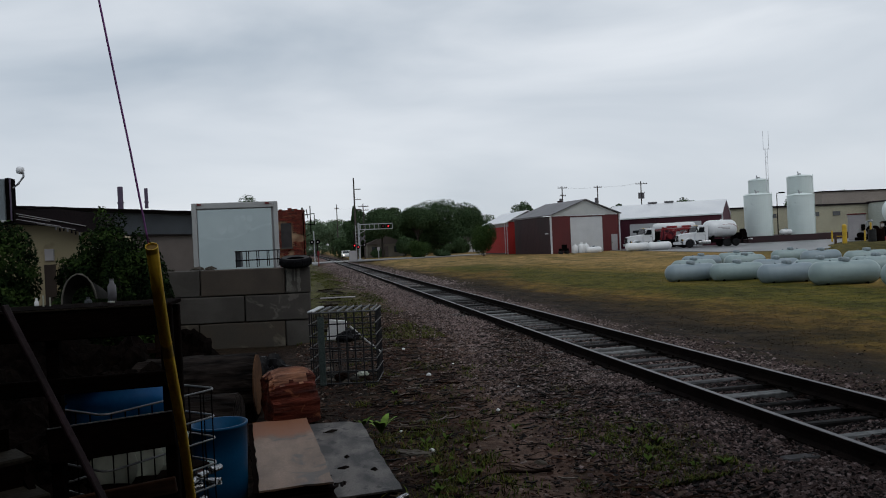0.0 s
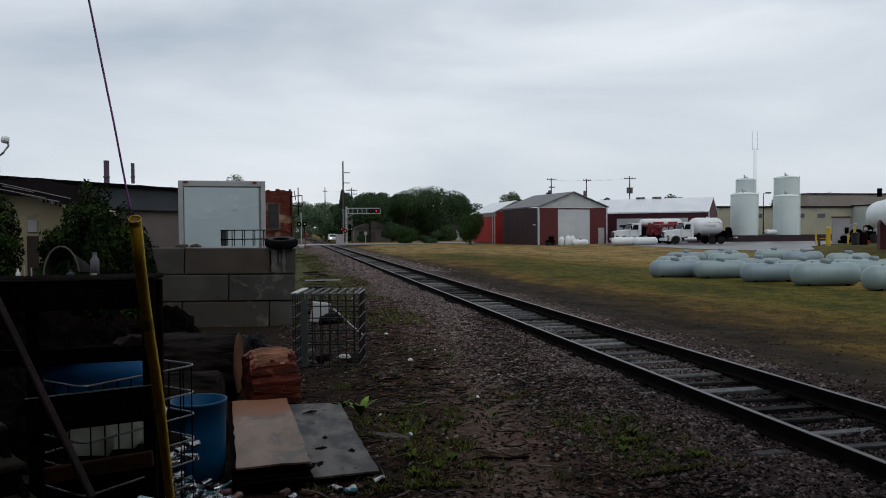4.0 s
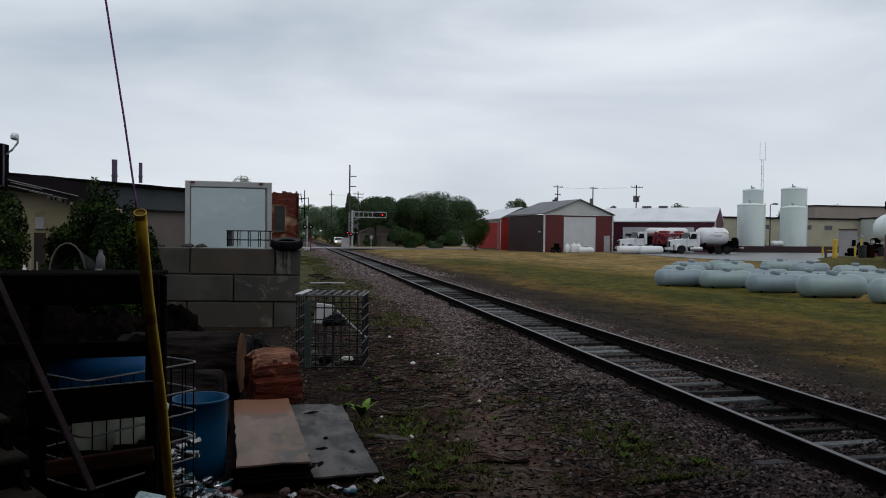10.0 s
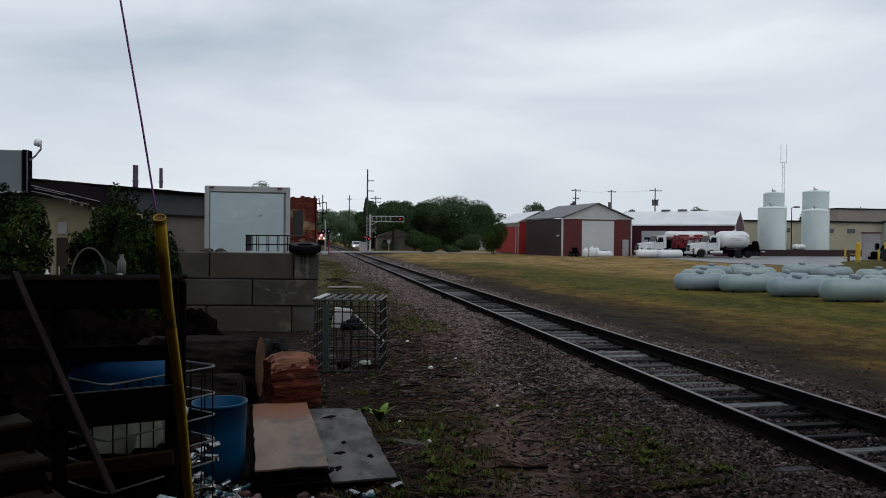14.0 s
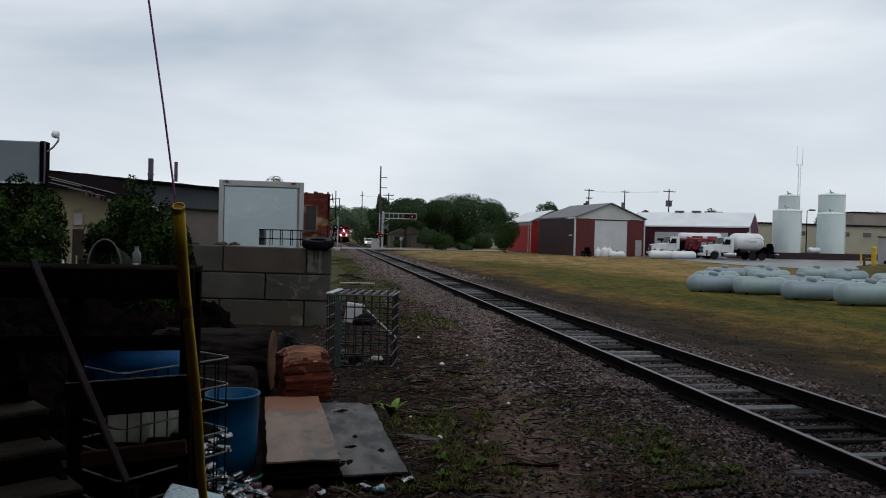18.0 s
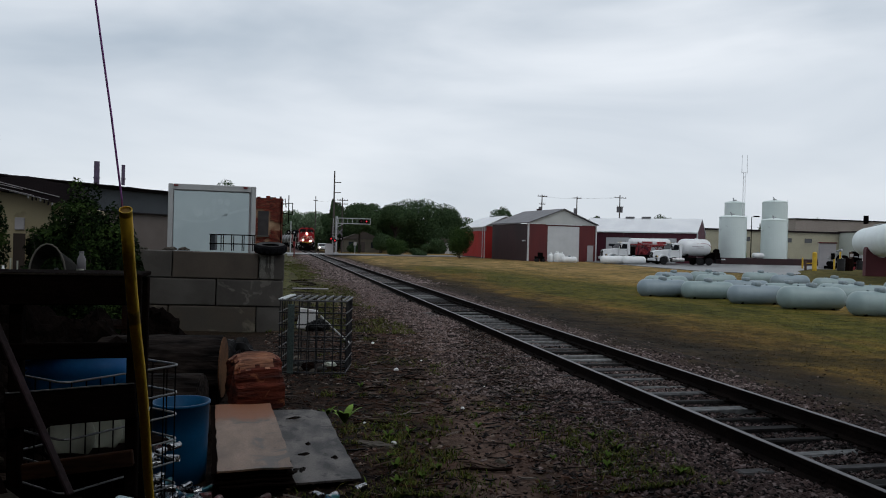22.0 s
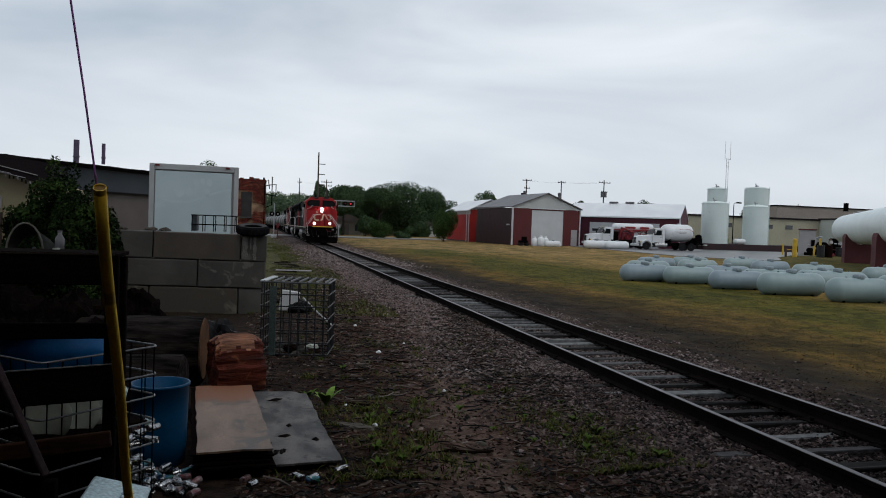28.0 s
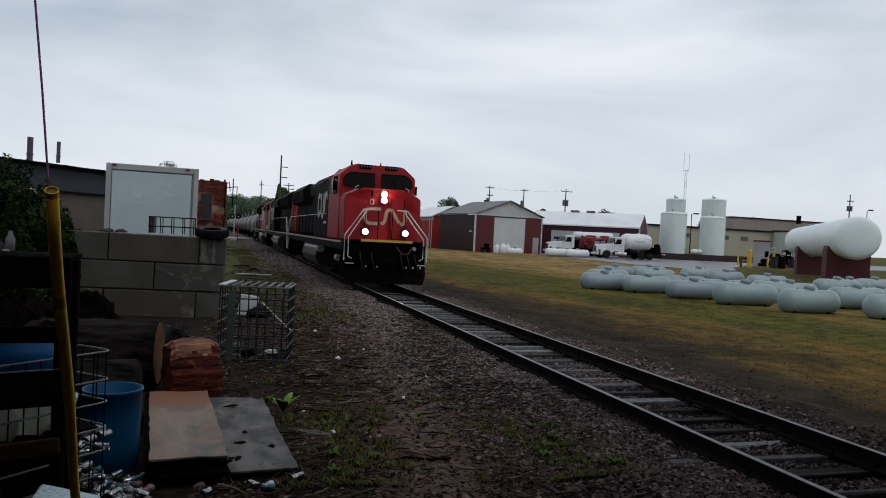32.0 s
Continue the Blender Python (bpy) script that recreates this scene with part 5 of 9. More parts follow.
for i, (x, y) in enumerate(((-6.72, 29.6), (-5.78, 29.6))):
    c = thing("chimney_pipe", pose(x * 1.133, y + 4.4, 3.3), "thin dark metal flue pipe on the shed roof", "pipe", "flue pipes")
    part("pipe", cyl(B(), (0, 0, 1.0), (0, 0, 1.98 - 0.1 * i), 0.115 - 0.04 * i, None, 12), M_FLUE, c)
    part("collar", cyl(B(), (0, 0, 1.25), (0, 0, 1.30), 0.145 - 0.045 * i, None, 12), M_FLUE, c)

M_RUST_DOOR = mat("dark_brown_door", (0.03, 0.02, 0.014), (0.02, 0.014, 0.010), 2, 0.8, bump=0.05)

# cream building with a lean-to
cream = thing("cream_building", pose(-5.6, 15.5, 0), "cream painted low building with slatted lean-to roof", "building")
bm = box(B(), (-2.4, 1.7, 1.25), (7.6, 3, 2.5))
part("wall", bm, M_CREAM, cream)
part("wall", prism(B(), [(-6.2, 2.5), (1.62, 2.5), (1.62, 2.66), (0.9, 2.84), (0.2, 2.92), (-6.2, 2.94)], "y", 0.2, 3.2), M_CREAM, cream)
part("roof", prism(B(), [(-6.3, 2.93), (0.20, 2.92), (0.75, 2.88), (1.42, 2.70), (1.72, 2.74), (1.72, 3.06), (1.30, 3.12), (0.94, 3.20), (0.60, 3.16), (0.25, 3.18), (-6.3, 3.14)], "y", -0.10, 1.2), M_DARKROOF, cream, "near-black sagging roof edge")
crr = random.Random(71)
for k in range(11):
    x_ = 0.22 + k * 0.14
    part("shingle", box(B(), (x_, 0.25, 3.185 - 0.028 * max(0, k - 4) + crr.uniform(-0.012, 0.016)), (0.19, 0.66, 0.022), Matrix.Rotation(radians(crr.uniform(-5, 9)), 4, "Y"), 0.004), M_DARKROOF, cream)
for x0, z0, x1, z1, y0 in ((0.26, 3.11, 1.50, 2.82, -0.125), (0.26, 3.00, 1.05, 2.83, -0.14), (0.30, 3.06, 0.85, 2.94, -0.115), (0.62, 2.90, 1.30, 2.76, -0.12)):
    a_ = math.atan2(z1 - z0, x1 - x0)
    part("roof_slat", box(B(), ((x0 + x1) / 2, y0, (z0 + z1) / 2), (math.hypot(x1 - x0, z1 - z0), 0.03, 0.014), Matrix.Rotation(-a_, 4, "Y"), 0.004), M_GABLE, cream, "thin pale slat")
for k in range(8):
    part("rafter_end", box(B(), (0.95 + k * 0.07, -0.11, 2.79 - 0.018 * k + crr.uniform(-0.02, 0.02)), (0.025, 0.03, 0.07), None, 0.004), M_GABLE if k % 3 == 0 else M_DARKROOF, cream)
part("post", box(B(), (1.58, 0.14, 1.4), (0.10, 0.10, 2.75), None, 0.01), M_SHEDWALL, cream, "brown corner post")
part("door", box(B(), (0.72, 0.18, 1.05), (0.20, 0.06, 2.1)), M_RUST_DOOR, cream)
part("window", box(B(), (0.72, 0.18, 2.29), (0.17, 0.05, 0.24), None, 0.01), M_GABLE, cream, "small pale window")

# ---- foliage ----


def leaf_cloud(blobs, count, size, r):
    """Leaf-sized quads scattered through a set of ellipsoids (x, y, z, rx, ry, rz), thick near their skins."""
    bl = np.array(blobs, float)
    vol = bl[:, 3] * bl[:, 4] * bl[:, 5]
    pick = r.choice(len(bl), count, p=vol / vol.sum())
    d = r.normal(size=(count, 3))
    d /= np.linalg.norm(d, axis=1)[:, None]
    rad = r.uniform(0.35, 1.06, count) ** 0.5
    c = bl[pick, :3] + d * bl[pick, 3:] * rad[:, None]
    n = d + r.normal(size=(count, 3)) * 0.7
    n /= np.linalg.norm(n, axis=1)[:, None]
    u = np.cross(n, r.normal(size=(count, 3)))
    u /= np.linalg.norm(u, axis=1)[:, None]
    v = np.cross(n, u)
    s = (size * r.uniform(0.5, 1.3, count))[:, None]
    q = np.stack([c - u * s, c - v * s * 0.5, c + u * s, c + v * s * 0.5], 1).reshape(-1, 3)
    f = np.arange(count * 4).reshape(-1, 4)
    return q.tolist(), f.tolist()


def tree(name, x, y, z, h, w, label, leaves=2600, size=0.32, material=None, trunk=0.28, group="", seed=1, low=0.22, category="tree"):
    r = np.random.default_rng(seed)
    o = thing(name, pose(x, y, z), label, category, group)
    bm = B()
    base = h * (low + 0.1)
    cyl(bm, (0, 0, -0.1), (0, 0, base), trunk, trunk * 0.65, 9)
    blobs = []
    for k in range(13):
        a = k * 2.4 + r.uniform(-0.4, 0.4)
        q = r.uniform(0.12, 0.36) * w * (1 if k < 9 else 0.5)
        zz = h * r.uniform(low + 0.16, 0.80)
        p = (q * math.cos(a), q * math.sin(a), zz)
        cyl(bm, (0, 0, base * r.uniform(0.7, 0.98)), p, trunk * 0.42, trunk * 0.10, 6)
        s = w * r.uniform(0.16, 0.27)
        blobs.append((*p, s, s, min(s * r.uniform(0.7, 1.0), h * 0.97 - zz if h * 0.97 - zz > 0.3 else 0.3)))
    blobs.append((0, 0, h * 0.80, w * 0.22, w * 0.22, h * 0.19))
    part("trunk", bm, M_BARK, o)
    v, f = leaf_cloud(blobs, leaves, size, r)
    soup("crown", v, f, material or M_LEAF, o, "", "", "")
    return o


def bush(name, x, y, z, h, w, label, leaves=1500, size=0.14, material=None, group="", seed=1, sprays=0):
    r = np.random.default_rng(seed)
    o = thing(name, pose(x, y, z), label, "bush", group)
    bm = B()
    blobs = []
    for k in range(9):
        a = k * 2.4
        q = r.uniform(0.05, 0.30) * w
        p = (q * math.cos(a), q * math.sin(a), h * r.uniform(0.22, 0.68))
        cyl(bm, (q * 0.2 * math.cos(a), q * 0.2 * math.sin(a), -0.05), p, 0.03, 0.012, 5)
        blobs.append((*p, w * 0.24, w * 0.24, h * r.uniform(0.24, 0.32)))
    for k in range(sprays):
        a, lift = r.uniform(0, math.tau), r.uniform(0.25, 1.0)
        q = w * r.uniform(0.30, 0.60) * (1.15 - 0.75 * lift)
        p = (q * math.cos(a), q * math.sin(a), h * lift)
        cyl(bm, (q * 0.3 * math.cos(a), q * 0.3 * math.sin(a), h * lift * 0.6), p, 0.015, 0.005, 5)
        s = w * r.uniform(0.06, 0.13)
        blobs.append((*p, s, s, s * r.uniform(0.8, 1.6)))
    part("stem", bm, M_BARK, o)
    v, f = leaf_cloud(blobs, leaves, size, r)
    soup("foliage", v, f, material or M_LEAF, o, "", "", "")
    return o


FAR = "trees behind the crossing"
for i, (x, y, h, w) in enumerate(((17.0, 152, 10.4, 11), (24.0, 156, 10.2, 11), (29.8, 150, 11.6, 15), (35.6, 152, 10.2, 11), (12.6, 158, 10.4, 7), (20.5, 160, 10.8, 10), (38.5, 158, 8.0, 8))):
    tree("tree", x, y, 0, h, w, "broad dark green leafy tree beyond the crossing", 24000, 0.20, None, 0.35, FAR, 20 + i, 0.08)
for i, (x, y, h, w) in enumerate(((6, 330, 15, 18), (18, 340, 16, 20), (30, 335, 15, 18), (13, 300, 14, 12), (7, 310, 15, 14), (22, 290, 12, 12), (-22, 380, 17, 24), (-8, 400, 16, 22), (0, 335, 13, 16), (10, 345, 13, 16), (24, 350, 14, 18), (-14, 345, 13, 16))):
    tree("tree", x, y, 0, h, w, "far green tree paled by haze in its leaf colour", 7000, 0.36, M_LEAF_LT, 0.4, "far trees", 40 + i)
for i, (x, y, h, w) in enumerate(((48, 152, 10.6, 7), (69, 150, 9.2, 5), (90, 160, 10.5, 8), (120, 158, 11.5, 9), (132, 158, 11, 8))):
    tree("tree", x, y, 0.1, h, w, "dark green tree behind the farm sheds", 6000, 0.22, None, 0.3, "trees behind the sheds", 60 + i, 0.4)
tree("tree", -4.6, 70, 0, 7.6, 5, "tree crown behind the trailer and brick building", 12000, 0.09, None, 0.2, "", 77)
bush("bush", 19.0, 118, 0.0, 3.0, 4.2, "rounded dark green clipped bush beside the road", 12000, 0.11, M_LEAF_BUSH, "bushes by the road", 5)
bush("bush", 22.6, 118, 0.0, 1.3, 3.6, "low dark bush beside the road", 4000, 0.11, None, "bushes by the road", 6)
bush("bush", 26.2, 104, 0.0, 5.1, 5.0, "tall rounded bush beside the red shed", 9000, 0.12, M_LEAF_BUSH, "bushes by the road", 7)
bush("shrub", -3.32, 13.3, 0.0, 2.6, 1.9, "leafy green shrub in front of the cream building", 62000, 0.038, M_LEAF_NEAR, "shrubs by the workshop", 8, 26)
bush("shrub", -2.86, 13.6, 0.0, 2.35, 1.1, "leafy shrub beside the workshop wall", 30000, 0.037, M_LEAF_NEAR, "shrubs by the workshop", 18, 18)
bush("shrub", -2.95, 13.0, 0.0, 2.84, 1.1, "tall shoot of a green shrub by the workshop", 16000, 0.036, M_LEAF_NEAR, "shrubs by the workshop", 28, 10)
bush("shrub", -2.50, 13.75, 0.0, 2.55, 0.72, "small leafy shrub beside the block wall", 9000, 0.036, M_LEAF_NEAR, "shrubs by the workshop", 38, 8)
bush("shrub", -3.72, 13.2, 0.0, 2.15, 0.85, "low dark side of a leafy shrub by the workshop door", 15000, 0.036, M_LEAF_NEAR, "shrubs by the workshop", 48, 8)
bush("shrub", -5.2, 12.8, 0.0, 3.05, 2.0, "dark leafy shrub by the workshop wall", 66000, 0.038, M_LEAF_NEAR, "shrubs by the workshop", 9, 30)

hr = np.random.default_rng(99)
hb = []
for k in range(56):
    x = 8.5 + k * 0.85
    hb.append((x, 166 + hr.uniform(-2, 2), hr.uniform(1.0, 3.2), 2.2, 2.0, hr.uniform(1.6, 3.0)))
hv, hf = leaf_cloud(hb, 40000, 0.24, hr)
soup("hedgerow", hv, hf, M_LEAF, None, "dark leafy undergrowth behind the crossing", "hedge", "stuff")

tree("conifer", 11.1, 150, 0, 10.8, 2.3, "slim dark conifer beyond the crossing", 9000, 0.16, None, 0.2, "", 91, 0.02, "tree")
bush("bush", 19.4, 139, 0.0, 4.4, 4.6, "dense dark bush before the beige house", 11000, 0.13, None, "bushes by the road", 33)
bush("bush", 14.6, 142, 0.0, 2.2, 3.2, "dark shrub under the trees by the beige house", 6000, 0.13, None, "bushes by the road", 37)
tree("tree", 15.6, 141, 0, 9.6, 7.5, "dark leafy tree hanging over the beige house", 16000, 0.17, None, 0.25, FAR, 93, 0.38)
tree("tree", 22.8, 143, 0, 10.2, 8.5, "dark leafy tree beside the beige house", 18000, 0.17, None, 0.28, FAR, 94, 0.36)
bush("bush", 30.5, 141, 0.0, 3.4, 5.5, "dark bush before the white house", 9000, 0.14, None, "bushes by the road", 35)

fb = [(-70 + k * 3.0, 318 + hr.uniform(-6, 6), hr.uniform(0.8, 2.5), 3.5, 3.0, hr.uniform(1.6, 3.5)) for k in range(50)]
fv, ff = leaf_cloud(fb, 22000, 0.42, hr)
soup("far_hedge", fv, ff, M_LEAF_LT, None, "far green hedge paled by haze in its leaf colour", "hedge", "stuff")

# ---- yard equipment ----
bund = thing("bund_wall", pose(64.0, 95.2, 0.12), "low dark red containment wall round the bulk tanks", "wall")
part("wall_front", box(B(), (9.0, 0, 0.5), (19.0, 0.25, 1.0), None, 0.02), M_BARN_DK, bund)
for x in (-0.4, 18.4):
    part("wall_side", box(B(), (x, 6.5, 0.5), (0.25, 12.7, 1.0), None, 0.02), M_BARN_DK, bund)
part("wall_back", box(B(), (9.0, 13.0, 0.5), (19.0, 0.25, 1.0), None, 0.02), M_BARN, bund)
part("floor_pad", box(B(), (9.0, 6.5, 0.49), (18.6, 12.6, 0.98)), M_CONC, bund)

for x, y in ((71.0, 97.0),):
    t = gas_tank("small white propane tank behind the bund wall", 0.4, 2.2, M_WHITE)
    t.matrix_basis = pose(x, y, 1.1, 0, 0, 10)

M_TRUCKWHITE = mat("white_truck_enamel", (0.70, 0.71, 0.72), (0.62, 0.63, 0.64), 1.2, 0.3, bump=0.01, spec=0.5)
M_TRUCKGLASS = glass_mat("tinted_truck_glass", (0.008, 0.009, 0.011), 0.12, 0.12)
M_REDFRAME = mat("red_machine_paint", (0.24, 0.018, 0.024), (0.15, 0.015, 0.019), 1.2, 0.45, bump=0.04)


def truck_wheel(o, x, y, r=0.52, w=0.28):
    s = 1 if y > 0 else -1
    bm = lathe(B(), [(r * 0.58, -w / 2), (r * 0.9, -w / 2), (r, -w * 0.36), (r, w * 0.36), (r * 0.9, w / 2), (r * 0.58, w / 2)], 24, Matrix.Translation((x, y, r)) @ Matrix.Rotation(radians(90), 4, "X"))
    t = part("wheel", bm, M_TYRE, o)
    bm = lathe(B(), [(r * 0.57, -w * 0.30), (r * 0.55, w * 0.2), (r * 0.2, w * 0.32), (0.05, w * 0.5)], 20, Matrix.Translation((x, y, r)) @ Matrix.Rotation(radians(90 if s < 0 else -90), 4, "X"))
    part("rim", bm, M_CHROME, t, "pale steel rim")


def truck(name, label, m):
    """A bonneted lorry: its front is at x = 0 and points to -x."""
    o = thing(name, m, label, "truck", "parked trucks")
    bm = B()
    prism(bm, [(0.10, 0.80), (0.02, 1.15), (0.10, 1.66), (0.40, 1.82), (1.2, 1.92), (2.25, 2.02), (2.25, 0.90)], "y", -0.95, 0.95)
    for v in bm.verts:
        v.co.y *= 0.66 + 0.12 * v.co.x
    bmesh.ops.bevel(bm, geom=[e for e in bm.edges if e.calc_length() > 0.4], offset=0.10, segments=3, affect="EDGES", profile=0.5)
    part("bonnet", bm, M_TRUCKWHITE, o)
    for s in (-1, 1):
        wx = 1.35
        pts = [(wx + 0.80 * math.cos(a), 0.52 + 0.80 * math.sin(a)) for a in np.linspace(-0.1, math.pi + 0.1, 13)] + [(wx + 0.66 * math.cos(a), 0.52 + 0.66 * math.sin(a)) for a in np.linspace(math.pi + 0.1, -0.1, 13)]
        wing = part("wing", prism(B(), pts, "y", min(s * 0.62, s * 1.20), max(s * 0.62, s * 1.20)), M_TRUCKWHITE, o)
        part("wheel_arch_lining", prism(B(), [(wx + 0.66 * math.cos(a), 0.52 + 0.66 * math.sin(a)) for a in np.linspace(0, math.pi, 13)], "y", s * 0.66 - 0.02, s * 0.66 + 0.02), M_TYRE, wing)
        part("headlamp", box(B(), (0.34, s * 0.92, 1.06), (0.16, 0.30, 0.26), None, 0.05), M_TRUCKGLASS, o)
        part("indicator", box(B(), (0.42, s * 1.10, 1.04), (0.12, 0.05, 0.18), None, 0.02), M_YELLOW, o)
    g = part("grille", box(B(), (0.05, 0, 1.28), (0.08, 0.96, 0.80), None, 0.04), M_STEEL_DARK, o)
    for k in range(7):
        part("grille_bar", box(B(), (0.0, 0, 0.96 + k * 0.107), (0.05, 0.90, 0.035), None, 0.008), M_CHROME, g)
    part("bumper", box(B(), (0.08, 0, 0.62), (0.24, 2.36, 0.34), None, 0.06), M_TRUCKWHITE, o)
    part("air_dam", box(B(), (0.14, 0, 0.40), (0.20, 1.9, 0.16), None, 0.03), M_STEEL_DARK, o)
    bm = B()
    prism(bm, [(2.20, 0.88), (2.20, 1.98), (2.58, 2.78), (2.72, 2.90), (3.85, 2.95), (3.92, 2.8), (3.92, 0.88)], "y", -1.10, 1.10)
    bmesh.ops.bevel(bm, geom=[e for e in bm.edges if e.calc_length() > 0.5], offset=0.07, segments=3, affect="EDGES", profile=0.5)
    part("cab", bm, M_TRUCKWHITE, o)
    for s in (-1, 1):
        bm = prism(B(), [(2.24, 2.06), (2.52, 2.68), (2.47, 2.70), (2.19, 2.08)], "y", min(s * 0.03, s * 0.98), max(s * 0.03, s * 0.98))
        part("windscreen", bm, M_TRUCKGLASS, o, "dark split windscreen")
        bm = prism(B(), [(2.50, 1.98), (2.76, 2.66), (3.42, 2.66), (3.42, 1.98)], "y", s * 1.108 - 0.012, s * 1.108 + 0.012)
        part("side_window", bm, M_TRUCKGLASS, o)
        d = part("door_seam", box(B(), (3.5, s * 1.105, 1.8), (0.02, 0.02, 1.75)), M_STEEL_DARK, o)
        part("door_handle", box(B(), (3.3, s * 1.125, 1.72), (0.18, 0.03, 0.05), None, 0.01), M_CHROME, d)
        mr = part("mirror", box(B(), (2.3, s * 1.42, 2.25), (0.12, 0.22, 0.50), None, 0.03), M_STEEL_DARK, o)
        part("mirror_arm", tube(B(), [(2.5, s * 1.10, 2.5), (2.34, s * 1.36, 2.46), (2.34, s * 1.36, 2.0), (2.5, s * 1.10, 1.95)], 0.018, 5), M_STEEL_DARK, mr)
        part("step_tank", cyl(B(), (2.5, s * 0.98, 0.66), (4.2, s * 0.98, 0.66), 0.30, 0.30, 18), M_CHROME, o)
        part("cab_step", box(B(), (2.75, s * 1.12, 0.98), (0.6, 0.22, 0.05), None, 0.01), M_STEEL_DARK, o)
        truck_wheel(o, wx, s * 1.0)
    for k in range(5):
        part("roof_lamp", box(B(), (2.78, -0.6 + k * 0.3, 2.93), (0.10, 0.10, 0.05), None, 0.015), M_YELLOW, o)
    part("exhaust_stack", cyl(B(), (4.02, 0.95, 0.9), (4.02, 0.95, 3.15), 0.07, 0.07, 12), M_CHROME, o)
    part("sun_visor", box(B(), (2.55, 0, 2.80), (0.30, 1.9, 0.03), Matrix.Rotation(radians(12), 4, "Y"), 0.01), M_STEEL_DARK, o)
    return o


bobtail = truck("propane_truck", "white propane delivery truck with a round pressure tank", pose(46.45, 84.6, 0.20, 0, 0, -6) @ Matrix.Scale(0.94, 4))
part("chassis", box(B(), (6.6, 0, 0.92), (6.6, 0.9, 0.24), None, 0.02), M_STEEL_DARK, bobtail)
prof = [(0.05, 4.05), (0.55, 4.12), (0.92, 4.32), (1.10, 4.60), (1.16, 4.95), (1.16, 7.65), (1.10, 8.00), (0.92, 8.28), (0.55, 8.48), (0.05, 8.55)]
bm = lathe(B(), prof, 40, Matrix.Translation((-0.25, 0, 2.38)) @ Matrix.Rotation(radians(90), 4, "Y"))
pt = part("pressure_tank", bm, M_TRUCKWHITE, bobtail, "", True)
for x in (5.0, 7.6):
    part("tank_seam", lathe_ring([(1.161, -0.02), (1.172, 0.0), (1.161, 0.02)], 40), M_TRUCKWHITE, pt).matrix_basis = Matrix.Translation((x, 0, 2.38)) @ Matrix.Rotation(radians(90), 4, "Y")
for k, (zz, w) in enumerate(((2.52, 1.7), (2.34, 1.0))):
    part("lettering_bar", box(B(), (6.1 + k * 0.3, -1.165, zz), (w, 0.02, 0.07)), M_GABLE, pt, "plain grey lettering bar")
part("swoosh", tube(B(), [(6.0, -1.06, 2.88), (6.9, -1.02, 2.95), (7.4, -1.05, 2.90), (7.85, -1.10, 2.66), (8.05, -1.06, 2.36)], 0.028, 6), M_REDFRAME, pt, "thin red painted swoosh")
part("manway", cyl(B(), (6.4, 0, 3.50), (6.4, 0, 3.66), 0.22, 0.22, 16), M_TRUCKWHITE, pt)
for x in (4.8, 8.0):
    part("saddle", box(B(), (x, 0, 1.25), (0.25, 1.6, 0.5), None, 0.03), M_STEEL_DARK, bobtail)
part("hose_cabinet", box(B(), (9.0, 0, 1.40), (0.8, 1.9, 0.75), None, 0.04), M_STEEL_DARK, bobtail)
part("hose_reel", cyl(B(), (9.0, -0.9, 1.95), (9.0, -0.2, 1.95), 0.3, 0.3, 16), M_STEEL_DARK, bobtail)
part("rear_bumper", box(B(), (9.9, 0, 0.85), (0.25, 2.3, 0.16), None, 0.02), M_TRUCKWHITE, bobtail)
part("side_box", box(B(), (4.95, -0.95, 0.80), (1.0, 0.45, 0.5), None, 0.03), M_STEEL_DARK, bobtail)
for s in (-1, 1):
    truck_wheel(bobtail, 6.45, s * 1.0)
    truck_wheel(bobtail, 7.75, s * 1.0)
    part("mudguard", box(B(), (7.1, s * 1.0, 1.16), (2.5, 0.5, 0.06), None, 0.02), M_STEEL_DARK, bobtail)
    part("mud_flap", box(B(), (8.65, s * 1.0, 0.70), (0.03, 0.5, 0.75), None, 0.008), M_TYRE, bobtail)

crane_truck = truck("crane_truck", "white service truck carrying a red crane frame and tanks", pose(42.9, 91.6, 0.20, 0, 0, -4) @ Matrix.Scale(0.94, 4))
part("flat_bed", box(B(), (7.2, 0, 1.05), (7.2, 2.3, 0.22), None, 0.02), M_STEEL_DARK, crane_truck)
for s in (-1, 1):
    truck_wheel(crane_truck, 7.6, s * 1.0)
    truck_wheel(crane_truck, 8.8, s * 1.0)
    for x in (4.0, 5.4, 7.0, 9.0, 10.6):
        part("stake", box(B(), (x, s * 1.05, 1.9), (0.12, 0.1, 1.5)), M_REDFRAME if x > 5 else M_STEEL_DARK, crane_truck)
    part("frame_beam", box(B(), (7.3, s * 1.05, 2.62), (6.8, 0.14, 0.16)), M_REDFRAME, crane_truck)
part("crane_arm", tube(B(), [(5.2, 0, 1.1), (5.6, 0, 2.9), (7.2, 0, 2.3), (9.4, 0, 2.75)], 0.16, 6), M_REDFRAME, crane_truck)
part("winch", cyl(B(), (6.4, -0.5, 1.6), (6.4, 0.5, 1.6), 0.4, 0.4, 14), M_REDFRAME, crane_truck)
bm = lathe(B(), [(0.05, 4.4), (0.5, 4.6), (0.62, 4.9), (0.62, 10.4), (0.5, 10.7), (0.05, 10.9)], 24, Matrix.Translation((0, 0.75, 2.95)) @ Matrix.Rotation(radians(90), 4, "Y"))
part("white_tank", bm, M_TRUCKWHITE, crane_truck, "", True)
bm = box(B(), (7.0, 0.1, 2.95), (1.6, 0.02, 0.3))
box(bm, (9.2, 0.1, 2.95), (1.4, 0.02, 0.3))
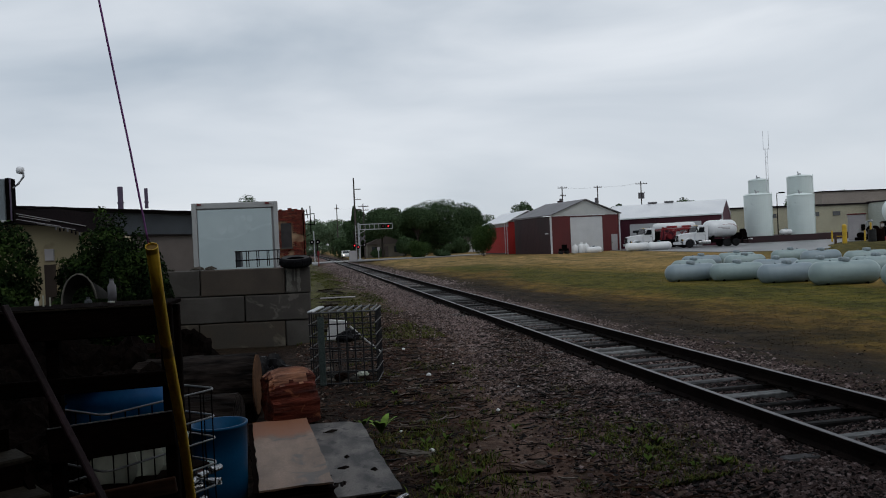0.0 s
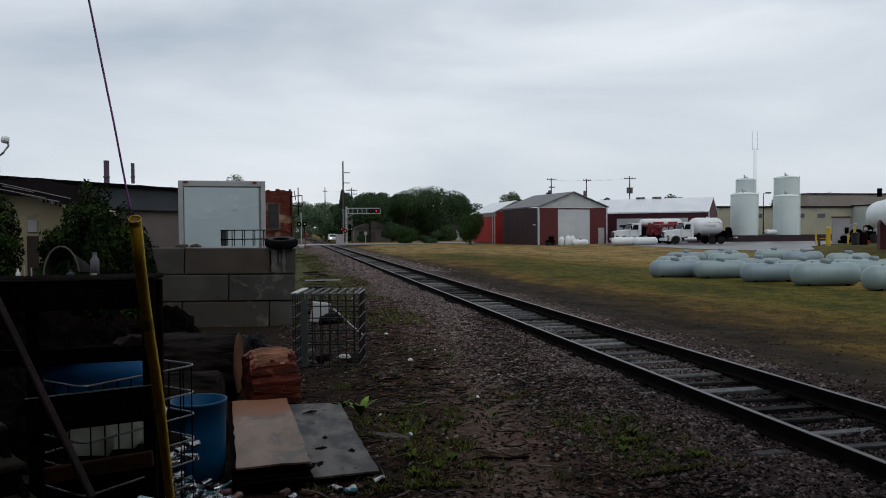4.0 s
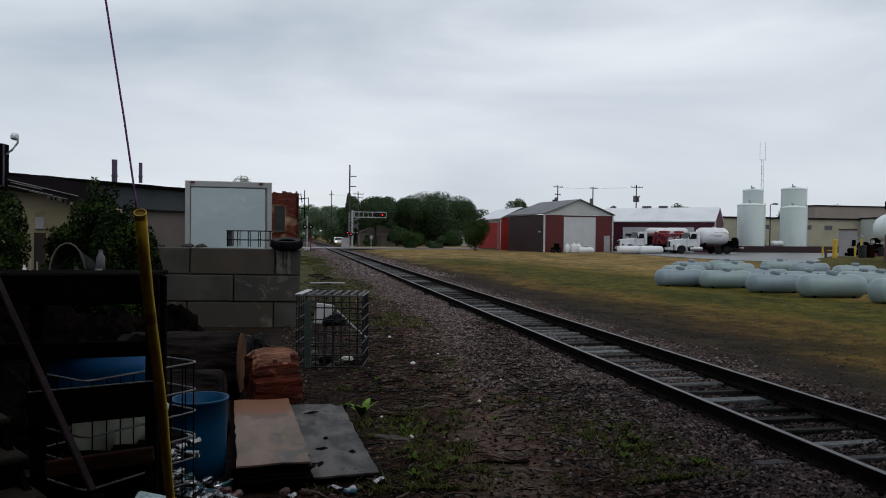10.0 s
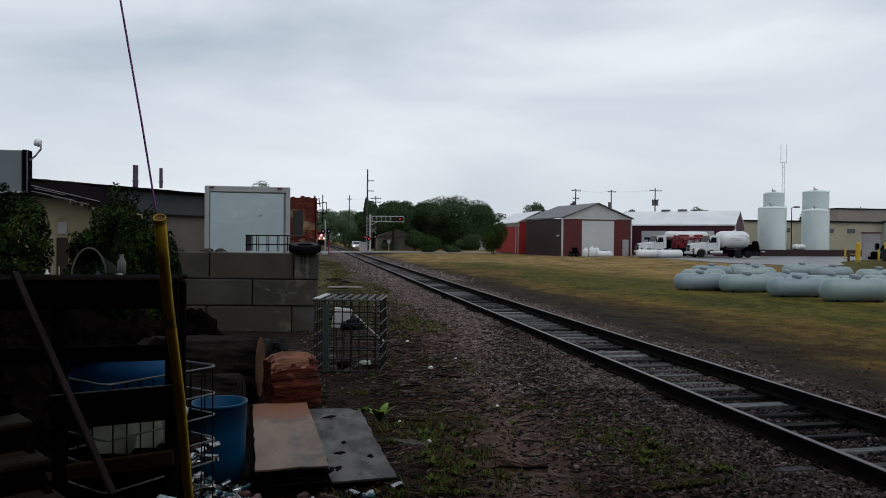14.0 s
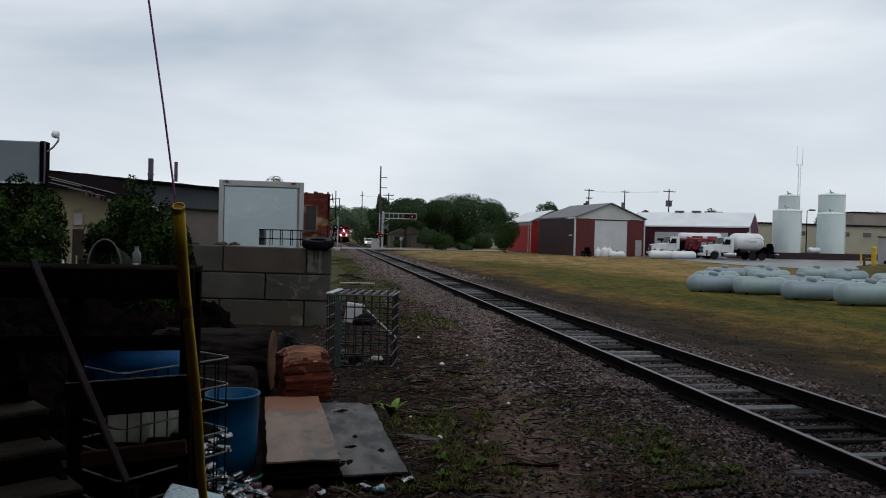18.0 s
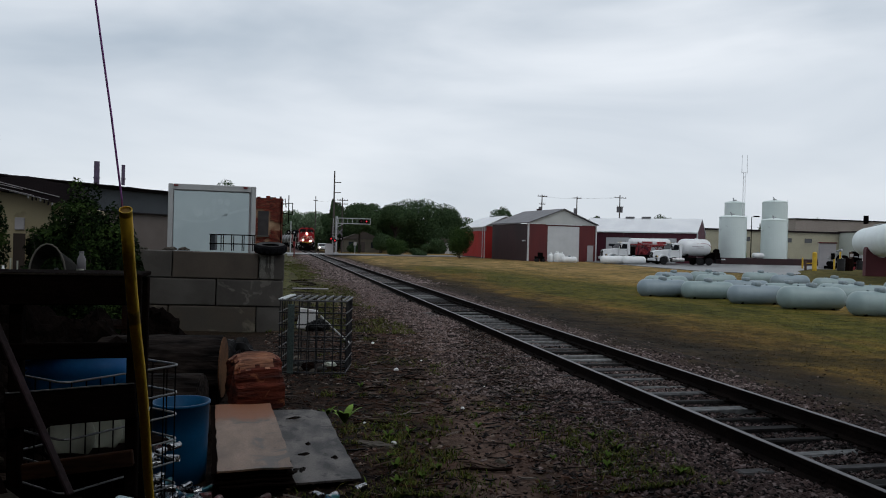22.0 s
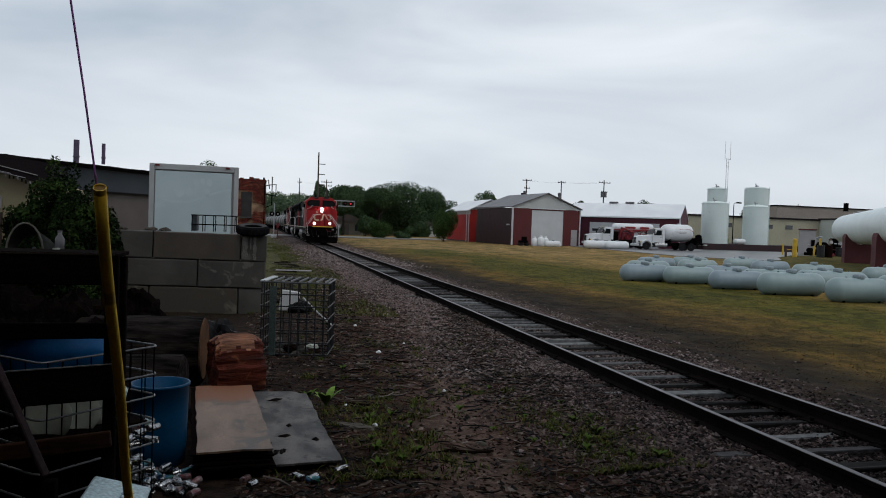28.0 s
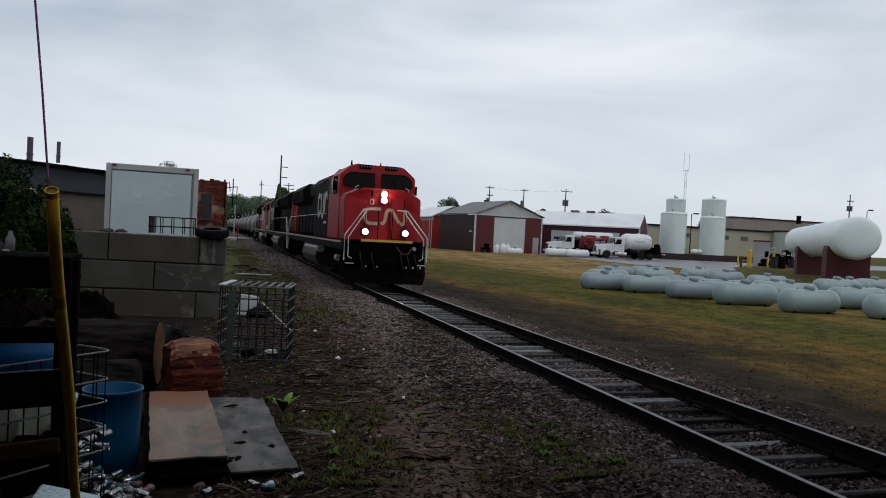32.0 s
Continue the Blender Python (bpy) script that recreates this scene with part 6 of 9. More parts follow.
part("lettering_bar", bm, M_REDFRAME, crane_truck, "plain red lettering bars")

for k in range(5):
    part("lattice_brace", tube(B(), [(5.2 + k * 1.1, -1.05, 1.2), (6.3 + k * 1.1, -1.05, 2.6)], 0.05, 5), M_REDFRAME, crane_truck)
    part("lattice_brace", tube(B(), [(6.3 + k * 1.1, -1.05, 1.2), (5.2 + k * 1.1, -1.05, 2.6)], 0.05, 5), M_REDFRAME, crane_truck)
part("tool_locker", box(B(), (4.3, -0.2, 1.7), (0.7, 1.8, 1.2), None, 0.03), M_STEEL_DARK, crane_truck)
part("tool_locker", box(B(), (9.6, -0.6, 1.65), (1.6, 0.9, 0.9), None, 0.03), M_REDFRAME, crane_truck)

for x, y, a in ((40.2, 82.6, -8), (42.6, 81.8, -6)):
    t = gas_tank("white propane tank lying beside the asphalt", 0.5, 3.1, M_WHITE)
    t.matrix_basis = pose(x, y, ground_z(x, y) - 0.02, 0, 0, a)
t = gas_tank("small white propane tank lying before the barn", 0.42, 2.0, M_WHITE)
t.matrix_basis = pose(36.3, 86.8, 0.02, 0, 0, -10)


def cylinder_bottle(x, y, h, r):
    o = thing("gas_cylinder", pose(x, y, ground_z(x, y)), "white upright gas cylinder standing before the barn", "cylinder", "gas cylinders")
    bm = lathe(B(), [(r * 0.9, 0), (r, 0.1), (r, h - r * 0.7), (r * 0.8, h - r * 0.25), (r * 0.35, h)], 20)
    part("shell", bm, M_WHITE, o, "", True)
    part("collar", lathe(B(), [(r * 0.4, h - 0.05), (r * 0.4, h + 0.16), (r * 0.34, h + 0.18)], 14), M_WHITE, o)


cylinder_bottle(34.45, 88.5, 1.05, 0.38)
cylinder_bottle(35.2, 88.2, 1.20, 0.44)
cylinder_bottle(36.0, 88.7, 1.12, 0.42)
scrap = thing("scrap_cart", pose(33.1, 89.0, 0.1), "dark small machine standing before the barn", "cart")
part("frame", box(B(), (0, 0, 0.55), (1.1, 0.8, 0.3), None, 0.03), M_STEEL_DARK, scrap)
part("engine", box(B(), (0.1, 0, 0.95), (0.6, 0.5, 0.5), None, 0.05), M_STEEL_DARK, scrap)
for x in (-0.4, 0.4):
    part("wheel", cyl(B(), (x, -0.45, 0.22), (x, 0.45, 0.22), 0.22, 0.22, 14), M_TYRE, scrap)

# the large white pressure tank on its brick-red supports
ax = Vector((0.588, 0.809, 0))
turn = math.degrees(math.atan2(ax.y, ax.x))
bulk = thing("bulk_propane_tank", pose(41.84, 39.52, 0.2, 0, 0, turn), "huge white horizontal pressure tank on dark red supports", "tank")
R = 1.46
near = [(0.05, -0.16), (0.7, -0.13), (1.15, -0.04), (1.34, 0.06), (1.43, 0.17), (1.458, 0.28), (R, 0.40)]
far = [(R * math.cos(a), 29.4 + 1.3 * math.sin(a)) for a in np.linspace(0.05, 1.53, 10)]
prof = near + [(R, 0.55), (R, 10.0), (R, 20.0), (R, 29.2)] + far
bm = lathe(B(), prof, 40, Matrix.Translation((0, 0, 3.18)) @ Matrix.Rotation(radians(90), 4, "Y"))
part("shell", bm, M_BULK, bulk, "", True)
bm = lathe(B(), [(R + 0.004, 0.40), (R + 0.012, 0.44), (R + 0.004, 0.48)], 40, Matrix.Translation((0, 0, 3.13)) @ Matrix.Rotation(radians(90), 4, "Y"))
part("weld_seam", bm, M_BULK, bulk, "", True)
for x0, w in ((3.0, 2.0), (19.0, 2.0)):
    bm = B()
    prism(bm, [(-1.42, -0.5), (1.42, -0.5), (1.42, 2.3)] + [(1.42 * math.sin(a), 3.13 - 1.48 * math.cos(a)) for a in np.linspace(1.2, -1.2, 9)] + [(-1.42, 2.3)], "x", x0, x0 + w)
    part("support", bm, M_SUPPORT, bulk, "dark red painted support")
part("pipework", tube(B(), [(8, 0, 1.75), (8, 0, 0.6), (13.5, 0, 0.6), (13.5, -1.2, 0.6), (13.5, -1.2, 0.0)], 0.09, 8), M_STEEL_DARK, bulk)
part("catwalk", box(B(), (20.5, 0, 4.66), (4.0, 0.9, 0.06)), M_GALV, bulk)

# pump kiosk, bollards and machinery
kiosk = thing("pump_kiosk", pose(69.0, 80.5, 0.2, 0, 0, -35), "grey metal pump cabinet with red top trim", "kiosk")
part("body", box(B(), (0, 0, 1.6), (1.9, 1.2, 3.2), None, 0.03), M_GABLE, kiosk)
part("roof", box(B(), (0, 0, 3.27), (2.1, 1.4, 0.16), None, 0.03), M_BARN, kiosk, "dark red roof trim")
part("door", box(B(), (-0.1, -0.61, 1.35), (0.9, 0.03, 2.3), None, 0.01), M_GABLE, kiosk)
part("meter", box(B(), (0.62, -0.66, 1.55), (0.42, 0.25, 0.8), None, 0.03), M_STEEL_DARK, kiosk)
for i, (x, y, h) in enumerate(((63.2, 77.8, 1.3), (64.3, 72.9, 2.1), (66.2, 76.0, 1.2))):
    b = thing("bollard", pose(x, y, 0.15), "yellow painted steel guard post in the yard", "bollard", "yellow guard posts")
    part("post", cyl(B(), (0, 0, 0), (0, 0, h), 0.10, None, 14), M_YELLOW, b)
    part("cap", lathe(B(), [(0.10, h), (0.075, h + 0.06), (0.04, h + 0.10)], 14), M_YELLOW, b)
mrand = random.Random(8)
for x, y, s, dk in ((70.8, 80.0, 1.5, 1), (72.2, 81.5, 1.9, 1), (73.4, 79.2, 1.3, 0), (70.0, 77.6, 1.0, 0), (75.4, 82.0, 1.6, 1), (66.9, 77.5, 1.1, 1)):
    o = thing("yard_machine", pose(x, y, 0.15, 0, 0, mrand.uniform(0, 90)), "dark piece of pumping machinery standing in the yard", "machine", "yard machinery")
    mm = M_STEEL_DARK if dk else M_REDFRAME
    part("base", box(B(), (0, 0, 0.2 * s), (1.1 * s, 0.8 * s, 0.4 * s), None, 0.04), mm, o)
    part("motor", cyl(B(), (-0.3 * s, 0, 0.65 * s), (0.35 * s, 0, 0.65 * s), 0.28 * s, 0.28 * s, 14), M_STEEL_DARK, o)
    part("pipe", tube(B(), [(0.3 * s, 0.2 * s, 0.4 * s), (0.3 * s, 0.2 * s, 1.2 * s), (-0.2 * s, 0.2 * s, 1.3 * s)], 0.07 * s), M_GALV, o)

for x, y, a in ((73.0, 78.2, 12), (74.6, 80.3, -20)):
    o = thing("pipe_stand", pose(x, y, 0.15, 0, 0, a), "pale upright pipes with a dark manifold in the yard", "pipework", "yard machinery")
    part("manifold", box(B(), (0, 0, 0.5), (2.2, 0.5, 0.7), None, 0.05), M_STEEL_DARK, o)
    for k in range(4):
        part("riser", tube(B(), [(-0.9 + k * 0.6, 0, 0.8), (-0.9 + k * 0.6, 0, 1.9 + 0.3 * (k % 2)), (-0.7 + k * 0.6, 0, 2.1 + 0.3 * (k % 2))], 0.06, 8), M_WHITE, o, "pale pipe")
    part("top_rail", cyl(B(), (-1.1, 0.1, 1.5), (1.1, 0.1, 1.5), 0.05, None, 8), M_GALV, o)

guard = thing("guard_post", pose(58.5, 70.1, 0.15, 0, 0, -30), "thick yellow guard post with a cross rail by the pump kiosk", "bollard", "yellow guard posts")
part("post", cyl(B(), (0, 0, 0), (0, 0, 1.95), 0.24, None, 18), M_YELLOW, guard)
part("cap", lathe(B(), [(0.24, 1.95), (0.20, 2.03), (0.06, 2.10)], 18), M_YELLOW, guard)
part("rail", cyl(B(), (-0.9, 0, 0.8), (0.0, 0, 0.8), 0.05, None, 10), M_YELLOW, guard)
part("short_post", cyl(B(), (-0.9, 0, 0), (-0.9, 0, 1.0), 0.13, None, 12), M_BROWNPOST, guard)
for x, y, h, r, mm, lab in ((63.3, 71.6, 1.4, 0.42, M_FUEL, "grey steel drum by the pump kiosk"), (64.6, 72.0, 1.45, 0.55, M_RUST, "rusty brown drum by the pump kiosk"), (72.0, 78.2, 1.15, 0.45, M_FUEL, "dark steel drum in the yard"), (73.6, 80.9, 2.3, 0.5, M_STEEL_DARK, "black upright tank among the machinery")):
    o = thing("drum", pose(x, y, 0.15), lab, "drum", "drums by the kiosk")
    part("shell", lathe(B(), [(r * 0.96, 0), (r, 0.04), (r, h * 0.33), (r * 1.03, h * 0.34), (r, h * 0.35), (r, h * 0.66), (r * 1.03, h * 0.67), (r, h * 0.68), (r, h - 0.04), (r * 0.96, h)], 20), mm, o)
    part("bung", cyl(B(), (r * 0.5, 0, h), (r * 0.5, 0, h + 0.05), 0.06, None, 8), M_GALV, o)
post_b = thing("timber_post", pose(66.9, 74.2, 0.15), "brown timber post beside the pump kiosk", "post")
part("post", box(B(), (0, 0, 1.1), (0.26, 0.26, 2.2), None, 0.02), M_BROWNPOST, post_b)
part("sign_board", box(B(), (0, -0.15, 1.8), (0.5, 0.03, 0.35), None, 0.005), M_GABLE, post_b)
rackp = thing("pipe_rack", pose(75.0, 79.6, 0.15, 0, 0, -34), "dark steel pipe rack with pale pipes lying on it", "rack", "yard machinery")
for x in (-1.6, 0.0, 1.6):
    for y in (-0.5, 0.5):
        part("post", box(B(), (x, y, 1.15), (0.10, 0.10, 2.3)), M_STEEL_DARK, rackp)
    for z in (0.7, 1.5, 2.2):
        part("crossbar", box(B(), (x, 0, z), (0.08, 1.0, 0.08)), M_STEEL_DARK, rackp)
for k in range(7):
    part("pipe", cyl(B(), (-2.0, -0.4 + 0.13 * k, 0.80 + (0.8 if k % 2 else 0.0)), (2.0, -0.4 + 0.13 * k, 0.80 + (0.8 if k % 2 else 0.0)), 0.055, None, 8), M_WHITE if k % 3 else M_RED_DULL, rackp)

# long tan factory at the back
fac = thing("tan_factory", pose(80.5, 124, 0.1), "long low tan factory with dark roof edge", "factory")
part("front_wall", box(B(), (20, 4, 3.0), (42, 8, 6.0)), M_TAN, fac)
part("roof_edge", box(B(), (20, 3.9, 6.1), (42.4, 8.4, 0.32)), M_DARKROOF, fac)
part("rear_hall", box(B(), (41.5, 17, 4.6), (27, 10, 9.2)), M_TAN2, fac, "taller brown hall behind")
part("rear_edge", box(B(), (41.5, 17, 9.3), (27.4, 10.4, 0.25)), M_DARKROOF, fac)
part("roof_unit", box(B(), (16.5, 4, 7.2), (3.2, 2.0, 1.6), None, 0.05), M_ROOF_DK, fac)
part("white_annex", box(B(), (33, -2.5, 3.1), (9, 5, 6.2)), M_ANNEX, fac, "pale grey-green annex")
part("annex_edge", box(B(), (33, -2.5, 6.3), (9.4, 5.4, 0.26)), M_DARKROOF, fac)
part("annex_window", box(B(), (37.0, -5.06, 4.9), (1.2, 0.1, 0.7)), M_GLASS, fac)
part("flue", cyl(B(), (44, 10, 8.6), (44, 10, 10.4), 0.5, 0.5, 12), M_STEEL_DARK, fac)
for k in range(5):
    part("window", box(B(), (3 + k * 4.6, -0.04, 4.4), (1.6, 0.1, 0.8)), M_GLASS, fac)
bush("bush", 84.0, 120, 0.1, 3.2, 2.4, "small green shrub against the factory wall", 900, 0.22, M_LEAF_BR, "", 15)

# aerial mast and lamp post behind the tanks
aer = thing("aerial_mast", pose(72.2, 102.5, 0.2), "thin white lattice radio mast", "mast")
bm = B()
for dx, dy in ((-0.18, 0), (0.18, 0), (0, 0.3)):
    cyl(bm, (dx, dy, 0), (dx, dy, 14.5), 0.035, 0.03, 6)
part("leg_frame", bm, M_ROOF_LT, aer)
bm = B()
for k in range(28):
    s = 1 if k % 2 else -1
    tube(bm, [(-0.18 * s, 0, k * 0.5), (0.18 * s, 0, k * 0.5 + 0.5)], 0.018, 4)
part("lattice", bm, M_ROOF_LT, aer)
for dx in (-0.5, 0.45):
    part("antenna", cyl(B(), (dx, 0, 14.3), (dx, 0, 17.2), 0.035, 0.03, 6), M_ROOF_LT, aer)
part("cross_arm", box(B(), (0, 0, 14.4), (1.1, 0.06, 0.06)), M_ROOF_LT, aer)


def lamp_post(x, y, h, side):
    o = thing("street_lamp", pose(x, y, 0.1), "dark lamp post with a flat lamp head", "lamp")
    part("pole", cyl(B(), (0, 0, 0), (0, 0, h), 0.10, 0.06, 10), M_STEEL_DARK, o)
    part("arm", tube(B(), [(0, 0, h), (side * 0.5, 0, h + 0.15)], 0.05), M_STEEL_DARK, o)
    part("lamp_head", box(B(), (side * 0.9, 0, h + 0.15), (0.9, 0.4, 0.22), None, 0.05), M_STEEL_DARK, o)


lamp_post(75.5, 105, 7.6, 1)
lamp_post(116.0, 108, 10.6, 1)


def utility_pole(x, y, h, arms, label="weathered wooden utility pole with crossarm", boxes=0, r=0.15, turn=0):
    o = thing("utility_pole", pose(x, y, ground_z(x, y) if y < 150 else 0, 0, 0, turn), label, "pole", "utility poles")
    part("pole", cyl(B(), (0, 0, -0.1), (0, 0, h), r, r * 0.62, 10), M_POLEWOOD, o)
    for z, w in arms:
        a = part("crossarm", box(B(), (0, -0.15, z), (w, 0.10, 0.12)), M_POLEWOOD, o)
        for k in (-0.46, -0.2, 0.2, 0.46):
            part("insulator", cyl(B(), (w * k, -0.15, z + 0.06), (w * k, -0.15, z + 0.24), 0.05, 0.035, 8), M_GABLE, a)
    for k in range(boxes):
        part("transformer", cyl(B(), (0.35 * (1 if k % 2 else -1), 0, h - 3.2), (0.35 * (1 if k % 2 else -1), 0, h - 2.2), 0.27, 0.27, 14), M_ROOF_DK, o)
    return o


p = utility_pole(8.7, 116, 13.3, (), "tall slender wooden pole with side brackets", 0, 0.17)
for z in (11.5, 9.9, 8.3):
    part("bracket", box(B(), (0.55, 0, z), (1.0, 0.10, 0.12)), M_POLEWOOD, p)
utility_pole(12.1, 140, 10.5, ((10.0, 2.0), (9.3, 2.0)))
utility_pole(8.7, 172, 12.4, ((11.4, 1.0),))
utility_pole(46.7, 125, 11.3, ((11.0, 1.9), (9.6, 1.2)), boxes=1, turn=10)
utility_pole(53.9, 126, 11.3, ((11.0, 1.7),), boxes=1, turn=10)
utility_pole(62.0, 125, 11.8, ((11.3, 2.6), (9.6, 1.4)), boxes=2, turn=10)
utility_pole(118.0, 114, 13.9, ((12.6, 1.6),), boxes=2)
utility_pole(34.2, 160, 7.0, ())
wires = thing("overhead_wires", pose(0, 0, 0), "thin sagging overhead wires between the poles", "wires", "", "structure")


def wire(a, b, sag, r=0.006):
    a, b = Vector(a), Vector(b)
    pts = [a.lerp(b, k / 12) - Vector((0, 0, sag * 4 * (k / 12) * (1 - k / 12))) for k in range(13)]
    part("wire", tube(B(), pts, r, 4), M_LBLACK, wires)


for dx in (-0.8, 0.8):
    wire((46.7 + dx, 125, 11.2), (53.9 + dx, 126, 11.2), 0.2)
    wire((53.9 + dx, 126, 11.2), (62.0 + dx, 125, 11.6), 0.2)
wire((12.1, 140, 10.2), (8.7, 172, 11.4), 0.3, 0.01)

# ---- the crossing ----


def crossing_mast(x, y, cantilever):
    o = thing("crossing_signal", pose(x, y, 0.1), "aluminium crossing signal with red flashing lamps" if cantilever else "crossing signal mast with dark round lamps", "signal", "crossing signals")
    h = 5.8 if cantilever else 4.4
    part("mast", cyl(B(), (0, 0, 0), (0, 0, h), 0.16 if cantilever else 0.07, None, 14), M_GALV, o)
    part("base", box(B(), (0, 0, 0.15), (0.7, 0.7, 0.3), None, 0.03), M_GALV, o)
    if cantilever:
        arm = part("arm_chord", box(B(), (2.6, 0, 5.55), (5.2, 0.12, 0.12)), M_GALV, o)
        part("arm_chord", box(B(), (2.6, 0, 4.75), (5.2, 0.12, 0.12)), M_GALV, o)
        for k in range(8):
            part("arm_web", box(B(), (0.3 + k * 0.7, 0, 5.15), (0.07, 0.07, 0.7)), M_GALV, o)
        part("arm_stay", tube(B(), [(0.2, 0, 4.2), (1.2, 0, 4.75)], 0.05), M_GALV, o)
        for dx, lit in ((3.75, 0), (4.55, 1)):
            part("lamp_hood", cyl(B(), (dx, -0.05, 5.15), (dx, -0.20, 5.15), 0.34, 0.34, 18), M_LBLACK, o)
            part("lamp_lens", cyl(B(), (dx, -0.20, 5.15), (dx, -0.23, 5.15), 0.13, 0.13, 14), M_SIGNALRED if lit else M_RED_DULL, o)
        part("lattice_ladder", box(B(), (-0.5, 0, 3.2), (0.05, 0.3, 4.6)), M_GALV, o)
        for k in range(9):
            part("rung", box(B(), (-0.3, 0, 1.2 + k * 0.5), (0.4, 0.04, 0.04)), M_GALV, o)
        part("relay_cabinet", box(B(), (-1.0, 0.4, 0.8), (1.2, 0.8, 1.6), None, 0.03), M_GABLE, o)
        part("cross_board", box(B(), (0.5, -0.2, 3.4), (1.2, 0.03, 0.22), Matrix.Rotation(radians(45), 4, "Y")), M_ROOF_DK, o)
        part("cross_board", box(B(), (0.5, -0.24, 3.4), (1.2, 0.03, 0.22), Matrix.Rotation(radians(-45), 4, "Y")), M_ROOF_DK, o)
        lamps = ((-0.75, 2.35, 1), (-0.2, 2.1, 1), (0.75, 2.4, 0))
    else:
        lamps = ((-0.28, 3.0, 0), (0.45, 3.0, 0))
    for dx, z, lit in lamps:
        part("lamp_hood", cyl(B(), (dx, -0.05, z), (dx, -0.2, z), 0.30, 0.30, 18), M_LBLACK, o)
        part("lamp_lens", cyl(B(), (dx, -0.2, z), (dx, -0.23, z), 0.11, 0.11, 14), M_SIGNALRED if lit else M_GABLE, o)
    part("lamp_bar", box(B(), (0, -0.04, lamps[0][1]), (1.3, 0.06, 0.06)), M_GALV, o)
    return o


crossing_mast(8.85, 112, True)
crossing_mast(1.75, 95, False)
for x, y, h, lab, mm in ((2.15, 92, 1.9, "orange-red marker post beside the crossing", M_RED_DULL), (13.0, 124, 2.0, "small pale road sign on a post", M_GABLE), (22.3, 130, 2.4, "orange road sign by the trees", M_YELLOW)):
    o = thing("marker_post", pose(x, y, 0.05), lab, "sign", "road markers")
    part("post", cyl(B(), (0, 0, 0), (0, 0, h), 0.06, None, 8), M_GALV if mm is not M_RED_DULL else mm, o)
    part("board", box(B(), (0, -0.08, h - 0.3), (0.28 if mm is M_RED_DULL else 0.5, 0.04, 0.55), None, 0.01), mm, o)

# waiting cars at the crossing
M_CARLAMP = glow_mat("lit_car_lamp", (1.0, 0.85, 0.75), 6.0)


def car(x, y, turn, paint, label):
    o = thing("car", pose(x, y, 0.08, 0, 0, turn), label, "car", "waiting cars")
    bm = B()
    prism(bm, [(-2.2, 0.35), (-2.25, 0.75), (-1.2, 0.95), (-0.6, 1.5), (1.2, 1.55), (2.1, 1.0), (2.25, 0.9), (2.2, 0.35)], "x", -0.88, 0.88)
    bmesh.ops.bevel(bm, geom=[e for e in bm.edges if e.calc_length() > 0.3], offset=0.06, segments=2, affect="EDGES", profile=0.5)
    part("body", bm, paint, o)
    bm = B()
    prism(bm, [(-1.15, 0.98), (-0.62, 1.44), (-0.66, 1.46), (-1.19, 1.0)], "x", -0.75, 0.75)
    part("windscreen", bm, M_GLASS, o)
    for s in (-1, 1):
        part("headlamp", cyl(B(), (s * 0.62, -2.24, 0.70), (s * 0.62, -2.29, 0.70), 0.12, 0.12, 12), M_CARLAMP, o)
        part("side_window", box(B(), (s * 0.885, 0.3, 1.2), (0.02, 1.5, 0.36), None, 0.005), M_GLASS, o)
        for y2 in (-1.4, 1.4):
            part("wheel", cyl(B(), (s * 0.72, y2, 0.33), (s * 0.92, y2, 0.33), 0.33, 0.33, 16), M_TYRE, o)
    return o


car(9.1, 150, 0, M_TRUCKWHITE, "white car waiting beyond the crossing")


# houses among the trees
def house(x, y, w, d, h, r, wall_m, label, seed):
    o = thing("house", pose(x, y, 0.0), label, "house", "houses among the trees")
    part("wall", box(B(), (0, d / 2, h / 2), (w, d, h)), wall_m, o)
    bm = B()
    prism(bm, [(-w / 2 - 0.4, h - 0.1), (w / 2 + 0.4, h - 0.1), (0, r)], "y", -0.4, d + 0.4)
    part("roof", bm, M_SHEDWALL, o)
    for k in (-0.3, 0.3):
        wdw = part("window", box(B(), (k * w, -0.03, h * 0.55), (1.1, 0.08, 1.2)), M_GLASS, o)
        part("window_frame", box(B(), (k * w, -0.01, h * 0.55), (1.3, 0.06, 1.4)), M_HOUSE, wdw)
    part("door", box(B(), (0, -0.03, 1.05), (0.95, 0.08, 2.1)), M_SHEDWALL, o)


house(16.8, 146, 7.4, 7, 2.7, 4.3, M_HOUSE, "beige bungalow half hidden by trees", 1)
house(33.5, 147, 6.5, 6, 2.4, 3.4, M_TRIM, "white house half hidden by trees", 2)

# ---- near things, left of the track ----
# dark timber taken near black: deep shade of the pile put into its colour
M_DARKWOOD = mat("near_black_timber", (0.003, 0.002, 0.0018), (0.007, 0.0042, 0.0036), 2.0, 0.95, spec=0.01, bump=0.3, fine=60, stretch=(0.2, 1, 1))
M_BROWNWOOD = mat("rusty_brown_board", (0.058, 0.022, 0.008), (0.012, 0.005, 0.003), 3.0, 0.8, spec=0.1, bump=0.3, stretch=(0.2, 1, 1))
M_TREAD = mat("grey_stair_tread", (0.028, 0.024, 0.018), (0.013, 0.011, 0.0085), 3, 0.8, bump=0.2, spec=0.1)
M_HANDRAIL = mat("dark_rusty_bar", (0.024, 0.014, 0.017), (0.011, 0.007, 0.008), 4, 0.7, bump=0.1, spec=0.12)
M_PIPE_Y = mat("yellow_plastic_pipe", (0.90, 0.60, 0.05), (0.80, 0.52, 0.045), 5, 0.5, bump=0.06, fine=70, stain=(0.46, 0.30, 0.05), stain_at=0.62, stain_scale=6)
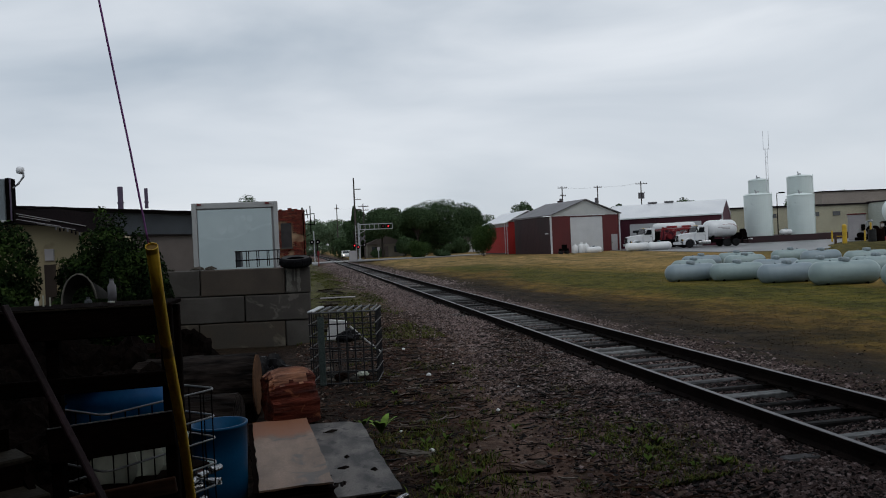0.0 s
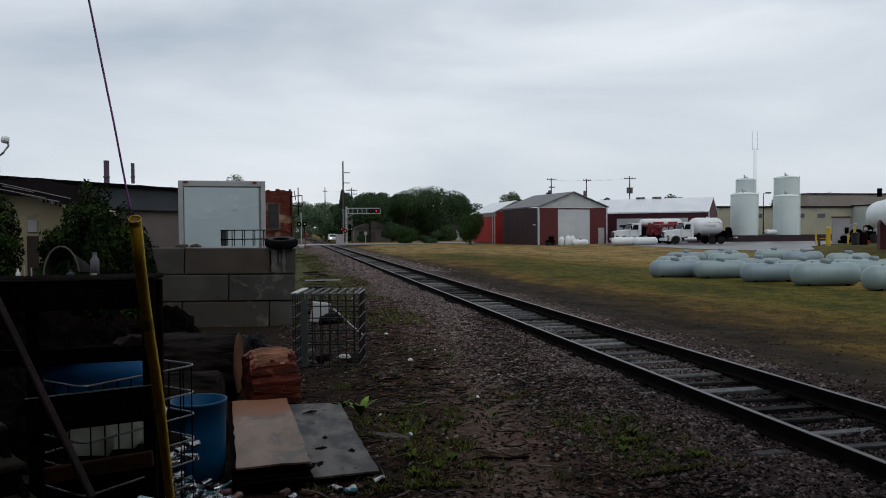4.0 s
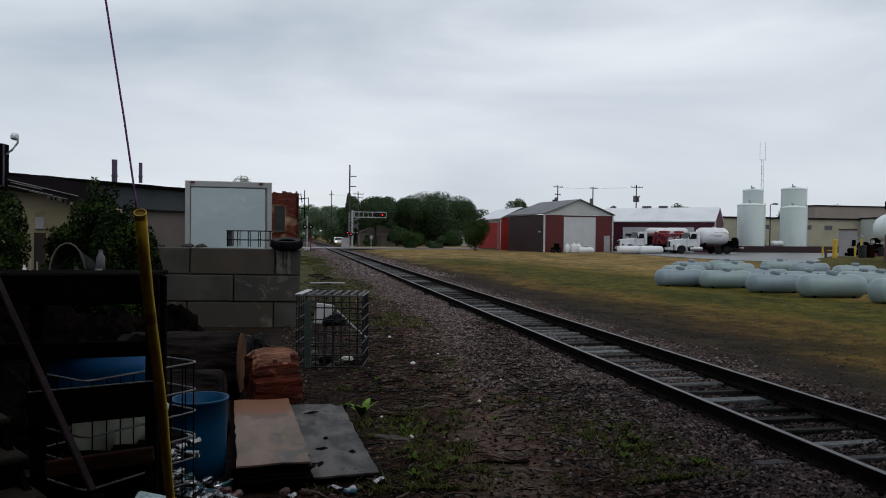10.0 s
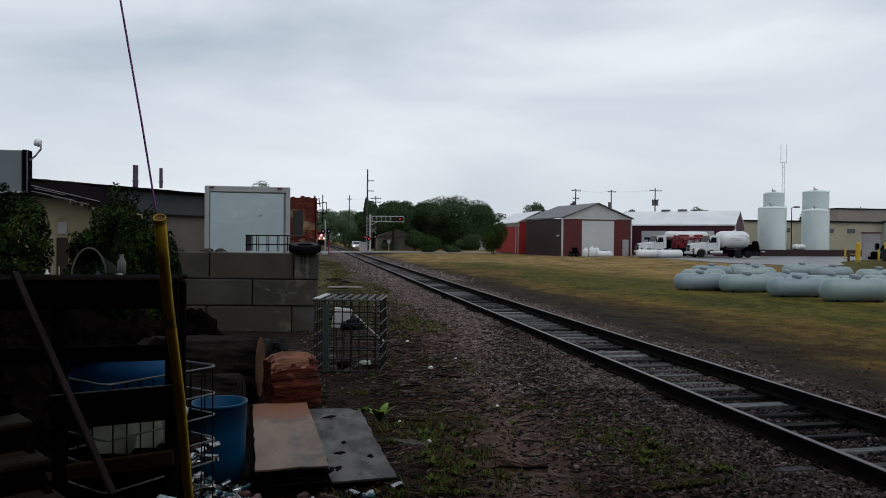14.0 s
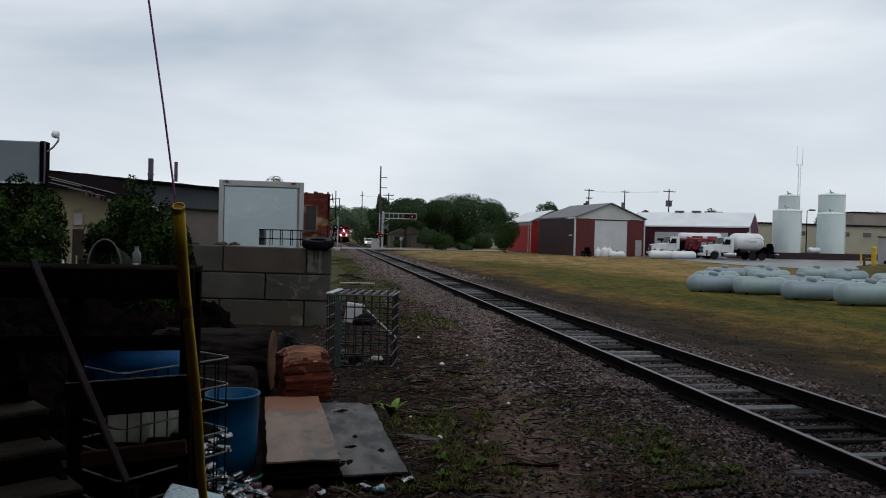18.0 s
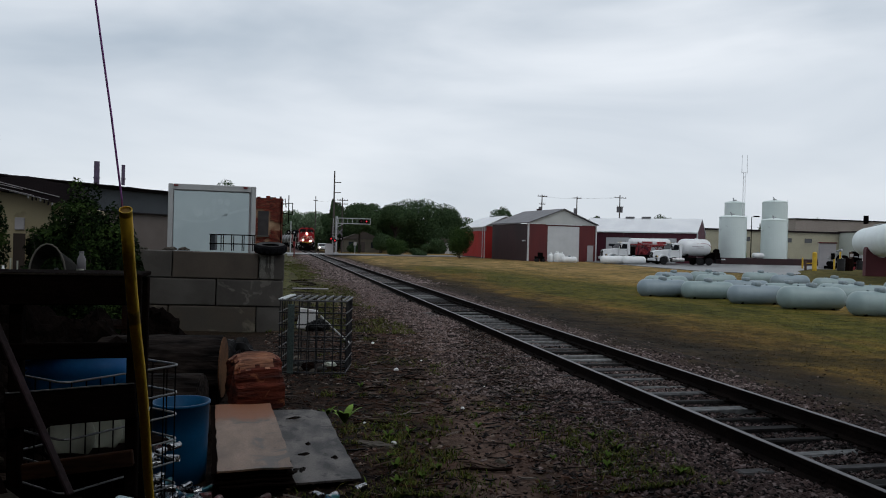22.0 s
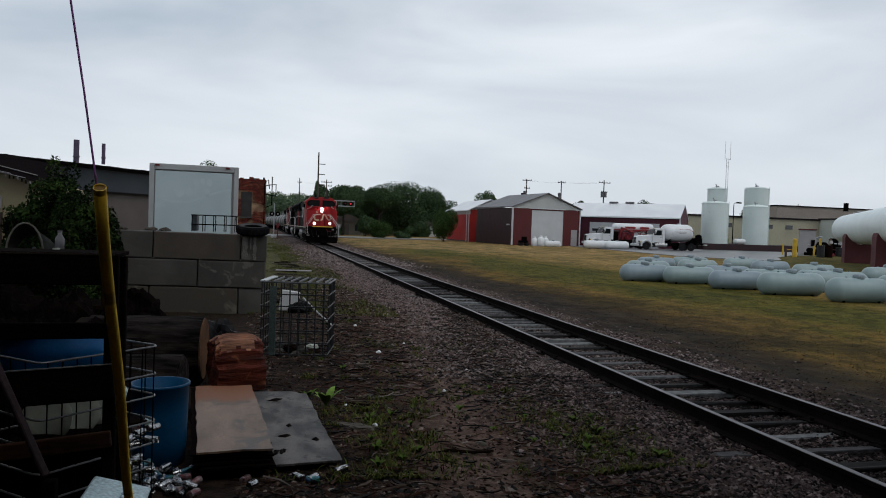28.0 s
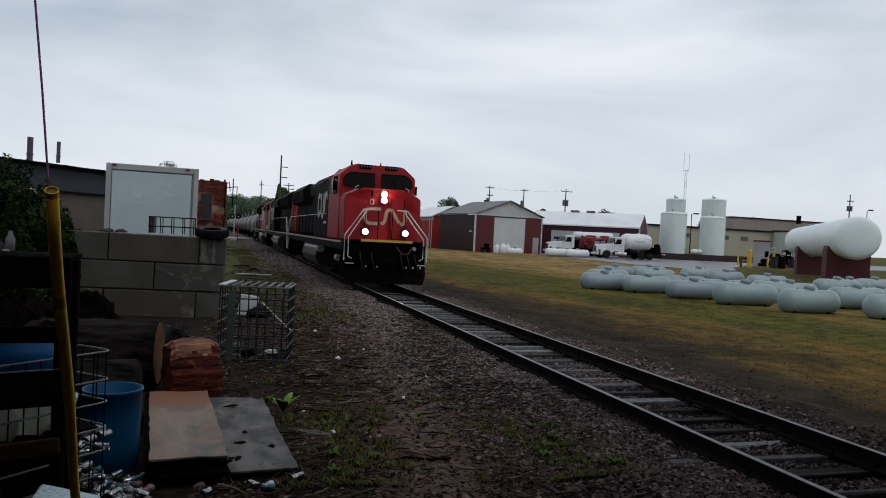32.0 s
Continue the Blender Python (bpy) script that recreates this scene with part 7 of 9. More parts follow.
M_ROD = mat("dark_violet_fibre_rod", (0.34, 0.13, 0.42), (0.42, 0.16, 0.50), 5, 0.5, bump=0.02)
M_WIRE = mat("dull_galvanised_wire", (0.16, 0.165, 0.17), (0.11, 0.115, 0.12), 6, 0.45, 0.5, bump=0.05)
M_BLUE = mat("blue_barrel_plastic", (0.002, 0.058, 0.142), (0.002, 0.044, 0.108), 3, 0.45, bump=0.05, spec=0.1, stain=(0.004, 0.042, 0.11), stain_at=0.62, stain_scale=4)
M_BLUE_TUB = mat("blue_tub_plastic", (0.010, 0.165, 0.44), (0.006, 0.115, 0.33), 3, 0.45, bump=0.03, spec=0.2)
M_CHINA = mat("pale_green_grey_dish", (0.50, 0.53, 0.46), (0.36, 0.385, 0.33), 4, 0.4, bump=0.03)
M_PLY = mat("wet_plywood", (0.205, 0.134, 0.094), (0.092, 0.055, 0.034), 2.4, 0.5, bump=0.12, fine=50, stretch=(2.2, 0.9, 1), contrast=0.34, stain=(0.066, 0.052, 0.044), stain_at=0.58, stain_scale=3.0, band=(0.36, 0.58, (0.150, 0.045, 0.009)))
M_PLYGREY = mat("grey_weathered_ply", (0.100, 0.088, 0.082), (0.020, 0.018, 0.018), 2.2, 0.6, bump=0.2, fine=50, stretch=(2.0, 1.1, 1), contrast=0.17, stain=(0.014, 0.012, 0.012), stain_at=0.58, stain_scale=6.5)
M_LOGBARK = mat("dark_wet_bark", (0.002, 0.0016, 0.0015), (0.021, 0.0165, 0.0145), 9, 0.9, spec=0.05, bump=1.0, fine=22, stretch=(0.22, 1, 1), contrast=0.20)
M_LOGFACE = mat("sawn_log_face", (0.13, 0.065, 0.032), (0.07, 0.034, 0.018), 3, 0.8, bump=0.2, spec=0.1)
M_LOGRED = mat("red_split_wood", (0.13, 0.028, 0.016), (0.010, 0.0035, 0.003), 3.2, 0.7, bump=0.8, fine=14, stretch=(0.5, 1, 2.6), spec=0.1, stain=(0.22, 0.075, 0.035), stain_at=0.64, stain_scale=5)
M_LOGTOP = mat("orange_split_top", (0.36, 0.16, 0.085), (0.075, 0.020, 0.010), 3.0, 0.6, bump=0.8, fine=14, stretch=(0.5, 3, 3), contrast=0.2)
M_ALU = mat("crushed_aluminium", (0.42, 0.43, 0.44), (0.15, 0.15, 0.16), 30, 0.25, 1.0, bump=0.2, fine=60)
M_CANRED = mat("can_print_red", (0.10, 0.010, 0.016), (0.22, 0.20, 0.20), 25, 0.35, 0.4, bump=0.1)
M_CANBLUE = mat("can_print_blue_green", (0.03, 0.07, 0.16), (0.04, 0.16, 0.10), 12, 0.35, 0.4, bump=0.1)
M_POLY = mat("pale_polystyrene", (0.46, 0.58, 0.62), (0.40, 0.51, 0.55), 5, 0.6, bump=0.08)
# same plastic as the lid; the letters' relief shade put into its colour
M_POLYTEXT = mat("dark_relief_letters", (0.25, 0.32, 0.35), (0.20, 0.27, 0.30), 5, 0.6, bump=0.05)
M_OLDTYRE = mat("dull_black_rubber", (0.005, 0.005, 0.006), (0.009, 0.009, 0.010), 6, 1.0, bump=0.2, spec=0.02)
# upper sidewall band, paler than the black rubber
M_TYREWALL = mat("grey_tyre_sidewall", (0.055, 0.054, 0.054), (0.032, 0.031, 0.031), 5, 0.9, bump=0.1, spec=0.1)
M_BLACKBAG = mat("black_plastic", (0.006, 0.006, 0.007), (0.012, 0.012, 0.013), 4, 0.4, bump=0.5, fine=12, spec=0.08)
# brush colour taken almost to black, so it carries the shade behind the rack
M_HEAP = mat("near_black_heap", (0.002, 0.0016, 0.0014), (0.006, 0.0042, 0.0036), 7, 1.0, bump=1.0, fine=22, spec=0.01)
M_SEAT = mat("dull_olive_grey_shell", (0.034, 0.033, 0.029), (0.013, 0.0125, 0.011), 4, 0.8, bump=0.05)
M_CAGE = mat("dark_cage_wire", (0.022, 0.023, 0.026), (0.014, 0.0145, 0.016), 6, 0.5, 0.3, bump=0.05)

# yellow pipe with a rod standing in it
# darker pipe yellow: the shade inside the mouth put into colour
M_BORE = mat("shaded_yellow_plastic", (0.22, 0.125, 0.015), (0.12, 0.065, 0.01), 30, 0.7, bump=0.05)
pipe = thing("marker_pole", pose(-0.64, 4.57, -0.03), "leaning yellow plastic pipe holding a thin violet rod", "pole")
a, b = Vector((0, 0, 0)), Vector((0.09, -1.70, 2.22))
u = (b - a).normalized()
bm = B()
pts = [a.lerp(b, k / 14) + Vector((0.004 * math.sin(k * 0.9), 0, 0.0)) for k in range(15)]
tube(bm, pts, 0.0225, 16)
part("pipe", bm, M_PIPE_Y, pipe, "", True)
bm = B()
q = u.to_track_quat("Z", "Y").to_matrix().to_4x4()
lathe(bm, [(0.0226, -0.015), (0.0230, 0.010), (0.0200, 0.010), (0.0195, -0.012)], 20, Matrix.Translation(b) @ q)
part("pipe_mouth", bm, M_PIPE_Y, pipe, "open rim of the pipe")
part("pipe_bore", cyl(B(), b - u * 0.01, b + u * 0.004, 0.0198, None, 20), M_BORE, pipe, "disc closing the pipe in a shaded yellow")
rod = part("rod", tube(B(), [b - u * 0.06 + Vector((-0.010, 0, 0)), b + Vector((-0.016, 0.0, 0.05)), b + Vector((-0.06, 0.0, 0.35)), b + Vector((-0.10, 0.0, 0.60)), b + Vector((-0.15, 0, 0.92)), b + Vector((-0.22, 0, 1.35))], 0.0038, 8), M_ROD, pipe, "thin violet rod")
ROD_FOOT = b.copy()

# timber rack
rack = thing("timber_rack", pose(0, 5.0, -0.03), "near-black timber rack with wide boards", "rack")
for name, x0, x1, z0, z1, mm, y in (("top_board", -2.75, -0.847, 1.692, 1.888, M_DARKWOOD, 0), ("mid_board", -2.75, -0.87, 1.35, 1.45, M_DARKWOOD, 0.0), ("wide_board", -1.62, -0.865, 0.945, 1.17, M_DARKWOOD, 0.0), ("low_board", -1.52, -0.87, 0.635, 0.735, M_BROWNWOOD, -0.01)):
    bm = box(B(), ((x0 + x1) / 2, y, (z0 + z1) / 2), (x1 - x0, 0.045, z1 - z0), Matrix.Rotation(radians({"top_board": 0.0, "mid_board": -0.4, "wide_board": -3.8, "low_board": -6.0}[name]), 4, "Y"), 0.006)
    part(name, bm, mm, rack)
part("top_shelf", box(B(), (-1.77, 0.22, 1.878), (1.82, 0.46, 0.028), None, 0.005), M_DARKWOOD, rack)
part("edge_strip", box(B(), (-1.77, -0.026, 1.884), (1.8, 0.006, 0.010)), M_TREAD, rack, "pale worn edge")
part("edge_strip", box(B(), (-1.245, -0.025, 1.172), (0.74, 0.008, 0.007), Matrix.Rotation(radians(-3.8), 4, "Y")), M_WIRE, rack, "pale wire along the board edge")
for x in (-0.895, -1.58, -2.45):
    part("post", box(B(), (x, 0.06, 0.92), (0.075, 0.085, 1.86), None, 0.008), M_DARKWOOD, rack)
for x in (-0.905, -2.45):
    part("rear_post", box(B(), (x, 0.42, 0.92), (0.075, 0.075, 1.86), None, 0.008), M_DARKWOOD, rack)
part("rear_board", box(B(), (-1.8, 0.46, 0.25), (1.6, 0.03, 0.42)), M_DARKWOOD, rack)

bar = thing("leaning_bar", pose(-1.08, 4.4, 0), "dark rusty flat bar leaning as a stair rail", "bar")
bm = B()
p0, p1 = Vector((-0.013, 0.0, 0.66)), Vector((-0.705, 0.47, 1.906))
d = (p1 - p0)
box(bm, (p0 + p1) / 2, (0.045, 0.028, d.length), d.to_track_quat("Z", "Y").to_matrix().to_4x4(), 0.006)
part("bar", bm, M_HANDRAIL, bar)
part("foot", box(B(), (0.0, 0.03, 0.31), (0.07, 0.07, 0.64), None, 0.005), M_DARKWOOD, bar, "black timber post")

stairs = thing("wooden_stairs", pose(-1.35, 4.48, 0.05, 0, 0, 35), "short dark timber stairs with worn grey treads", "stairs")
for k in range(6):
    z, y = 0.575 + (k - 3) * 0.165, (k - 3) * 0.32
    part("tread", box(B(), (-0.55, y + 0.15, z - 0.022), (1.1, 0.30, 0.045), None, 0.012), M_TREAD, stairs)
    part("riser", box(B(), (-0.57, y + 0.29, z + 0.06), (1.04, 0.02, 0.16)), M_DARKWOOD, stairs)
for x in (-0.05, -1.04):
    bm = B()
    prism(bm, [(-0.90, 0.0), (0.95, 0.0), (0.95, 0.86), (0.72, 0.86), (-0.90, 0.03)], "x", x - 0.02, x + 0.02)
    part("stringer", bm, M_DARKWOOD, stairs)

# wire crate with a tub, dishes and cans
crate = thing("wire_crate", pose(-1.205, 5.525, 0, 0, 0, 47), "rounded galvanised wire crate behind the rack", "crate")
for z in (0.14, 0.30, 0.47, 0.63, 0.81, 0.97, 1.17):
    part("wire_hoop", tube(B(), rounded_loop(0, 0, z, 0.90, 0.62, 0.07), 0.0075, 6, True), M_WIRE, crate)
for i in range(9):
    x = -0.40 + i * 0.10
    for y in (-0.31, 0.31):
        part("upright", tube(B(), [(x, y, 0.02), (x, y, 1.17)], 0.005, 5), M_STEEL_DARK, crate)
for i in range(3):
    for x in (-0.45, 0.45):
        part("upright", tube(B(), [(x, -0.16 + i * 0.16, 0.02), (x, -0.16 + i * 0.16, 1.17)], 0.005, 5), M_STEEL_DARK, crate)
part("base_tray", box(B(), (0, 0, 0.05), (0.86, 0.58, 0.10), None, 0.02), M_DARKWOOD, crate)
tub = thing("plastic_tub", pose(-1.33, 5.64, 0.955, -22, 0, 20), "blue plastic tub resting in the wire crate", "tub")
bm = B()
wall_h = 0.25
outer, inner = rounded_loop(0, 0, 0, 0.76, 0.50, 0.24, 9), rounded_loop(0, 0, 0, 0.74, 0.48, 0.23, 9)
rings = [[bm.verts.new((x * s, y * s, z)) for x, y, _ in src] for src, s, z in ((outer, 0.90, 0.0), (outer, 1.0, wall_h), (inner, 1.0, wall_h), (inner, 0.90, 0.012))]
for p_, q_ in zip(rings, rings[1:]):
    for i in range(len(p_)):
        bm.faces.new((p_[i], p_[(i + 1) % len(p_)], q_[(i + 1) % len(p_)], q_[i]))
bm.faces.new(rings[0][::-1])
bm.faces.new(rings[-1])
part("shell", bm, M_BLUE_TUB, tub, "", True)
part("rim", tube(B(), rounded_loop(0, 0, wall_h, 0.772, 0.512, 0.245, 9), 0.008, 6, True), M_BLUE_TUB, tub)
stand = thing("wooden_crate", pose(-1.24, 5.66, 0.10, 0, 0, 47), "dark wooden crate inside the wire frame", "crate")
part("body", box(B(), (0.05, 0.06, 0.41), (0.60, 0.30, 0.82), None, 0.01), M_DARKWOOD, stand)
for i, (x, z, r) in enumerate(((-1.32, 0.735, 0.165), (-1.17, 0.74, 0.15), (-1.05, 0.765, 0.135))):
    o = thing("dish", pose(x, 5.33 + 0.12 * i, z, 74, 0, -8 + 12 * i), "pale dull dish standing in the crate", "dish", "dishes")
    part("plate", lathe(B(), [(0.02, 0.0), (r * 0.6, 0.004), (r, 0.03), (r, 0.038), (r * 0.6, 0.014), (0.02, 0.010)], 24), M_CHINA, o, "", True)
jug = thing("plastic_jug", pose(-1.0, 5.62, 0.66, 0, 14, 10), "pale square plastic jug in the crate", "jug")
part("body", box(B(), (0, 0, 0.12), (0.14, 0.12, 0.24), None, 0.025), M_POLY, jug)
part("cap", cyl(B(), (0, 0, 0.24), (0, 0, 0.28), 0.025, 0.022, 10), M_POLY, jug)
ledge = thing("crate_shelf", pose(-1.17, 5.52, 0.60, 0, 0, 40), "dark board shelf in the wire crate", "shelf")
part("board", box(B(), (0, -0.06, 0.035), (0.75, 0.34, 0.025), None, 0.004), M_DARKWOOD, ledge)

# blue barrel
barrel = thing("barrel", pose(-0.79, 6.72, -0.03), "blue open-topped plastic barrel", "barrel")
R = 0.235
prof = [(0.19, 0.0), (0.215, 0.02), (0.225, 0.2), (0.232, 0.45), (0.238, 0.68), (0.246, 0.685), (0.246, 0.705), (0.226, 0.705), (0.220, 0.45), (0.205, 0.04), (0.02, 0.035)]
part("shell", lathe(B(), prof, 40), M_BLUE, barrel, "", True)
part("handle_tab", box(B(), (-0.06, -0.245, 0.42), (0.10, 0.012, 0.06), Matrix.Rotation(radians(20), 4, "Y"), 0.01), M_POLY, barrel, "pale torn label")

# plywood sheets
ply = thing("plywood_stack", pose(-0.235, 7.36, 0, 0, 0, 5.0), "stack of wet split plywood sheets on the ground", "plywood")


def sheet(name, cx, cy, z, w, L, th, material, parent, seed, label="", warp=0.02, corner=0.0):
    r = random.Random(seed)
    bm = B()
    nx, ny = 5, 16
    top, bot = [], []
    for j in range(ny + 1):
        for i in range(nx + 1):
            ux, uy = i / nx - 0.5, j / ny - 0.5
            ex = r.uniform(-0.009, 0.006) if i in (0, nx) else 0
            ey = r.uniform(-0.010, 0.010) if j in (0, ny) else 0
            if j == ny and i >= nx - 1:
                ey -= corner * (1.0 if i == nx else 0.3)
                ex -= corner * 0.6 * (i == nx)
            zz = z + warp * (math.sin(uy * 3 + seed) + 0.6 * noise.noise((ux * 2 + seed, uy * 3, 0)))
            top.append(bm.verts.new((cx + ux * w + ex, cy + uy * L + ey, zz)))
            bot.append(bm.verts.new((cx + ux * w + ex, cy + uy * L + ey, zz - th)))
    for j in range(ny):
        for i in range(nx):
            k = j * (nx + 1) + i
            bm.faces.new((top[k], top[k + 1], top[k + nx + 2], top[k + nx + 1]))
            bm.faces.new((bot[k], bot[k + nx + 1], bot[k + nx + 2], bot[k + 1]))
    edge = [i for i in range(nx + 1)] + [(j + 1) * (nx + 1) - 1 for j in range(1, ny + 1)] + [ny * (nx + 1) + i for i in range(nx - 1, -1, -1)] + [j * (nx + 1) for j in range(ny - 1, 0, -1)]
    for a_, b_ in zip(edge, edge[1:] + edge[:1]):
        bm.faces.new((top[b_], top[a_], bot[a_], bot[b_]))
    return part(name, bm, material, parent, label)


sheet("sheet", 0.0, 0.0, 0.225, 0.60, 2.36, 0.016, M_PLY, ply, 1, "pale wet top sheet")
# lower sheets near black: shade below the top sheet put into colour
for k, (dx, dy, z) in enumerate(((-0.045, 0.035, 0.200), (0.01, 0.03, 0.165), (-0.02, 0.0, 0.13), (0.02, -0.04, 0.10), (-0.03, 0.02, 0.06))):
    sheet("sheet", dx, dy, z, 0.60, 2.36, 0.016, M_DARKWOOD, ply, 1, "", 0.02)
for y in (-0.9, 0.0, 0.9):
    part("batten", box(B(), (0, y, 0.012), (0.58, 0.09, 0.10), None, 0.005), M_DARKWOOD, ply)
grey = thing("grey_board", pose(0.375, 7.48, 0.045, 1.5, 0, 4.5), "grey weathered plywood board lying on the ground", "board")
sheet("sheet", 0.0, 0.0, 0.05, 0.58, 2.42, 0.018, M_PLYGREY, grey, 5, "", 0.012, 0.11)
part("batten", box(B(), (0.0, -0.9, -0.015), (0.5, 0.09, 0.09), None, 0.005), M_DARKWOOD, grey)
part("batten", box(B(), (0.0, 0.8, -0.02), (0.5, 0.09, 0.08), None, 0.005), M_DARKWOOD, grey)
wr = random.Random(12)
for x, y, a, L in ((0.22, 8.25, 20, 0.18), (0.10, 6.55, 55, 0.22), (0.06, 7.3, 5, 0.05), (0.33, 7.2, 10, 0.05), (0.28, 6.85, 15, 0.11), (0.55, 6.7, 0, 0.06), (0.18, 6.35, 70, 0.15), (0.25, 6.38, 75, 0.12)):
    o = thing("wood_splinter", pose(x, y, 0.118, 0, 0, a), "dark wood splinter lying on the grey board", "splinter", "splinters")
    bm = cyl(B(), (-L / 2, 0, 0.012), (L * 0.1, wr.uniform(-0.02, 0.02), 0.014), 0.006, 0.019, 6)
    cyl(bm, (L * 0.1, 0, 0.014), (L / 2, wr.uniform(-0.03, 0.03), 0.012), 0.019, 0.003, 6)
    for v in bm.verts:
        v.co += Vector((wr.uniform(-1, 1), wr.uniform(-1, 1), wr.uniform(-0.5, 0.5))) * 0.006
    part("piece", bm, M_LOGBARK, o)


# logs
def log(name, label, x, y, z, r, L, rot, face=True, seed=1, bark=None):
    o = thing(name, pose(x, y, z, *rot), label, "log", "logs")
    bm = B()
    seg, n = 54, 15

    def rad(k, xx):
        w = noise.noise((math.cos(k * math.tau / seg) * 6, math.sin(k * math.tau / seg) * 6, xx * 2.2 + seed))
        return r * (0.97 + 0.06 * noise.noise((k * 0.15, xx, seed)) - 0.085 * abs(w))

    rings = []
    for j in range(n):
        xx = (j / (n - 1) - 0.5) * L
        rings.append([bm.verts.new((xx, rad(k, xx) * math.cos(k * math.tau / seg), rad(k, xx) * math.sin(k * math.tau / seg))) for k in range(seg)])
    for p_, q_ in zip(rings, rings[1:]):
        for k in range(seg):
            bm.faces.new((p_[k], q_[k], q_[(k + 1) % seg], p_[(k + 1) % seg]))
    bm.faces.new(rings[0])
    bm.faces.new(rings[-1][::-1])
    bmesh.ops.recalc_face_normals(bm, faces=bm.faces[:])
    part("bark", bm, bark or M_LOGBARK, o)
    for s in (-1, 1):
        part("cut_face", lathe(B(), [(r * 0.91, 0), (r * 0.90, 0.012), (0.02, 0.016)], 26, Matrix.Translation((s * L / 2, 0, 0)) @ Matrix.Rotation(radians(90 * s), 4, "Y")), M_LOGFACE if face else M_LOGBARK, o, "pale sawn face" if face else "")
    return o


log("log", "thick dark log lying with a pale sawn end", -1.40, 9.95, 0.43, 0.43, 1.5, (0, 0, -5), seed=1)
log("log", "dark log lying behind the barrel", -1.12, 8.35, 0.32, 0.32, 0.72, (0, 0, -8), face=False, seed=3)
log("log", "dark log lying behind the other logs", -2.2, 11.0, 0.35, 0.36, 1.5, (0, 0, 12), seed=5)
prop = thing("timber_prop", pose(-1.2, 9.9, 0.0, 0, 0, -5), "black timber block under the large log", "timber")
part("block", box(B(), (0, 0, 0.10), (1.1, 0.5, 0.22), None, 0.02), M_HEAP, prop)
split = thing("split_log", pose(-0.235, 9.45, 0.0, 0, 0, 20), "split chunk of red-orange wood lying on the ground", "log", "logs")
line = [(-0.24, 0.02), (0.22, 0.02), (0.27, 0.20), (0.26, 0.44), (0.18, 0.60), (0.06, 0.68), (-0.06, 0.69), (-0.16, 0.63), (-0.23, 0.50), (-0.25, 0.40), (-0.27, 0.26)]
bm = prism(B(), line, "x", -0.30, 0.30)
bmesh.ops.subdivide_edges(bm, edges=[e for e in bm.edges if abs(e.verts[0].co.x - e.verts[1].co.x) > 0.3], cuts=9, use_grid_fill=True)
bmesh.ops.subdivide_edges(bm, edges=[e for e in bm.edges if abs(e.verts[0].co.x - e.verts[1].co.x) < 0.02], cuts=3, use_grid_fill=True)
for v in bm.verts:
    a_ = math.atan2(v.co.z - 0.3, v.co.y)
    ridge = noise.noise((v.co.x * 1.4, a_ * 5, 1)) + 0.6 * noise.noise((v.co.x * 2.5, a_ * 13, 4))
    k = 1 + 0.075 * ridge - 0.20 * (v.co.x / 0.3) ** 4 * (1 if v.co.z > 0.3 else 0.4)
    v.co.y, v.co.z = v.co.y * k, max(0.0, 0.3 + (v.co.z - 0.3) * k)
    v.co.x += 0.035 * noise.noise((v.co.y * 6, v.co.z * 6, 2)) * (1 if abs(v.co.x) > 0.28 else 0.2) - 0.05 * (v.co.z - 0.3)
wood = part("wood", bm, M_LOGRED, split)
wood.data.materials.append(M_LOGTOP)
for f in wood.data.polygons:
    if f.center.z - 0.25 * f.center.x > 0.54 + 0.16 * noise.noise((f.center.x * 5, f.center.y * 5, 7)) and abs(f.normal.x) < 0.7:
        f.material_index = 1


def lump(name, label, category, x, y, z, sx, sy, sz, material, seed, group=""):
    o = thing(name, pose(x, y, z, 0, 0, seed * 37), label, category, group)
    bm = B()
    bmesh.ops.create_icosphere(bm, subdivisions=2 if max(sx, sy) < 0.1 else 4, radius=1.0)
    for v in bm.verts:
        k = 1 + 0.35 * noise.noise(v.co * 2.2 + Vector((seed * 5, 0, 0))) + 0.18 * noise.noise(v.co * 6 + Vector((seed, 0, 0))) + 0.08 * noise.noise(v.co * 15 + Vector((seed, 3, 0)))
        v.co = Vector((v.co.x * sx * k, v.co.y * sy * k, max(-0.2 * sz, v.co.z * sz * k)))
    part("body", bm, material, o)
    return o


lump("rubbish_bag", "crumpled black plastic bag between the logs", "bag", -0.50, 10.5, 0.25, 0.32, 0.3, 0.42, M_BLACKBAG, 1)
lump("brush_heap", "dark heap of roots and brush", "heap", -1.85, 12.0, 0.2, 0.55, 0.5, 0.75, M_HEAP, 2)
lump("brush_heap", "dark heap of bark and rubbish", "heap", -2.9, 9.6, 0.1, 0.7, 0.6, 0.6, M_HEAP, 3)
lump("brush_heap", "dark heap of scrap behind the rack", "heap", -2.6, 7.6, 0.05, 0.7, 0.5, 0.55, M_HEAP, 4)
# extra black heaps added to fill the deep shade behind the rack
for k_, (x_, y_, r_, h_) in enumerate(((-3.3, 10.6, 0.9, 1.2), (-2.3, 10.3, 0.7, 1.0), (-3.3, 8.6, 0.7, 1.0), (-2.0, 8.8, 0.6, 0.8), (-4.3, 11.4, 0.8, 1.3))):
    lump("brush_heap", "black filler heap for the shade behind the rack", "heap", x_, y_, 0.05, r_, r_ * 0.7, h_, M_HEAP, 60 + k_, "brush heaps")
bush("weed", -3.0, 12.9, 0.0, 1.0, 0.9, "bright green weeds behind the rack", 700, 0.06, M_LEAF_BR, "", 31)

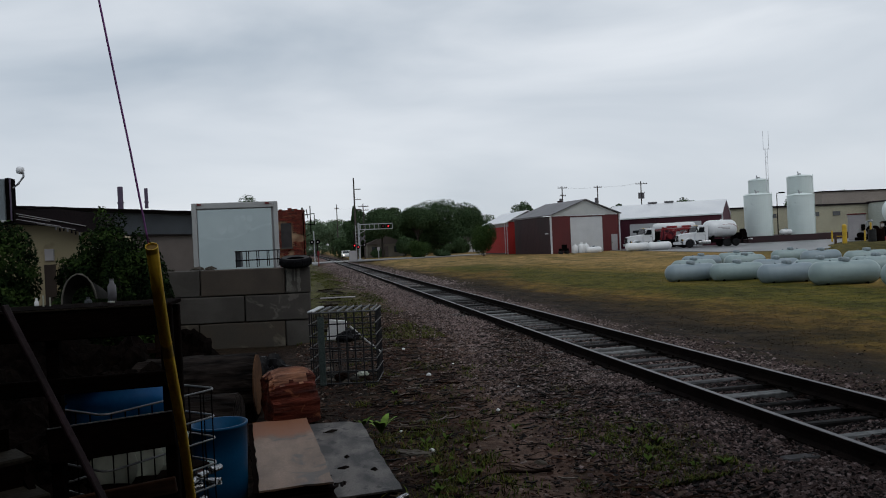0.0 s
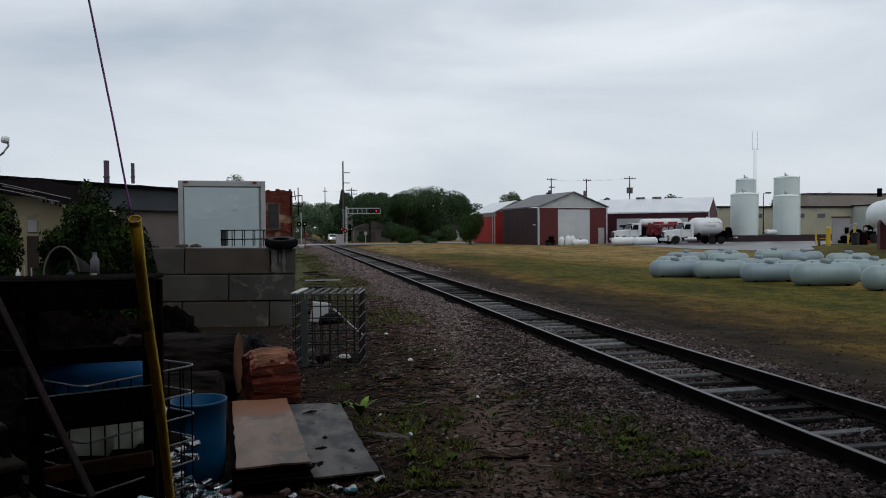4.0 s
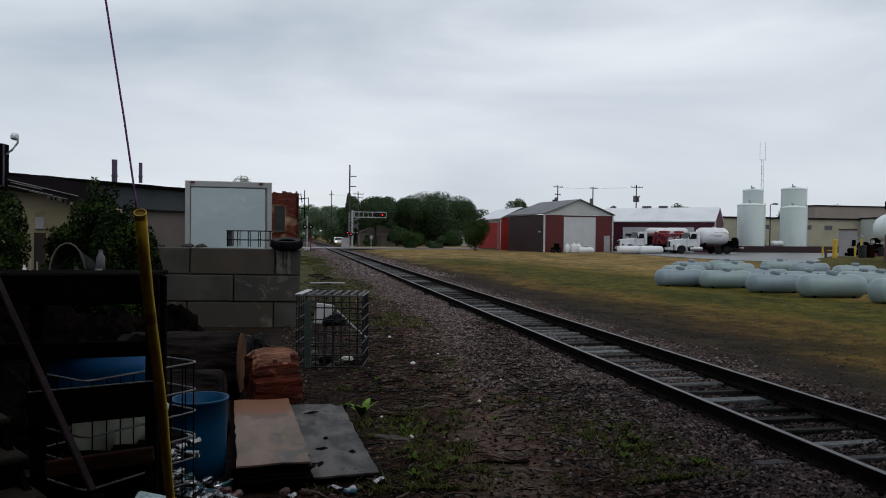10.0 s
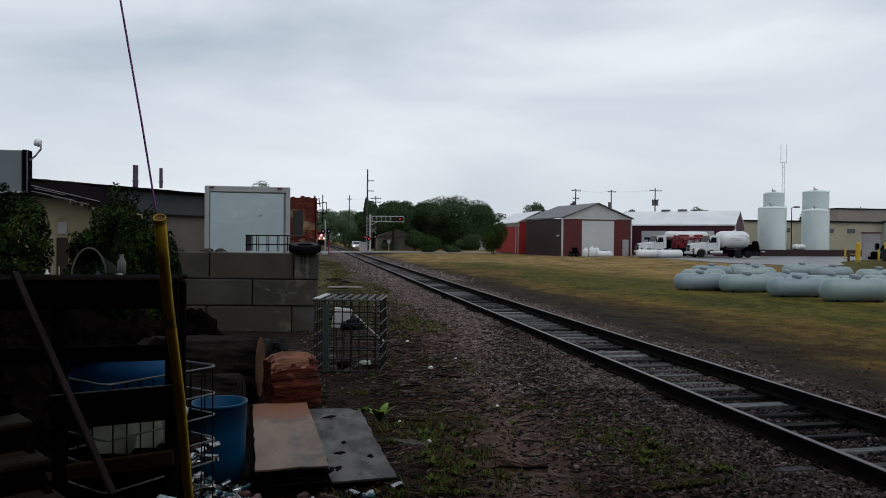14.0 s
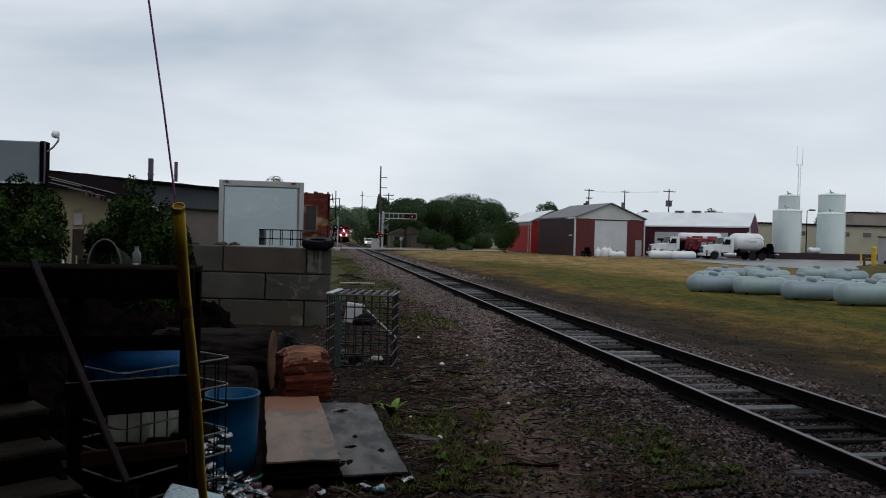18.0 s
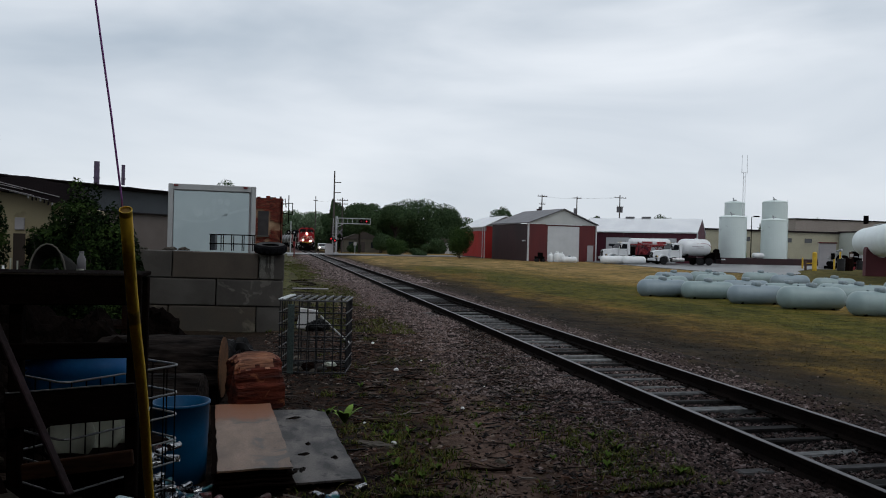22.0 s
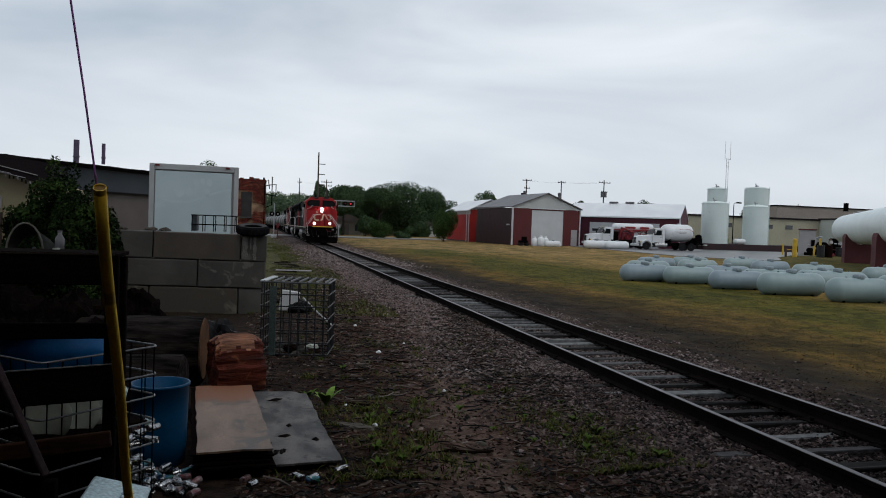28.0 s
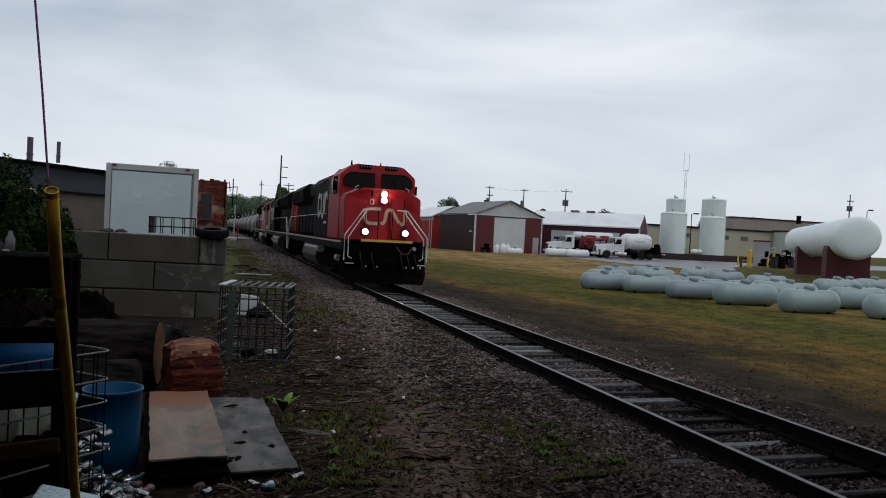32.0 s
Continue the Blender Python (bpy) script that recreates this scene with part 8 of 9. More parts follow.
# wire tote cage
cage = thing("tote_cage", pose(0.66, 12.06, -0.02, 0, 0, -12), "empty galvanised wire cage of a bulk container", "cage")
# top wires paler than the rest of the cage: glints put into colour
M_CAGETOP = mat("pale_top_cage_wire", (0.085, 0.088, 0.092), (0.045, 0.047, 0.05), 9, 0.45, 0.3, bump=0.05)
CW, CD, CH = 1.05, 0.98, 1.18
for k in range(7):
    z = 0.06 + k * (CH - 0.06) / 6
    part("hoop", tube(B(), rounded_loop(0, 0, z, CW, CD, 0.05, 3), 0.0115 if k < 6 else 0.014, 6, True), M_CAGE if k < 6 else M_CAGETOP, cage)
for i in range(8):
    x = -CW / 2 + 0.06 + i * (CW - 0.12) / 7
    part("top_wire", tube(B(), [(x, -CD / 2, 0.03), (x, -CD / 2, CH), (x, CD / 2, CH), (x, CD / 2, 0.03)], 0.0105, 6), M_CAGE, cage)
for i in range(8):
    x = -CW / 2 + 0.06 + i * (CW - 0.12) / 7
    part("lid_wire", tube(B(), [(x, -CD / 2, CH + 0.018), (x, CD / 2, CH + 0.018)], 0.0095, 6), M_CAGETOP, cage, "pale top wire")
for i in range(5):
    y = -CD / 2 + 0.12 + i * (CD - 0.24) / 4
    part("side_wire", tube(B(), [(-CW / 2, y, 0.03), (-CW / 2, y, CH)], 0.0105, 6), M_CAGE, cage)
    part("side_wire", tube(B(), [(CW / 2, y, 0.03), (CW / 2, y, CH)], 0.0105, 6), M_CAGE, cage)
M_GREENGREY = mat("green_grey_plate", (0.075, 0.10, 0.095), (0.05, 0.07, 0.068), 3, 0.5, 0.3)
part("side_plate", box(B(), (-CW / 2 + 0.20, -CD / 2 - 0.012, 0.58), (0.10, 0.012, 1.08), None, 0.004), M_GREENGREY, cage, "green-grey corner plate")
part("top_clamp", box(B(), (-CW / 2 + 0.04, 0, CH + 0.015), (0.10, CD, 0.03), None, 0.01), M_GALV, cage, "pale clamp bar")
jug2 = thing("plastic_jug", pose(0.42, 12.1, 0.62, 0, 8, 5), "white plastic panel hanging in the wire cage", "panel")
part("panel", box(B(), (0.06, 0, 0.21), (0.30, 0.04, 0.34), None, 0.015), M_WHITE, jug2)
lump("dark_sack", "dark sack caught in the wire cage", "sack", 0.68, 11.98, 0.68, 0.22, 0.12, 0.15, M_BLACKBAG, 6)
o = thing("broom_stick", pose(0.52, 12.05, 0.0), "pale wooden stick lying across the cage", "stick")
part("stick", tube(B(), [(0.20, 0.02, 0.88), (0.45, -0.10, 0.64), (0.66, -0.18, 0.46)], 0.014, 8), M_TRIM, o)
for k_, (x_, y_, s_) in enumerate(((0.35, 11.9, 0.10), (0.55, 12.2, 0.13), (0.75, 11.95, 0.09), (0.9, 12.3, 0.11), (0.6, 11.75, 0.07), (0.95, 11.85, 0.06), (0.42, 12.35, 0.12))):
    lump("scrap_bits", "dull scrap lying on the cage floor", "scrap", x_, y_, 0.03, s_, s_ * 0.8, s_ * 0.5, (M_CONC_ST, M_RUST, M_SEAT, M_CHINA)[k_ % 4], 70 + k_, "scrap in the cage")

# broken timber and rubble strewn along the verge
vr = random.Random(5)
for k_ in range(26):
    y_ = vr.uniform(18.5, 40)
    x_ = vr.uniform(0.25, 0.9) + 0.045 * (y_ - 18)
    if k_ % 3:
        o = thing("plank_scrap", pose(x_, y_, ground_z(x_, y_) + 0.03, 0, vr.uniform(-4, 4), vr.uniform(-40, 25)), "broken dark timber scrap lying on the verge", "plank", "timber scraps")
        part("wood", box(B(), (0, 0, 0), (vr.uniform(0.3, 1.1), vr.uniform(0.06, 0.16), 0.05), None, 0.012), vr.choice((M_RUST, M_DARKWOOD, M_CONC_ST, M_TREAD)), o)
    else:
        lump("rubble", "dull lump of rubble on the verge", "rubble", x_, y_, ground_z(x_, y_), vr.uniform(0.08, 0.22), vr.uniform(0.08, 0.18), vr.uniform(0.05, 0.12), M_CONC_ST, k_, "rubble on the verge")
o = thing("plank_scrap", pose(1.45, 31.5, ground_z(1.45, 31.5) + 0.04, 0, 0, -6), "pale weathered plank lying on the verge", "plank", "timber scraps")
part("wood", box(B(), (0, 0, 0.02), (1.5, 0.22, 0.05), None, 0.012), M_GABLE, o)

# on the wall: tyre, small crate, broken lumps
tyre = thing("tyre", pose(-0.14, 17.36, 1.788, 9, 0, 0), "worn black tyre lying on the block wall", "tyre")
prof = [(0.20, 0.015), (0.29, 0.0), (0.345, 0.03), (0.368, 0.08), (0.368, 0.14), (0.345, 0.19), (0.29, 0.215), (0.20, 0.19), (0.19, 0.175), (0.29, 0.17), (0.33, 0.11), (0.29, 0.045), (0.19, 0.03), (0.20, 0.015)]
bm = B()
rr = [[bm.verts.new((r * math.cos(a * math.tau / 36), r * math.sin(a * math.tau / 36), z)) for a in range(36)] for r, z in prof[:-1]]
for p_, q_ in zip(rr, rr[1:] + rr[:1]):
    for k in range(36):
        bm.faces.new((p_[k], p_[(k + 1) % 36], q_[(k + 1) % 36], q_[k]))
part("rubber", bm, M_OLDTYRE, tyre, "", True)
part("pale_rim", lathe_ring([(0.315, 0.208), (0.29, 0.220), (0.22, 0.199), (0.20, 0.191)], 36), M_TYREWALL, tyre, "dull grey sidewall band")
for k_ in range(18):
    a_ = k_ * math.tau / 18
    part("tread_lug", box(B(), (0.362 * math.cos(a_), 0.362 * math.sin(a_), 0.11), (0.020, 0.07, 0.12), Matrix.Rotation(a_, 4, "Z"), 0.004), M_OLDTYRE, tyre)
cr2 = thing("wire_rack", pose(-1.0, 17.65, 1.82, 0, 0, -3), "small dark wire rack on the block wall", "rack")
for z in (0.16, 0.37):
    part("rail", tube(B(), rounded_loop(0, 0, z, 0.98, 0.42, 0.03, 2), 0.013, 6, True), M_STEEL_DARK, cr2)
for i in range(5):
    for y in (-0.21, 0.21):
        part("upright", tube(B(), [(-0.47 + i * 0.235, y, 0), (-0.47 + i * 0.235, y, 0.37)], 0.011, 5), M_STEEL_DARK, cr2)
part("plate", box(B(), (-0.42, 0.0, 0.19), (0.10, 0.36, 0.36), None, 0.01), M_SLATE, cr2)
for i, (x, s) in enumerate(((-2.95, 0.13), (-2.33, 0.16), (-2.05, 0.12))):
    lump("concrete_lump", "broken pale concrete lump on the wall", "rubble", x, 17.4, 1.82, s, 0.12, 0.06, M_CONC_ST, 10 + i, "lumps on the wall")
lr = random.Random(44)
for cx_, w_, z0_, z1_ in ((-0.455, 0.075, 1.28, 1.80), (-0.24, 0.045, 1.26, 1.80), (-0.33, 0.018, 1.5, 1.79)):
    n_ = 9
    left_ = [(cx_ - w_ * lr.uniform(0.5, 1.1), z0_ + (z1_ - z0_) * k / n_) for k in range(n_ + 1)]
    right_ = [(cx_ + w_ * lr.uniform(0.5, 1.1), z0_ + (z1_ - z0_) * k / n_) for k in range(n_, -1, -1)]
    part("lime_streak", prism(B(), left_ + right_, "y", 17.178, 17.19), M_LIME, wall, "pale vertical streak")

# by the cream building: cabinet, lamp, clutter
cab = thing("metal_cabinet", pose(-6.535, 15.3, 2.97), "grey sheet-metal cooling cabinet on the roof", "cabinet")
part("body", box(B(), (0, 0.16, 0.41), (2.1, 0.32, 0.80), None, 0.02), M_CABINET, cab)
part("end_frame", box(B(), (1.10, 0.12, 0.40), (0.09, 0.28, 0.84), None, 0.01), M_STEEL_DARK, cab, "dark end frame")
part("end_edge", box(B(), (1.15, -0.03, 0.40), (0.02, 0.03, 0.82)), M_FLUE, cab, "pale worn edge")
part("lip", box(B(), (0, -0.02, 0.0), (2.1, 0.06, 0.04)), M_TRIM, cab)
lampb = thing("floodlight", pose(-5.385, 15.4, 3.60), "round floodlight on a bent arm", "lamp")
part("arm", tube(B(), [(0, 0, 0), (0.10, 0, 0.08), (0.20, 0, 0.22), (0.20, 0, 0.30)], 0.02), M_GALV, lampb)
part("head", lathe(B(), [(0.03, -0.07), (0.065, -0.055), (0.075, 0.02), (0.065, 0.05), (0.02, 0.06)], 18, Matrix.Translation((0.15, 0, 0.34)) @ Matrix.Rotation(radians(100), 4, "Y")), M_ROOF_LT, lampb, "pale round head", True)
bench = thing("work_bench", pose(-3.2, 11.6, 0), "dark cluttered steel bench by the shrubs", "bench")
part("top", box(B(), (0, 0, 1.47), (2.4, 1.0, 0.06), None, 0.01), M_RUST, bench)
for x in (-1.1, 1.1):
    for y in (-0.4, 0.4):
        part("leg", box(B(), (x, y, 0.72), (0.07, 0.07, 1.44)), M_RUST, bench)
part("lower_shelf", box(B(), (0, 0, 0.8), (2.3, 0.9, 0.05)), M_RUST, bench)
M_SEATRIM = mat("scuffed_pale_plastic", (0.11, 0.10, 0.085), (0.07, 0.065, 0.055), 5, 0.7, bump=0.03)
seat = thing("pale_seat", pose(-3.22, 11.6, 1.5, 0, 0, 10), "weathered pale moulded seat shell on the bench", "seat")
bm = B()
ring = []
for j in range(9):
    a = j / 8 * math.pi * 0.95
    ring.append([bm.verts.new((-0.22 * math.cos(a) * (1 + 0.05 * k) + 0.03 * k, -0.18 + 0.09 * k, 0.02 + 0.44 * math.sin(a) * (1 - 0.10 * k))) for k in range(5)])
for p_, q_ in zip(ring, ring[1:]):
    for k in range(4):
        bm.faces.new((p_[k], p_[k + 1], q_[k + 1], q_[k]))
bmesh.ops.solidify(bm, geom=bm.faces[:], thickness=0.015)
part("shell", bm, M_SEAT, seat)
for dy_, h_, w_ in ((-0.18, 0.44, 0.23), (0.14, 0.36, 0.20)):
    part("rim", tube(B(), [(-w_ * math.cos(a_), dy_, 0.02 + h_ * math.sin(a_)) for a_ in np.linspace(0.0, math.pi * 0.95, 11)], 0.014, 6), M_SEATRIM, seat, "pale worn rim")
for x, y, h, r, mm, lab in ((-2.76, 11.5, 0.34, 0.062, M_ROOF_DK, "tall pale plastic bottle on the bench"), (-3.75, 11.4, 0.12, 0.03, M_WHITE, "small white bottle on the bench"), (-3.05, 11.35, 0.10, 0.05, M_SLATE, "small grey pot on the bench")):
    o = thing("bottle", pose(x, y, 1.5), lab, "bottle", "bottles")
    part("body", lathe(B(), [(r, 0), (r, h * 0.75), (r * 0.5, h * 0.9), (r * 0.45, h)], 14), mm, o, "", True)
    part("cap", cyl(B(), (0, 0, h), (0, 0, h + 0.025), r * 0.5, None, 10), mm, o)
for i, (x, h) in enumerate(((-1.62, 0.055), (-1.66, 0.07), (-1.25, 0.009))):
    o = thing("small_jar", pose(x, 5.16, 1.872), "small pale jar on the rack", "jar", "jars on the rack")
    part("body", cyl(B(), (0, 0, 0), (0, 0, h), 0.005 if h > 0.05 else 0.022, None, 10), M_CHINA, o)

# pale box in front
cooler = thing("cooler", pose(-0.79, 4.665, 0.418, 0, 15.4, 0), "pale blue moulded cooler tipped among drink cans", "cooler")
part("body", box(B(), (0, 0.04, -0.205), (0.31, 0.52, 0.36), None, 0.03), M_POLY, cooler)
part("lid", box(B(), (0, 0, -0.015), (0.352, 0.62, 0.03), None, 0.012), M_POLY, cooler)
# black plate on the lid: the slot's inner shade put into colour
part("handle_slot", box(B(), (-0.03, -0.13, 0.0015), (0.075, 0.06, 0.004), None, 0.0015), M_LBLACK, cooler, "dark finger slot")
word = bpy.data.curves.new("raised_word", "FONT")
word.body, word.size, word.extrude, word.space_character = "COOLER", 0.105, 0.003, 1.12
holder = bpy.data.objects.new("raised_word", word)
me = bpy.data.meshes.new_from_object(holder)
bpy.data.objects.remove(holder)
word_part = new("raised_word", me)
word_part.parent = cooler
word_part.matrix_basis = pose(0.095, -0.30, 0.001, 0, 0, 90)
me.materials.clear()
me.materials.append(M_POLYTEXT)

# drink cans
cr = random.Random(21)


def can_mesh(kind, material):
    bm = lathe(B(), [(0.022, 0), (0.030, 0.006), (0.033, 0.02), (0.033, 0.095), (0.028, 0.110), (0.027, 0.116), (0.020, 0.112)], 12)
    for v in bm.verts:
        if 0.01 < v.co.z < 0.1:
            v.co.x *= 0.88 + 0.13 * math.sin(v.co.z * 60 + kind)
            v.co.y *= 1.0 + 0.1 * math.sin(v.co.z * 45 + 2 * kind)
    me = bpy.data.meshes.new("can")
    bm.to_mesh(me)
    bm.free()
    me.materials.append(material)
    return me


can_meshes = [can_mesh(i, m_) for i, m_ in enumerate((M_ALU, M_ALU, M_CANRED, M_ALU, M_ALU, M_CANBLUE, M_ALU))]
for i in range(112):
    if i < 74:
        x, y = cr.uniform(-1.05, -0.30), cr.uniform(5.85, 6.5)
        if math.hypot(x + 0.79, y - 6.72) < 0.30 or (x > -0.52 and y > 6.1):
            x, y = cr.uniform(-0.95, -0.45), cr.uniform(5.75, 6.1)
        z = ground_z(x, y) + 0.035 + (0.05 if i % 5 == 0 else 0)
    elif i < 106:
        x, y, z = cr.uniform(-1.0, -0.78), cr.uniform(5.75, 6.15), cr.choice((0.15, 0.22, 0.29, 0.36, 0.45))
    else:
        x, y = cr.uniform(-0.48, 0.72), cr.uniform(5.95, 6.12)
        z = ground_z(x, y) + 0.035
    c = new("drink_can", can_meshes[i % 7])
    c.matrix_basis = pose(x, y, z - 0.008, cr.uniform(70, 110), cr.uniform(0, 360), cr.uniform(0, 360)) @ Matrix.Scale(0.96, 4)
    tagged(c, "crushed aluminium drink can lying in the rubbish", "can", "crushed cans")

# ---- litter, weeds, stones ----
for x, y, s in ((1.97, 11.95, 0.045), (1.22, 7.45, 0.032), (2.40, 9.2, 0.03), (1.02, 8.35, 0.022), (1.3, 13.4, 0.05), (2.0, 15.2, 0.04), (3.1, 10.6, 0.02), (2.6, 13.0, 0.025)):
    lump("paper_scrap", "crumpled white scrap lying on the dirt", "scrap", x, y, ground_z(x, y) + 0.02, s, s * 0.8, s * 0.8, M_WHITE, int(x * 100) % 17, "white scraps")
for x, y, sx, sy in ((1.02, 7.45, 0.22, 0.10), (2.2, 6.9, 0.07, 0.05), (1.35, 8.9, 0.10, 0.06), (0.35, 13.2, 0.2, 0.1)):
    lump("flat_stone", "flat brown stone bedded in the dirt", "stone", x, y, ground_z(x, y), sx, sy, 0.035, M_CONC_ST, int(y * 10) % 13, "flat stones")
for x, y, L, a, h in ((2.06, 11.2, 0.55, -18, 0.02), (1.15, 8.35, 0.5, -4, 0.02), (1.9, 6.6, 0.65, -3, 0.02), (1.4, 10.3, 0.4, 30, 0.02), (1.2, 36.8, 1.2, -20, 0.05), (1.0, 31.9, 1.4, 5, 0.05), (0.9, 27.5, 1.0, 40, 0.05)):
    o = thing("branch", pose(x, y, ground_z(x, y) + h * 0.6, 0, 0, a), "bare broken branch lying on the ground", "branch", "branches")
    part("wood", tube(B(), [(-L / 2, 0, 0), (-L / 6, 0.03, 0.02), (L / 6, -0.02, 0.01), (L / 2, 0.03, 0)], h * 0.7, 6), M_RUST if y < 30 else M_CONC_ST, o)


def weed(x, y, h, n, seed):
    o = thing("broadleaf_weed", pose(x, y, ground_z(x, y)), "fresh green broad-leaved weed growing in the dirt", "plant", "weeds")
    r = random.Random(seed)
    for k in range(n):
        a = k * 2.39 + r.uniform(-0.3, 0.3)
        L = h * r.uniform(0.7, 1.15)
        bm = B()
        prev = None
        for j in range(6):
            t = j / 5
            w = 0.15 * L * math.sin(math.pi * min(0.97, t * 0.9 + 0.08))
            rad, z = L * t * 0.62, L * (1.05 * t - 0.45 * t * t) + 0.01
            side = Vector((-math.sin(a), math.cos(a), 0)) * w
            c = Vector((rad * math.cos(a), rad * math.sin(a), z))
            cur = (bm.verts.new(c - side + Vector((0, 0, 0.15 * w))), bm.verts.new(c), bm.verts.new(c + side + Vector((0, 0, 0.15 * w))))
            if prev:
                bm.faces.new((prev[0], prev[1], cur[1], cur[0]))
                bm.faces.new((prev[1], prev[2], cur[2], cur[1]))
            prev = cur
        part("leaf", bm, M_LEAF_BR if h > 0.2 else M_WEED, o)


weed(0.80, 8.45, 0.30, 8, 1)
weed(0.62, 8.9, 0.18, 6, 2)
weed(1.2, 7.75, 0.12, 6, 3)
weed(1.1, 6.6, 0.14, 6, 4)
weed(3.55, 7.1, 0.13, 6, 5)
for k_, (x_, y_) in enumerate(((1.21, 6.48), (1.30, 6.35), (1.6, 7.5), (3.2, 6.6), (3.3, 6.45), (3.06, 9.35), (1.2, 10.35), (2.3, 8.1), (0.95, 9.3), (2.75, 6.9), (3.6, 8.2), (3.45, 7.5), (3.55, 7.35), (3.7, 7.6), (3.35, 6.9), (3.75, 6.2), (3.9, 6.05), (3.5, 6.3), (3.15, 7.05), (1.45, 7.85), (1.35, 7.1), (1.1, 6.95), (1.5, 6.6), (1.05, 6.2), (3.0, 7.8), (2.45, 7.3))):
    weed(x_, y_, 0.060 + 0.020 * (k_ % 4), 7, 40 + k_)


def stones(n, pick, size, material, name, label, flat=0.6, seed=1, lift=0.25):
    r = np.random.default_rng(seed)
    xs, ys = pick(r, n)
    n = len(xs)
    zs = np.array([ground_z(x, y) for x, y in zip(xs, ys)])
    base = np.array([(1, 0, 0), (0, 1, 0), (-1, 0, 0), (0, -1, 0), (0.2, 0.1, 1), (-0.1, 0.1, -1)], float)
    faces = np.array([(0, 1, 4), (1, 2, 4), (2, 3, 4), (3, 0, 4), (1, 0, 5), (2, 1, 5), (3, 2, 5), (0, 3, 5)])
    s = size * r.uniform(0.5, 1.5, n)
    v = base[None] * (1 + r.uniform(-0.35, 0.35, (n, 6, 3)))
    v = v + r.uniform(-0.25, 0.25, (n, 6, 3))
    a = r.uniform(0, math.tau, n)
    ca, sa = np.cos(a)[:, None], np.sin(a)[:, None]
    st = r.uniform(0.7, 1.4, n)[:, None]
    x = v[:, :, 0] * st
    y = v[:, :, 1]
    tilt = r.uniform(-0.5, 0.5, n)[:, None]
    z = v[:, :, 2] * flat + tilt * x
    q = np.stack([(x * ca - y * sa), (x * sa + y * ca), z], 2) * s[:, None, None]
    q += np.stack([xs, ys, zs + s * lift], 1)[:, None, :]
    f = faces[None] + (np.arange(n) * 6)[:, None, None]
    return soup(name, q.reshape(-1, 3).tolist(), f.reshape(-1, 3).tolist(), material, None, label, "gravel", "stuff")


# near stones darker than the far ones: the near shade put into colour
M_STONE = island_mat("ballast_stones", [(0.005, 0.0034, 0.0033), (0.060, 0.039, 0.037), (0.010, 0.0066, 0.0063), (0.100, 0.069, 0.066), (0.046, 0.029, 0.026), (0.18, 0.137, 0.132), (0.056, 0.037, 0.034), (0.005, 0.0035, 0.0033), (0.085, 0.057, 0.053)], 0.8, 0.15)
M_STONEFAR = island_mat("pale_far_ballast", [(0.05, 0.038, 0.035), (0.13, 0.10, 0.093), (0.19, 0.15, 0.14), (0.09, 0.068, 0.062), (0.24, 0.19, 0.18)], 0.85, 0.08)
M_CHIP = island_mat("dark_chips_and_leaves", [(0.003, 0.0022, 0.002), (0.030, 0.018, 0.012), (0.070, 0.047, 0.034), (0.006, 0.0045, 0.004), (0.050, 0.022, 0.013), (0.004, 0.003, 0.0027), (0.075, 0.050, 0.038), (0.008, 0.006, 0.005), (0.020, 0.013, 0.010), (0.003, 0.0024, 0.002), (0.032, 0.014, 0.008), (0.15, 0.125, 0.11)], 0.8, 0.12)


M_CRIB = island_mat("dark_crib_stones", [(0.003, 0.0023, 0.0023), (0.012, 0.009, 0.0088), (0.005, 0.0037, 0.0037), (0.022, 0.017, 0.0165), (0.007, 0.0053, 0.005), (0.075, 0.066, 0.064)], 0.85, 0.08)
M_DIRTSTONE = island_mat("brown_dirt_stones", [(0.005, 0.003, 0.0025), (0.052, 0.028, 0.020), (0.011, 0.006, 0.005), (0.095, 0.058, 0.045), (0.034, 0.0175, 0.0128), (0.17, 0.13, 0.11), (0.038, 0.021, 0.0155), (0.015, 0.0085, 0.0068), (0.055, 0.025, 0.017)], 0.85, 0.08)


def near_y(r, n, lo, hi, power=2.2):
    return lo + (hi - lo) * r.uniform(0, 1, n) ** power


def pick_ballast(r, n):
    ys = near_y(r, n, 4.2, 14, 1.5)
    return beside_track(r, n), ys


def pick_mid_ballast(r, n):
    ys = near_y(r, n, 10, 45, 1.5)
    return beside_track(r, n), ys


def beside_track(r, n):
    k = r.choice([0, 1, 2], n, p=[0.60, 0.26, 0.14])
    xs = TRACK_X + r.normal(0, 1.0, n) * np.array([0.85, 0.8, 0.35])[k] + np.array([-1.45, 0.0, 1.25])[k]
    return xs


def pick_dirt(r, n):
    ys = near_y(r, n, 5.2, 24, 1.7)
    xs = r.uniform(-0.4, 4.4, n) * (0.45 + 0.55 * np.minimum(1, ys / 9)) + 0.2
    bare = np.abs(xs - 0.80 - 0.18 * ys) < 0.42
    keep = ~bare | (r.uniform(0, 1, n) < 0.35)
    return xs[keep], ys[keep]


def pick_mid_dirt(r, n):
    ys = r.uniform(8.5, 19.0, n)
    return np.where(r.uniform(0, 1, n) < 0.6, 1.72 + 0.18 * ys + r.normal(0, 0.34, n), r.uniform(0.9, 2.3, n)), ys


def pick_far_ballast(r, n):
    ys = 38 + 58 * r.uniform(0, 1, n) ** 1.3
    return TRACK_X + r.normal(0, 1.0, n) * 0.9 + r.choice([-1.5, 1.25], n), ys


def pick_crib(r, n):
    ys = near_y(r, n, 4.2, 40, 1.7)
    return TRACK_X + r.uniform(-0.68, 0.68, n), ys


